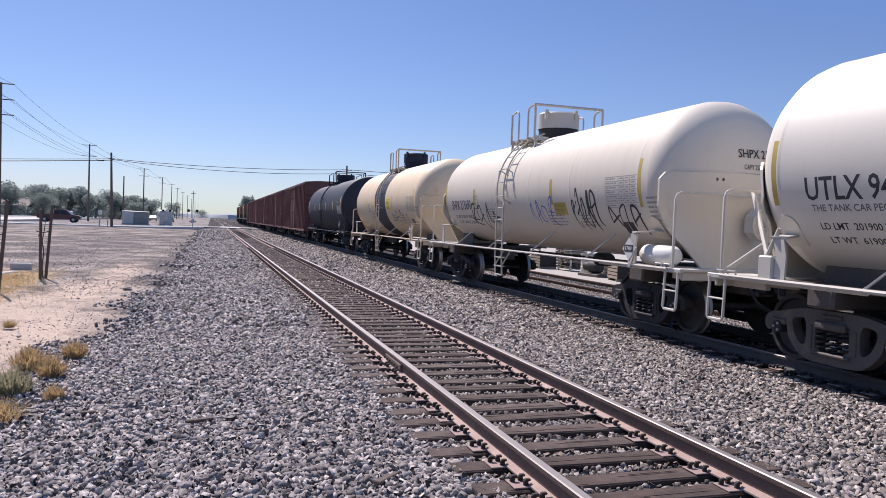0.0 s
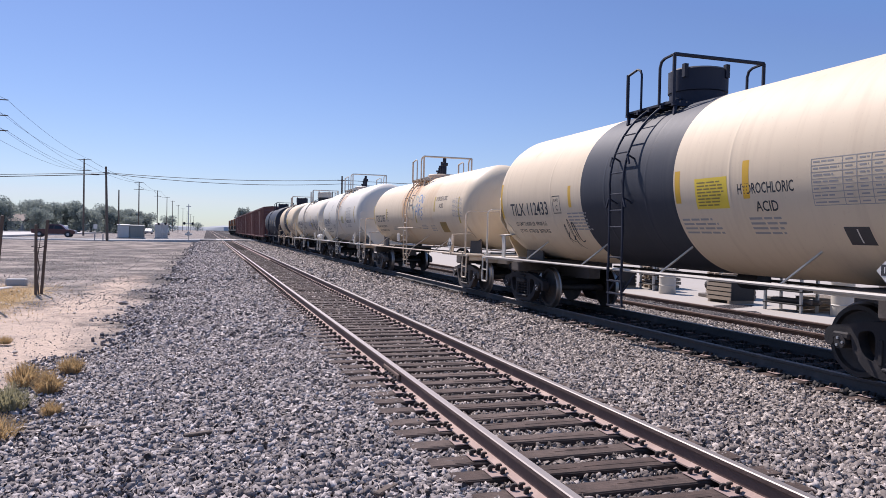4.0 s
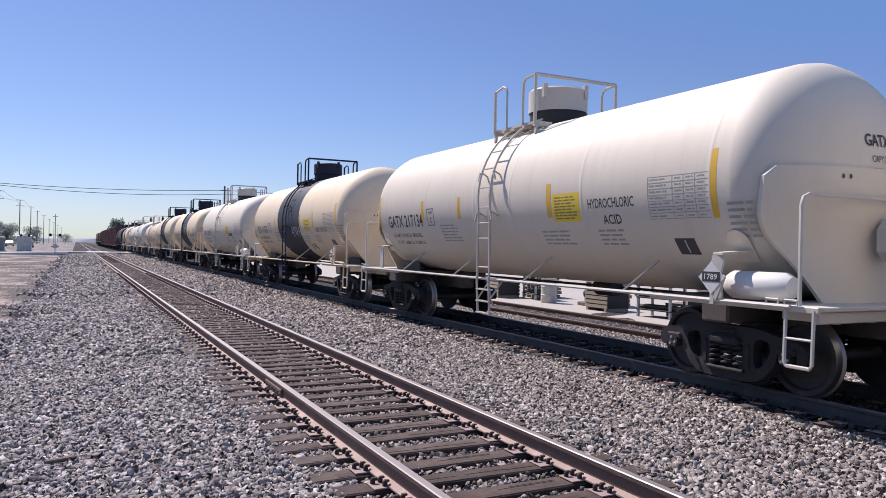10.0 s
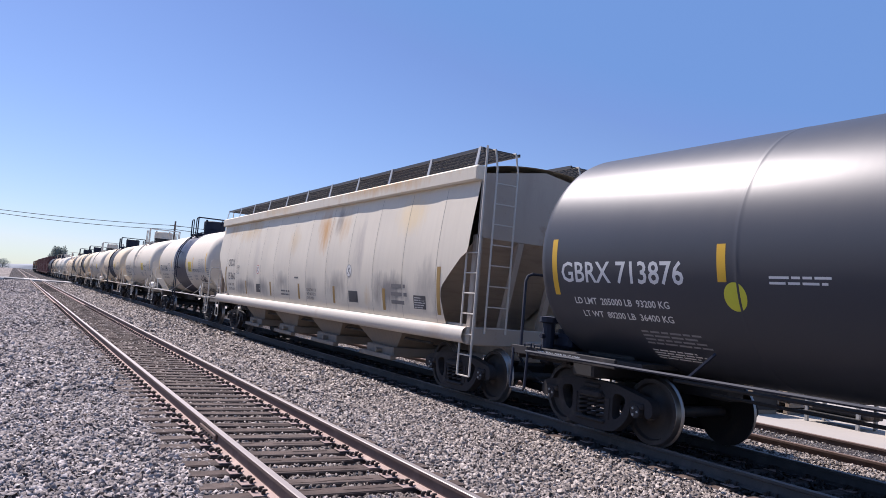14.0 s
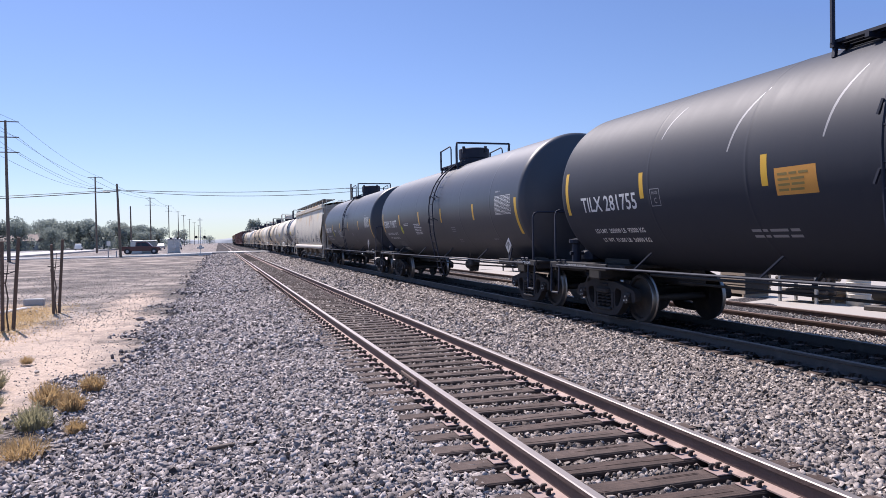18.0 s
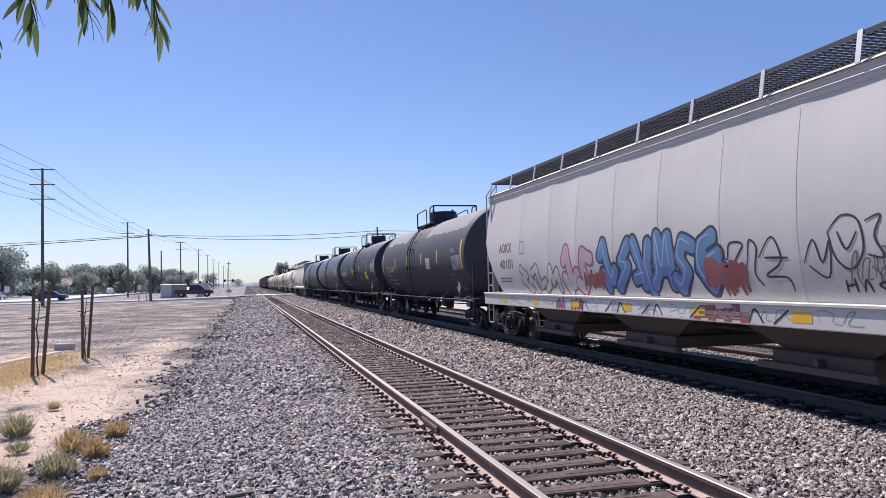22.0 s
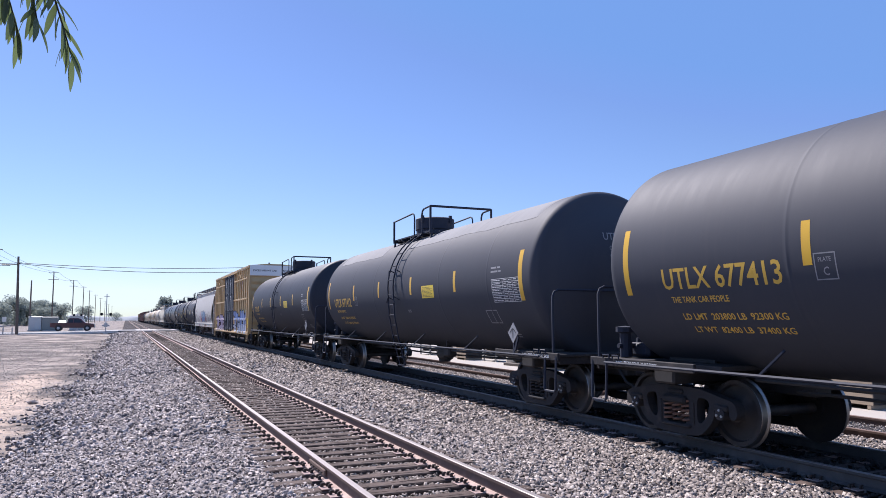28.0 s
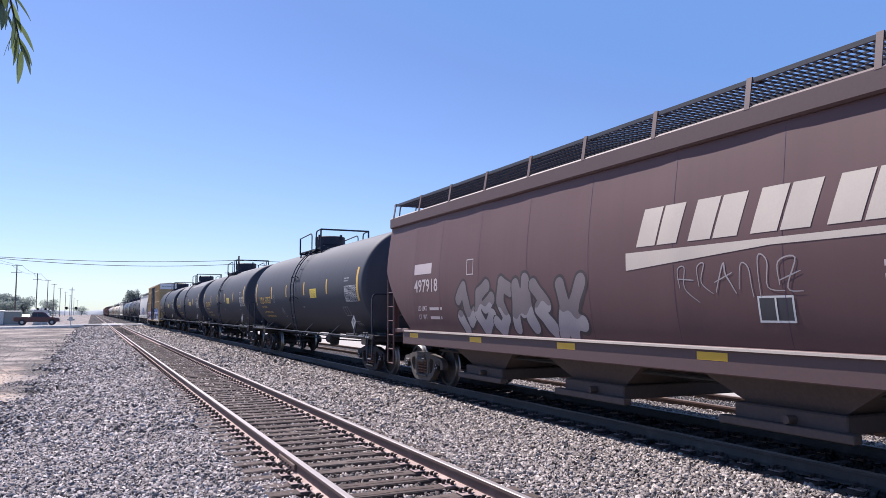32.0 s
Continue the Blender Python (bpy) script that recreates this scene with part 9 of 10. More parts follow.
put(tank_car(white_spec(label="white tank car with a black band and black scrawls", seed=41, paint="white", mark="TILX 112445", mark_w=1.95, lt1="LD LMT 218200 LB  98980 KG", lt2="LT WT  67600 LB  30650 KG", band=1.0, bandpos=0.15, band_paint="band_dark", rail="black_steel", grab="white_steel",
                        dome="black_steel", half=6.42, cargo=("HYDROCHLORIC ACID", -2.9, 2.1, 1.3), extra=[graffiti(-4.0, 1.62, 1.3, 0.42, 4, 0.05, "ink", 15), graffiti(-3.0, 1.25, 2.4, 0.4, 6, 0.05, "ink", 16)])), -100.67)


def crdx_marks(car, S):
    def inked(draw, *rest):
        g = Geo()
        draw(g, *rest)
        part("lettering", g, "ink_soft", car)

    g = Geo()
    inked(write, "CRDX", 0.86, 0.26, S(7.69, 2.36))
    inked(write, "15360", 1.0, 0.26, S(7.67, 1.87))
    inked(write, "LD LMT  219900", 0.8, 0.09, S(7.62, 1.66))
    inked(write, "LT WT  66100", 0.8, 0.09, S(7.60, 1.50))
    for a in ((0, 0, 0.27, 0.018), (0, 0.26, 0.27, 0.018), (0, 0, 0.018, 0.27), (0.255, 0, 0.018, 0.27)):
        patch(g, *a, S(6.43, 2.1), 0, 1, 2)
    inked(write, "PLATE", 0.18, 0.06, S(6.38, 2.27))
    inked(write, "C", 0.09, 0.1, S(6.34, 2.14))
    inked(bars, 0.8, 0.2, 2, S(1.43, 1.5))
    for k, (line, lw) in enumerate((("DO NOT MOVE CAR", 0.7), ("WITH HATCHES OR", 0.66), ("GATES OPEN", 0.48))):
        inked(write, line, lw, 0.075, S(-0.82, 1.69 - 0.11 * k))
    inked(bars, 0.8, 0.5, 3, S(-6.0, 1.55))
    inked(bars, 0.4, 0.1, 1, S(0.2, 2.0))
    part("plate_mark", g, "ink_soft", car)
    for y, z0, h in ((5.3, 1.42, 0.44), (2.55, 1.45, 0.42), (-0.08, 1.45, 0.42), (-2.7, 1.44, 0.42), (-5.57, 1.42, 0.46), (8.04, 1.44, 0.9), (-7.95, 1.45, 0.9)):
        g = Geo()
        patch(g, 0, 0, 0.13, h, S(y, z0, 0.022), 0, 1, 3)
        part("reflective_strip", g, "old_strip", car)
    for y, w, h in ((4.05, 0.5, 0.26), (-3.72, 0.51, 0.26), (-7.0, 0.5, 0.26)):
        g = Geo()
        patch(g, 0, 0, w, h, S(y, 1.52, 0.021), 0, 1, 2)
        bars(g, w * 0.9, h * 0.9, 5, S(y - 0.03, 1.53, 0.024), 1)
        part("data_stencil", g, ["panel_dark", "panel_grey"], car)
    for y in (3.85, -3.72):
        g = Geo()
        P = S(y, 2.25, 0.022)
        v = [P(0, 0)] + [P(0.145 * math.cos(k * math.pi / 10), 0.145 * math.sin(k * math.pi / 10)) for k in range(20)]
        g.add(v, [(0, k + 1, (k + 1) % 20 + 1) for k in range(20)])
        Q = S(y, 2.25, 0.026)
        stroke(g, [(0.14 * math.cos(k * math.pi / 8), 0.14 * math.sin(k * math.pi / 8)) for k in range(17)], 0.02, Q, 1)
        stroke(g, [(-0.08, -0.09), (0.07, 0.09)], 0.025, Q, 2)
        stroke(g, [(0.08, -0.09), (-0.06, 0.08)], 0.025, Q, 2)
        part("round_emblem", g, ["panel_white", "red_ink" if y > 0 else "grey_ink", "ink"], car)


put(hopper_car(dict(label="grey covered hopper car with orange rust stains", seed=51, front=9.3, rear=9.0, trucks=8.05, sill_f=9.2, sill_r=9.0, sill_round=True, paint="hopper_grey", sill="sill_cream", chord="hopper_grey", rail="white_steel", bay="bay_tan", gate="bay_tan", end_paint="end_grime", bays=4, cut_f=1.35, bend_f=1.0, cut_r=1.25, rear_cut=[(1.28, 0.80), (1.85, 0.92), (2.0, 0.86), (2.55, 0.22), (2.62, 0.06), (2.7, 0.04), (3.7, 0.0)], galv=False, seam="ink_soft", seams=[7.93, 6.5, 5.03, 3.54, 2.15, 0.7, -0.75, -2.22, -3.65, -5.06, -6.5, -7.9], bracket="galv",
                    ridges=(), extra=[crdx_marks])), -118.3)

for txt, c, sd in (("GBRX 713876", -137.2, 61), ("GBRX 713877", -155.15, 62)):
    def dot(car, S, y=4.35):
        g = Geo()
        P = S(y, 2.02, 0.012)
        v = []
        for k in range(-12, 13):
            a = k * math.pi / 24
            v += [P(-0.15 * math.cos(a), 0.17 * math.sin(a)), P(0.15 * math.cos(a), 0.17 * math.sin(a))]
        g.add(v, [(2 * k, 2 * k + 1, 2 * k + 3, 2 * k + 2) for k in range(24)])
        part("yellow_dot", g, "dot_paint", car)
        for a, b, n, yy, zz in ((0.7, 0.12, 2, 3.9, 2.16), (1.05, 0.44, 7, 2.4, 1.82), (0.9, 0.22, 4, 6.0, 1.2)):
            g = Geo()
            bars(g, a, b, n, S(yy, zz))
            part("lettering", g, "white_ink", car)
    M["dot_paint"] = M.get("dot_paint") or plain("yellow_green_dot", (0.62, 0.60, 0.05), 0.6, 0, 0.1, 10)
    put(tank_car(black_spec(label="glossy black tank car with white lettering", seed=sd, paint="gloss_black", mark=txt, ink="white_ink", mark_w=2.25, framed=False, lt_z=1.84, lt1="LD LMT  205000 LB  93200 KG", lt2="LT WT  80200 LB  36400 KG", half=7.9, trucks=7.05, panel=None, mark_y=7.3, plat=(-0.93, 0.88), gap=(-0.31, -0.86), ladder=-0.58, dome_y=0.0, dome_r=0.5,
                            strips=[(7.45, 1.95, 2.75, 0.11), (4.5, 2.18, 2.61, 0.12), (1.56, 2.16, 2.63, 0.12), (-1.2, 2.17, 2.63, 0.12), (-4.36, 2.17, 2.62, 0.12), (-7.5, 1.75, 2.64, 0.14)], table=(-6.12, 2.26, 1.07, 0.47), stencil=None,
                            notes=[(6.0, 1.38, 1.1, 0.26, 4), (-2.02, 1.85, 0.46, 0.2, 3), (-2.27, 1.55, 0.37, 0.12, 2), (-5.3, 1.6, 0.3, 0.08, 1), (-6.15, 2.82, 0.35, 0.08, 1)], extra=[dot])), c)


M["orange_panel"] = plain("orange_sign_panel", (0.66, 0.30, 0.05), 0.5, 0, 0.12, 10.0)


def smears(car, S):
    for y, z, u, v, w in ((4.08, 3.25, 0.24, 0.62, 0.035), (2.3, 2.84, 0.44, 0.95, 0.045), (0.55, 2.82, 0.33, 0.9, 0.04), (-2.78, 3.5, 0.37, 0.4, 0.06), (-4.52, 2.76, 0.09, 0.8, 0.045), (-3.62, 2.85, 0.05, 0.2, 0.11), (-6.35, 3.42, 0.06, 0.55, 0.08), (-4.63, 3.72, 0.06, 0.14, 0.05)):
        g = Geo()
        stroke(g, [(0, 0), (u * 0.35, v * 0.5), (u, v)], w, S(y, z, 0.006))
        part("pale_scratch", g, "grey_ink", car)


put(tank_car(black_spec(label="dull black tank car with yellow panels and pale scratches", seed=63, mark="TILX 281755", capy=("CAPY 28887 US GAL", "CAPY 107 881 L"), ink="white_ink", mark_w=2.0, lt1="LD LMT  205000 LB  93000 KG", lt2="LT WT  81200 LB  36800 KG", half=7.7, trucks=6.75, r=1.60, zc=2.60, mark_y=6.72, plat=(-1.1, 1.05), gap=(-0.3, -0.95), dome_y=-0.1, dome_r=0.46, ladder=-0.62, panel=(-3.75, 1.87, 0.88, 0.45, "yellow_panel"),
                        strips=[(7.3, 2.1, 2.95, 0.12), (4.52, 2.3, 2.74, 0.12), (1.55, 2.3, 2.72, 0.12), (-1.66, 2.28, 2.72, 0.12), (-4.67, 2.27, 2.74, 0.12), (-7.38, 2.05, 2.97, 0.14)], table=(-6.13, 2.29, 1.05, 0.46), stencil=(-6.09, 1.53),
                        notes=[(-1.81, 1.83, 0.76, 0.41, 5), (-3.58, 1.58, 0.67, 0.25, 4), (-4.87, 1.65, 0.88, 0.18, 2), (2.1, 1.6, 1.05, 0.2, 2), (-7.12, 1.69, 0.37, 0.3, 4), (-6.65, 2.82, 0.5, 0.12, 2)],
                        extra=[smears, lambda car, S: paint_lines(car, "orange_panel", "orange_panel", lambda g: patch(g, 0, 0, 0.7, 0.36, S(1.36, 2.16, 0.01), 0, 1, 3), "orange notice panel"), lambda car, S: paint_lines(car, "panel_writing", "panel_text", lambda g: bars(g, 0.6, 0.28, 4, S(1.31, 2.20, 0.03), 0, random.Random(9)))])), -172.7)


def pale_patch(y0, y1, z0, seed):
    """A worn strip along the crown where the black coat is gone."""
    def make(car, S):
        g = Geo()
        r, zc = 1.63, 2.585
        n = 60
        v = []
        for k in range(n + 1):
            y = y0 + (y1 - y0) * k / n
            edge = z0 + (0.16 if seed < 4 else 0.03) * noise.fractal((y * 0.9, seed, 0), 1.0, 2.0, 4) + (0.5 if k in (0, n) else 0)
            a0 = math.asin(min(0.98, max(0.3, (edge - zc) / r)))
            for q in range(25):
                a = a0 + (math.pi - 0.9 - a0) * q / 24
                v.append((-(r + 0.005) * math.cos(a), y, zc + (r + 0.005) * math.sin(a)))
        g.add(v, [(k * 25 + q, (k + 1) * 25 + q, (k + 1) * 25 + q + 1, k * 25 + q + 1) for k in range(n) for q in range(24)])
        part("worn_crown", g, "grey_patch", car, "strip of bare grey metal along the crown")
    return make


def ring_mark(car, S):
    """A faint round stencil with slanted bars."""
    g = Geo()
    P = S(2.56, 1.74, 0.008)
    stroke(g, [(0.20 * math.cos(k * math.pi / 8), 0.21 * math.sin(k * math.pi / 8)) for k in range(17)], 0.025, P)
    part("round_stencil", g, "grey_ink", car)
    for k in range(5):
        g = Geo()
        patch(g, -0.11 + 0.045 * k, -0.09 + 0.015 * k, 0.018, 0.2, P)
        part("stencil_bar", g, "grey_ink", car)


UT = dict(motto="THE TANK CAR PEOPLE", lt1="LD LMT  203800 LB  92300 KG", lt2="LT WT  82400 LB  37400 KG")
put(tank_car(black_spec(label="black tank car with bare silver patches on its crown", seed=64, paint="dusty_black", mark="UTLX 676459", half=7.72, trucks=6.8, ladder=0.38, panel=(-2.15, 2.16, 0.62, 0.42, "panel_pale"), strips=[(7.2, 2.08, 3.05, 0.12), (4.0, 2.32, 2.82, 0.12), (1.35, 2.35, 2.82, 0.11), (-1.42, 2.36, 2.82, 0.12), (-3.98, 2.34, 2.82, 0.12), (-7.15, 2.08, 3.05, 0.15)], extra=[pale_patch(-7.2, -1.4, 3.46, 1.0), pale_patch(2.2, 6.9, 3.48, 2.0)], **UT)), -190.4)


def aokx_marks(car, S):
    g = Geo()
    for draw, rest in ((write, ("AOKX", 1.0, 0.26, S(7.2, 2.42))), (write, ("40101", 1.0, 0.26, S(7.15, 1.98))), (bars, (0.9, 0.18, 2, S(7.2, 1.60)))):
        g = Geo()
        draw(g, *rest)
        part("lettering", g, "faded_purple" if draw is write else "ink_soft", car)
    g = Geo()
    for a in ((0, 0, 0.3, 0.02), (0, 0.3, 0.3, 0.02), (0, 0, 0.02, 0.32), (0.28, 0, 0.02, 0.32)):
        patch(g, *a, S(5.6, 2.35), 0, 1, 2)
    part("lettering", g, "ink_soft", car)
    g = Geo()
    patch(g, 0, 0, 0.62, 0.42, S(-6.6, 1.62, 0.022), 0, 1, 2)
    patch(g, 0.29, 0, 0.03, 0.42, S(-6.6, 1.62, 0.026), 1, 1, 2)
    patch(g, 0.0, 0.2, 0.62, 0.03, S(-6.6, 1.62, 0.026), 1, 1, 1)
    part("data_stencil", g, ["panel_dark", "panel_white"], car)
    for k in range(7):
        g = Geo()
        P = on_flat(1.58, 7.0 - k * 2.25, 1.06, 0.003)
        patch(g, 0, 0, 0.36, 0.14, P, 0, 1, 1)
        part("reflective_strip", g, "reflector", car)
    g = Geo()
    rnd = random.Random(6)
    for k in range(14):
        u = 7.4 - k * 1.1
        scrawl(g, 0.7, 0.2, 2, 0.02, on_flat(1.58, u, 1.03, 0.0015), 0, 200 + k)
    part("graffiti", g, "ink_faint", car)
    # sprayed fields on the sill: pale letters, red ends, black edges
    for mat, fields in (("panel_white", ((1.9, 1.2), (0.35, 0.9), (-0.75, 1.25))), ("spray_red", ((2.55, 0.6), (-2.05, 1.35))), ("spray_rose", ((3.35, 0.5),))):
        for u, w in fields:
            g = Geo()
            for k in range(7):
                lean = 0.05 * math.sin(k * 2.1 + u)
                patch(g, k * w / 7, 0.004 + 0.03 * (k % 2), w / 7 + 0.004, 0.20 + lean, on_flat(1.58, u, 1.0, 0.0008), 0, 1, 1)
            part("graffiti", g, mat, car, "sprayed field")
    for k, (u, h) in enumerate(((2.0, 1), (0.95, -1), (0.45, 1), (-0.45, -1), (-0.85, 1), (-1.95, -1), (-3.4, 1), (-3.9, -1))):
        g = Geo()
        stroke(g, [(0, 0.02), (0.12, 0.21 if h > 0 else 0.10), (0.3, 0.02 if h > 0 else 0.22)], 0.035, on_flat(1.58, u, 1.0, 0.0032))
        part("graffiti", g, "ink", car, "sprayed stroke")
    g = Geo()
    bars(g, 1.3, 0.11, 1, on_flat(1.58, -2.2, 1.08, 0.0034), 0, rnd)
    part("lettering", g, "ink_soft", car)


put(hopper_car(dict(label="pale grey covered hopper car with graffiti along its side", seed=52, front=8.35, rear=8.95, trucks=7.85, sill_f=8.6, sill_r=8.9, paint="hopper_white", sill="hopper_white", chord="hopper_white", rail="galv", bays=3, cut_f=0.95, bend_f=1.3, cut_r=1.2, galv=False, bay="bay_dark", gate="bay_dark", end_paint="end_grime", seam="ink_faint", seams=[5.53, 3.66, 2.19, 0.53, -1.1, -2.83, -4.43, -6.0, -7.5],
                    ridges=(4.12, 4.02), truck="truck_steel", ladder_front=4.2, lip=0.02,
                    extra=[aokx_marks, bubble_piece(5.75, 1.40, 2.6, 0.62, 3, "hopper_white", "ink_soft", 33, None, None, None, 0.022, 0.20), bubble_piece(3.0, 1.42, 1.5, 0.95, 2, "spray_blush", "spray_rose", 34, "hopper_white", None, None, 0.022, 0.2), bubble_piece(1.15, 1.48, 3.9, 0.95, 6, "spray_lake", "spray_navy", 21, "spray_blue", None, "spray_sky", 0.026, 0.23), graffiti(1.9, 1.42, 0.9, 0.42, 7, 0.10, "spray_red", 31), graffiti(-2.35, 1.42, 1.0, 0.5, 8, 0.11, "spray_red", 36), sprayed_tag(-2.8, 1.44, 1.45, 0.78, TAG_OPEN, 0.035, "ink"), sprayed_tag(-4.5, 1.46, 1.25, 0.92, TAG_ROUND, 0.032, "ink"), graffiti(-5.2, 1.48, 1.0, 0.5, 6, 0.025, "ink_soft", 91), graffiti(-5.6, 1.46, 1.6, 0.3, 7, 0.02, "ink_soft", 92)])), -208.5)




def tbox_marks(car, S):
    for txt, y, z, w, h in (("TB", 9.10, 3.64, 0.33, 0.2), ("OX", 8.45, 3.62, 0.38, 0.22), ("64", 9.10, 3.18, 0.33, 0.2), ("40", 8.45, 3.14, 0.40, 0.22), ("94", 7.6, 3.12, 0.40, 0.22),
                            ("next", 6.72, 3.72, 0.45, 0.2), ("load", 6.70, 3.42, 0.45, 0.22), ("any", 4.25, 3.75, 0.40, 0.22), ("road", 4.25, 3.4, 0.46, 0.22)):
        g = Geo()
        write(g, txt, w, h, S(y, z))
        part("lettering", g, "ink_soft", car)
    for k, (txt, y) in enumerate((("RAIL", -3.55), ("CAR", -4.28), ("POOL", -5.04), ("ING", -5.95), ("E", -6.48), ("XPE", -6.80), ("RTS", -7.66))):
        g = Geo()
        write(g, txt, 0.13 * len(txt) + 0.02, 0.28, S(y, 3.12))
        part("lettering", g, "ink_soft", car)
    for y, z in ((7.3, 2.82), (8.3, 2.82), (5.7, 2.8)):
        g = Geo()
        bars(g, 0.4, 0.1, 1, S(y, z))
        part("lettering", g, "ink_soft", car)
    # crossed emblem of slanted bars in red and blue
    def emblem(y0, z0, s, dim):
        for mat, quads in ((("red_ink", "blue_ink") if not dim else ("spray_red", "spray_plum"))[0], (((0, .75), (0.42, 0.52)), ((0.0, 0.28), (0.42, 0.50)), ((0.62, 0.52), (1.0, 0.75)), ((0.62, 0.50), (1.0, 0.28)))), (
                (("red_ink", "blue_ink") if not dim else ("spray_red", "spray_plum"))[1], (((0.06, 0.95), (0.46, 0.60)), ((0.06, 0.06), (0.48, 0.42)), ((0.58, 0.60), (0.98, 0.98)), ((0.56, 0.42), (0.98, 0.06)))):
            for k, (a, b) in enumerate(quads):
                gg = Geo()
                P = S(y0, z0, (0.006 if mat in ("red_ink", "spray_red") else 0.022) + 0.004 * k)
                gg.add([P(a[0] * s, a[1] * s * 0.95), P(b[0] * s, b[1] * s * 0.95), P(b[0] * s, (b[1] + 0.16) * s * 0.95), P(a[0] * s, (a[1] + 0.16) * s * 0.95)], [(0, 1, 2, 3)])
                part("emblem", gg, mat, car)
    emblem(5.68, 3.12, 1.22, False)
    gg = Geo()
    P = S(-4.9, 3.4, 0.006)
    for u0, u1, v0, v1 in ((0.03, 1.2, 0.58, 0.80), (0.06, 0.24, 0.05, 0.575), (0.56, 0.74, 0.12, 0.575)):
        gg.add([P(u0, v0), P(u1, v0), P(u1, v1), P(u0, v1)], [(0, 1, 2, 3)])
    for k, (a, b) in enumerate((((1.0, 0.15), (1.62, 0.78)), ((1.0, 0.78), (1.68, 0.15)))):
        P = S(-4.9, 3.4, 0.016 + 0.006 * k)
        gg.add([P(a[0], a[1]), P(a[0] + 0.2, a[1]), P(b[0] + 0.05, b[1]), P(b[0] - 0.15, b[1])], [(0, 1, 2, 3)])
    part("emblem", gg, "faded_purple", car)
    for ya, yb in ((6.9, 6.2), (-5.05, -5.7)):
        gg = Geo()
        gg.box(-1.60, -1.52, ya, yb, 4.42, 4.62, 0, 0.02)
        gg.box(-1.68, -1.58, ya - 0.1, ya + 0.02, 4.45, 4.65, 0, 0.02)
        part("hinge_plate", gg, "box_yellow", car)
    # notices on the doors and dark data boxes
    g = Geo()
    D = lambda y, z: on_flat(1.61, y, z, 0.008)
    for y in (1.75, -0.65):
        bars(g, 0.7, 0.5, 5, D(y, 4.05))
        bars(g, 0.6, 0.3, 3, D(y, 3.1))
    part("door_notice", g, "white_ink", car)
    for y, z, w, h, mat in ((8.55, 0.98, 0.42, 0.75, "yellow_panel"), (-8.45, 1.15, 0.35, 0.6, "yellow_panel"), (-2.93, 1.12, 0.10, 0.36, "reflector"), (-5.32, 1.12, 0.10, 0.46, "reflector"), (2.75, 1.3, 0.3, 0.4, "reflector"),
                            (-0.2, 1.6, 0.14, 0.5, "reflector"), (1.3, 1.7, 0.22, 0.3, "panel_white"), (-1.15, 1.7, 0.22, 0.3, "panel_white")):
        g = Geo()
        patch(g, 0, 0, w, h, on_flat(1.62, y, z, 0.012) if -2.3 < y < 2.3 else on_flat(1.52, y, z, 0.018), 0, 1, 1)
        part("placard", g, mat, car)
    g = Geo()
    patch(g, 0, 0, 0.6, 0.34, S(-6.95, 2.55, 0.01), 0, 1, 1)
    bars(g, 0.55, 0.3, 4, S(-6.97, 2.57, 0.013), 1)
    part("data_stencil", g, ["panel_dark", "panel_white"], car)


TPOSTS = [8.66, 7.85, 6.97, 6.14, 5.25, 4.41, 3.6, 2.83] + [-2.54, -3.31, -4.1, -4.95, -5.75, -6.66, -7.51, -8.42]
TPOSTS = sorted(TPOSTS)


def on_ribs(y0, z0, off):
    """Side of the ribbed boxcar, over posts and rails alike."""
    def place(u, v):
        y, z = y0 - u, z0 + v
        d = 0.0
        if abs(z - 1.70) < 0.075:
            d = 0.067
        if min(abs(y - q) for q in TPOSTS) < 0.085:
            d = 0.071
        if z < 0.94:
            d = max(d, 0.082)
        return (-1.52 - d - off, y, z)
    return place

put(boxcar(dict(label="ochre-yellow ribbed boxcar with navy doors and bright graffiti", half=9.2, trucks=6.95, paint="box_yellow", roof="box_yellow", top=5.03, door=(-2.25, 2.5), doors=2, posts=TPOSTS, rows=(1.70, 3.0, 4.29), door_paint="box_navy", fancy=True, track="box_yellow",
                white_end=True, post_d=0.068, rail="box_yellow",
                extra=[tbox_marks, bubble_piece(7.75, 0.86, 4.9, 1.12, 8, "spray_lilac", "spray_plum", 25, "spray_pink", on_ribs, None, 0.028, 0.19), bubble_piece(-2.65, 0.86, 5.4, 1.42, 7, "spray_sky", "spray_navy", 26, "spray_white", on_ribs, None, 0.026, 0.2),
                       graffiti(-3.2, 2.06, 4.6, 0.24, 12, 0.08, "spray_green", 28)] + [(lambda car, S, k=k: paint_lines(car, "graffiti", "white_ink", lambda g: scrawl(g, 0.26, 0.13, 2, 0.03, on_flat(1.592, -1.78, 1.02 + 0.19 * k, 0.004), 0, 300 + k))) for k in range(9)])), -228.8)

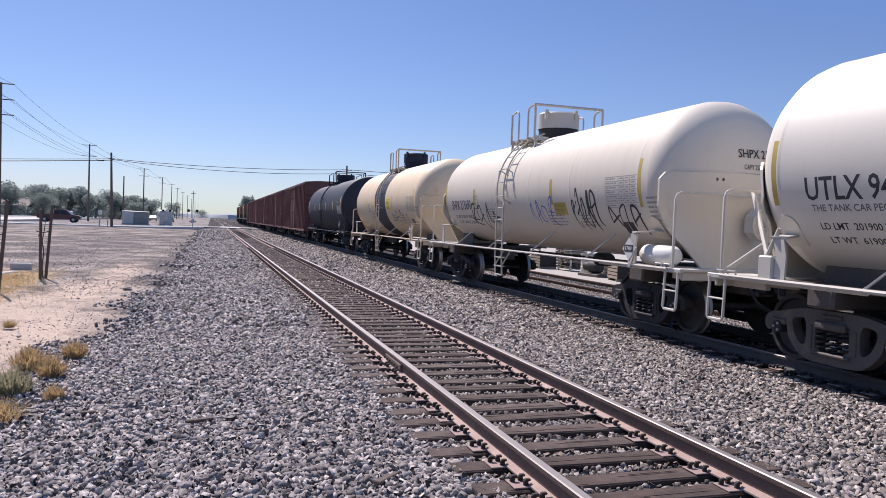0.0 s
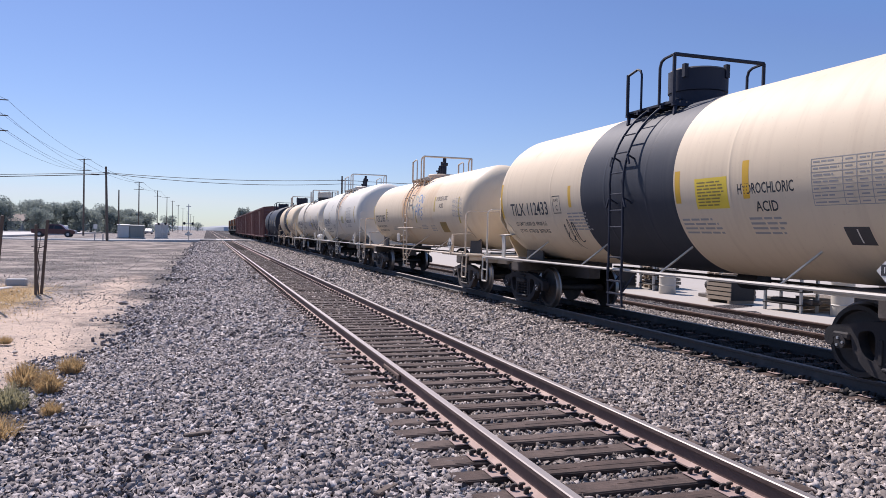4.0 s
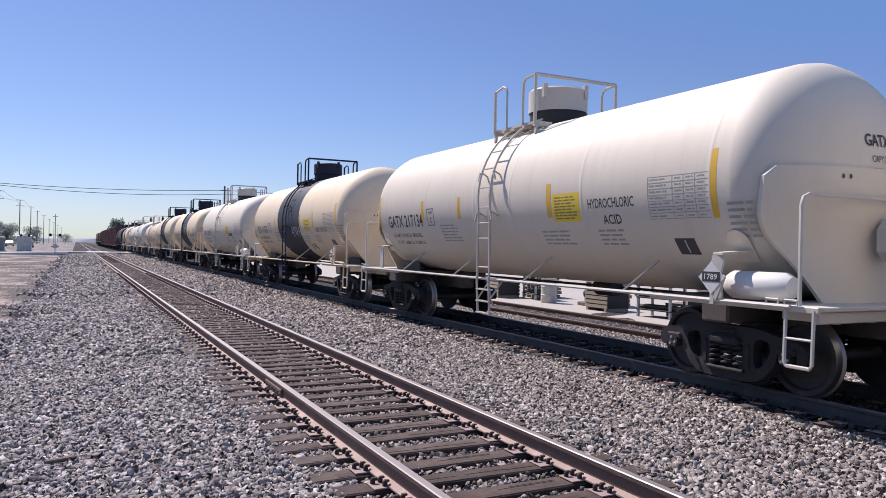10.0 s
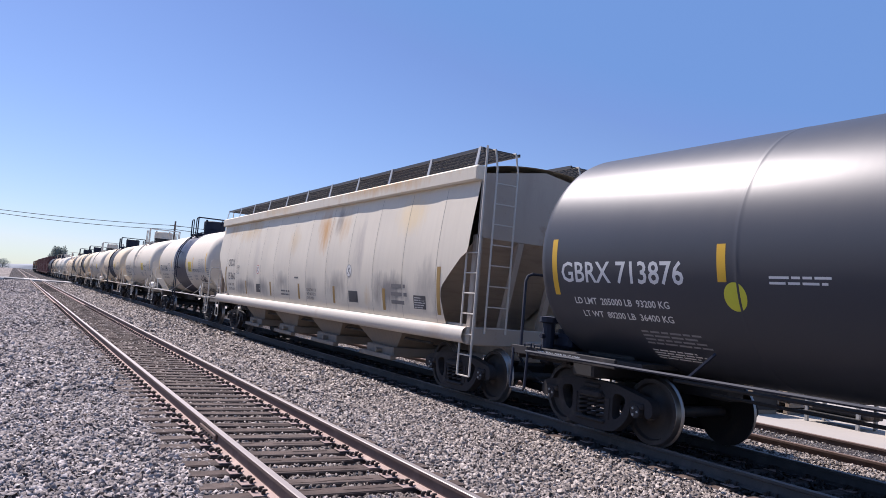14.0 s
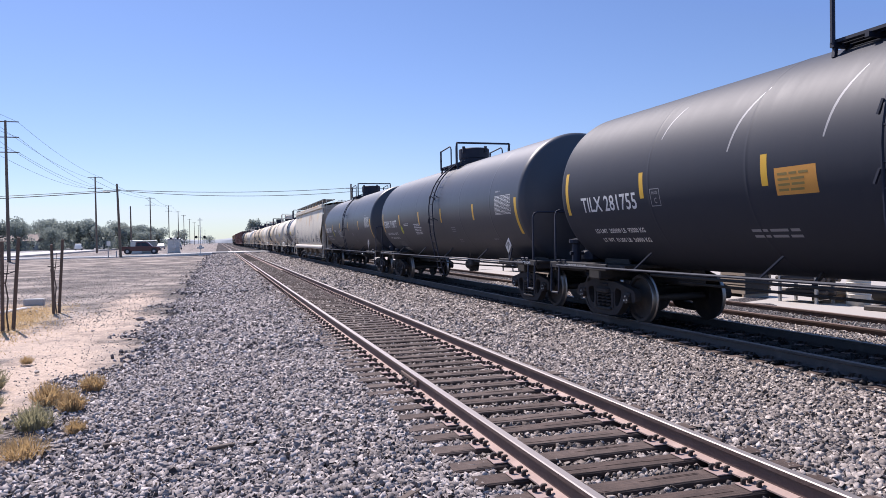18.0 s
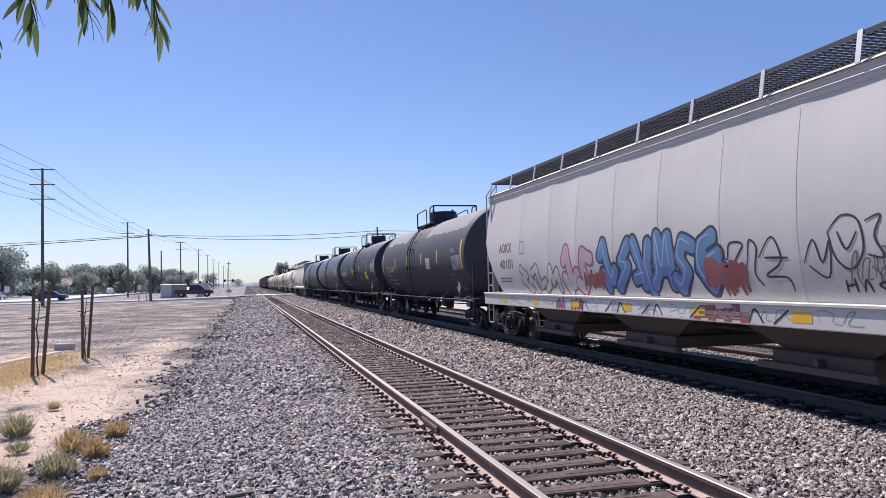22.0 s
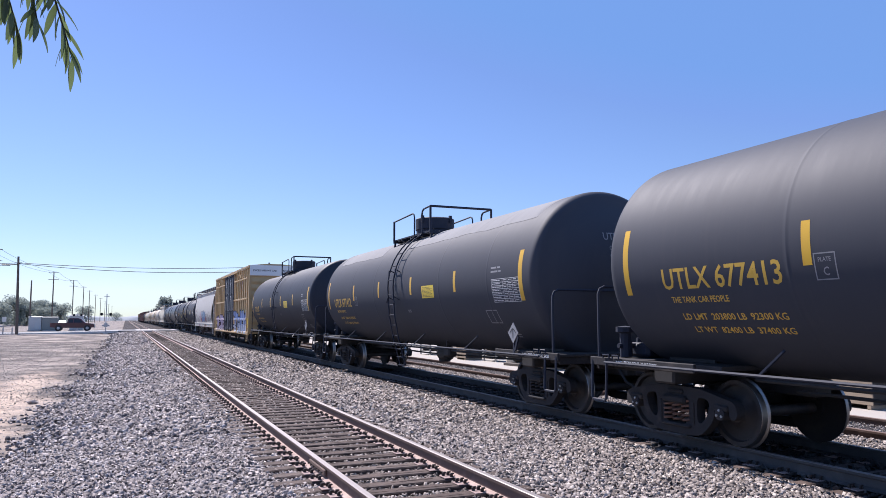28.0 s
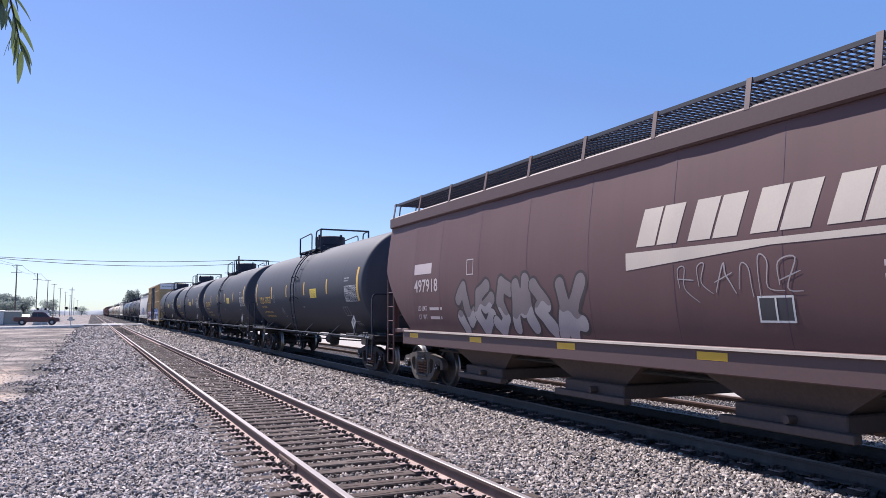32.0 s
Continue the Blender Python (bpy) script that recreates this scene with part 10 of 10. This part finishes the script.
put(tank_car(black_spec(label="black tank car following the boxcar", seed=65, mark="UTLX 677", half=7.7, trucks=6.95, mark_w=1.4, **UT)), -247.2)
put(tank_car(black_spec(label="black tank car with a grey worn crown", seed=66, mark="UTLX 677412", paint="dusty_black", extra=[pale_patch(2.2, 7.0, 3.66, 5.0), pale_patch(-7.2, 0.0, 3.7, 7.0)], **UT)), -265.1)
put(tank_car(black_spec(label="black tank car with yellow lettering and panels", seed=67, mark="UTLX 677413", paint="dusty_black", spring="truck_rusty", extra=[pale_patch(-7.3, -1.5, 3.98, 9.0)], **UT)), -282.75)
put(tank_car(black_spec(label="black tank car with large yellow lettering", seed=68, extra=[ring_mark], mark="UTLX 677527", paint="dusty_black", mark_w=2.2, spring="truck_rusty", motto="THE TANK CAR PEOPLE", lt1="LD LMT  203300 LB  92150 KG", lt2="LT WT  82700 LB  37550 KG")), -300.4)


def brown_marks(car, S):
    g = Geo()
    patch(g, 0, 0, 0.95, 0.24, S(6.30, 2.62), 0, 3, 3)
    part("lettering", g, "grey_white", car)
    g = Geo()
    write(g, "497918", 1.3, 0.30, S(6.30, 2.2))
    part("lettering", g, "grey_white", car)
    g = Geo()
    write(g, "LD LMT", 0.5, 0.11, S(6.15, 1.78))
    part("lettering", g, "grey_white", car)
    for z, w in ((1.78, 0.85), (1.58, 0.8)):
        g = Geo()
        bars(g, w, 0.14, 1, S(5.5, z - 0.01))
        part("lettering", g, "grey_white", car)
    g = Geo()
    write(g, "LT  WT", 0.45, 0.11, S(6.13, 1.58))
    part("lettering", g, "grey_white", car)
    g = Geo()
    for a in ((0, 0, 0.3, 0.02), (0, 0.3, 0.3, 0.02), (0, 0, 0.02, 0.32), (0.28, 0, 0.02, 0.32)):
        patch(g, *a, S(3.62, 2.5), 0, 1, 2)
    bars(g, 0.8, 0.4, 3, S(-5.2, 1.9))
    part("lettering", g, "grey_white", car)
    # large slanted emblem: four broad shapes over a long wedge
    P = S(-1.38, 2.45, 0.024)
    for k in range(4):
        u = 0.16 + k * 1.0
        for a0, a1, v0, v1 in ((0.0, 0.38, 0.2, 0.72), (0.42, 0.80, 0.2, 0.72)):
            g = Geo()
            patch(g, u + a0, v0, a1 - a0, v1 - v0, lambda q, v: P(q + v * 0.32, v), 0, 3, 8)
            part("emblem", g, "cream_mark", car)
    g = Geo()
    patch(g, 0, 0, 5.0, 1.0, lambda q, v: P(q, (-0.12 + 0.17 * min(1, q / 2.5)) * (1 - v) + 0.13 * v), 0, 30, 3)
    part("emblem", g, "cream_mark", car)
    g = Geo()
    patch(g, 0, 0, 0.49, 0.30, S(-3.66, 1.62, 0.022), 0, 1, 2)
    for a in ((0, 0, 0.49, 0.025), (0, 0.28, 0.49, 0.025), (0, 0, 0.025, 0.30), (0.47, 0, 0.025, 0.30), (0.24, 0, 0.025, 0.30)):
        patch(g, *a, S(-3.66, 1.62, 0.026), 1, 1, 2)
    part("data_stencil", g, ["panel_dark", "panel_white"], car)
    for k in range(4):
        g = Geo()
        patch(g, 0, 0, 0.5, 0.1, on_flat(1.58, 6.6 - 3.1 * k, 1.15, 0.002), 0, 1, 1)
        part("reflective_strip", g, "reflector", car)


    g = Geo()
    patch(g, 0, 0, 15.0, 0.03, on_flat(1.61, 6.9, 1.28, 0.002), 0, 1, 1)
    part("edge_stripe", g, "cream_mark", car)


M["grey_white"] = plain("pale_pink_lettering", (0.56, 0.47, 0.45), 0.6, 0, 0.15, 10)
M["cream_mark"] = plain("cream_emblem_paint", (0.62, 0.53, 0.43), 0.6, 0, 0.12, 6)
put(hopper_car(dict(label="brown covered hopper car with silver graffiti", seed=53, front=8.15, rear=8.6, trucks=7.0, sill_f=7.05, sill_r=8.3, paint="hopper_brown", sill="sill_brown", chord="sill_brown", rail="hopper_brown", bays=3, cut_f=1.15, bend_f=1.2, cut_r=1.2, galv=False, bay="bay_dark", seam="spray_plum", seams=[6.33, 4.9, 3.1, 1.3, -0.49, -2.34, -4.05, -5.8, -7.2], bracket="sill_brown", gate="bay_dark",
                    truck="truck_tan", spring="truck_rusty", lip=0.07, extra=[brown_marks, bubble_piece(4.07, 1.36, 4.4, 1.0, 6, "spray_smoke", "spray_soot", 29, "spray_silver", None, None, 0.03, 0.19), graffiti(-2.4, 1.9, 1.9, 0.5, 6, 0.02, "spray_silver", 83)])), -318.0)


def rolled(t):
    """How far the train has gone at a time; it gathers speed slowly."""
    return 9.6 * t + 0.02 * t * t


# ---------------------------------------------------------------- leaves hanging near the camera
def leaf_mesh():
    g = Geo()
    l, w = 1.0, 0.085
    v = []
    for k in range(7):
        t = k / 6
        ww = w * math.sin(math.pi * min(1, t * 0.92 + 0.06)) ** 0.8
        z = -0.18 * t * t
        v += [(t * l, -ww, z), (t * l, 0, z - 0.015), (t * l, ww, z)]
    g.add(v, [(3 * k + q, 3 * k + 3 + q, 3 * k + 4 + q, 3 * k + 1 + q) for k in range(6) for q in range(2)])
    return g.mesh("leaf", "leaf_near", 80)


def aim(az, el, d):
    a, e = radians(az), radians(el)
    return Vector((-math.sin(a) * math.cos(e) * d, math.cos(a) * math.cos(e) * d, 1.69 + math.sin(e) * d))


M["leaf_near"] = plain("green_willow_leaf", (0.13, 0.155, 0.08), 0.5, 0, 0.3, 12.0)
nt = M["leaf_near"].node_tree
through_light = nt.nodes.new("ShaderNodeBsdfTranslucent")
through_light.inputs["Color"].default_value = (0.13, 0.18, 0.075, 1)
both = nt.nodes.new("ShaderNodeMixShader")
both.inputs[0].default_value = 0.5
nt.links.new(nt.nodes["Principled BSDF"].outputs[0], both.inputs[1])
nt.links.new(through_light.outputs[0], both.inputs[2])
nt.links.new(both.outputs[0], nt.nodes["Material Output"].inputs["Surface"])
TWIGS = []


def overhanging_tree():
    """The tree stands beside the camera; only the tips of its twigs hang into sight."""
    t = thing("overhanging_tree", "slender green leaves hanging on thin drooping twigs", "tree", pose(-2.9, 0.6, -0.4))
    o = Vector((-2.9, 0.6, -0.4))
    g = Geo()
    g.tube([(0, 0, 0), (0.05, 0.05, 1.6), (0.2, 0.2, 3.0), (0.9, 0.8, 3.9), (2.0, 1.5, 4.0), (2.6, 1.9, 3.9)], [0.14, 0.12, 0.10, 0.06, 0.04, 0.02], 8)
    part("trunk", g, "bark", t)
    rnd = random.Random(17)
    me = leaf_mesh()
    for az, el, az2, el2, d, n in ((8.5, 28, 4.6, 17.6, 2.6, 20), (11.5, 28, 8.0, 18.6, 2.7, 20), (13.5, 27, 10.2, 17.8, 2.5, 20), (16.5, 27, 13.2, 17.0, 2.55, 20), (9.5, 29, 6.6, 20.0, 2.5, 18), (15.0, 28, 11.8, 20, 2.7, 16), (18.5, 27, 15.6, 15.5, 2.4, 18)):
        a = aim(az, el, d)
        e = aim(az2, el2 + 1.7, d) - a
        g = Geo()
        pts = [e * (k / 6) + Vector((0, 0, 0.05 * math.sin(k / 6 * math.pi))) for k in range(7)]
        up = o + Vector((2.0, 1.5, 4.0)) - a
        g.tube([up, up * 0.4 + Vector((0, 0, 0.05))] + pts, [0.008, 0.007] + [0.006 - 0.0007 * k for k in range(7)], 5)
        tw = part("twig", g, "bark", t, at=Matrix.Translation(a - o))
        n = int(n * 1.7)
        for k in range(n):
            q = 0.25 + 0.75 * (k + 0.8) / n
            p = e * q + Vector((0, 0, 0.05 * math.sin(q * math.pi)))
            s = rnd.uniform(0.075, 0.125)
            m = Matrix.Translation(p) @ Euler((rnd.uniform(-0.6, 0.6), radians(rnd.uniform(40, 80)), rnd.uniform(0, 6.28))).to_matrix().to_4x4() @ Matrix.Scale(s, 4)
            part("leaf", me, None, tw, at=m)
        TWIGS.append((tw, a - o, rnd.uniform(0, 6)))


overhanging_tree()


# ---------------------------------------------------------------- all that moves
def motions():
    times = [2.0 * k for k in range(17)]
    for car, c in TRAIN:
        walk(car, [(t, pose(TRACK_2, c + rolled(t), 0)) for t in times])
    for s in (-1, 1):
        first = WHEELS[s][0]
        walk(first, [(k / FPS, pose(0, s * 0.89, WHEEL_R, -math.degrees(rolled(k / FPS) / WHEEL_R))) for k in range(frame(32.0))])
        act, slot = first.animation_data.action, first.animation_data.action_slot
        for w in WHEELS[s][1:]:
            w.rotation_mode = "QUATERNION"
            w.animation_data_create()
            w.animation_data.action, w.animation_data.action_slot = act, slot
    walk(PICKUP, [(t, pose(x, 122.6, -0.02)) for t, x in ((0, -21.6), (8, -21.7), (11, -20.2), (13.5, -17.6), (15.6, -15.0), (16.0, -14.4), (17.3, -12.5), (19, -10.3), (20.5, -9.0), (22.3, -7.9), (24, -7.5), (26.6, -7.25), (32, -7.15))])
    walk(FOLLOWER, [(t, pose(x, 124.0, -0.02)) for t, x in ((0, -62), (12, -60), (16, -41.5), (19, -32.8), (20.5, -30.2), (22.3, -28.6), (24, -28.1), (32, -27.9))])
    for b, base, k in TWIGS:
        walk(b, [(t, pose(*base, 2.5 * math.sin(t * 0.9 + k), 2.5 * math.cos(t * 0.7 + 2 * k), 4 * math.sin(t * 0.6 + k))) for t in [1.0 * q for q in range(33)]])


motions()
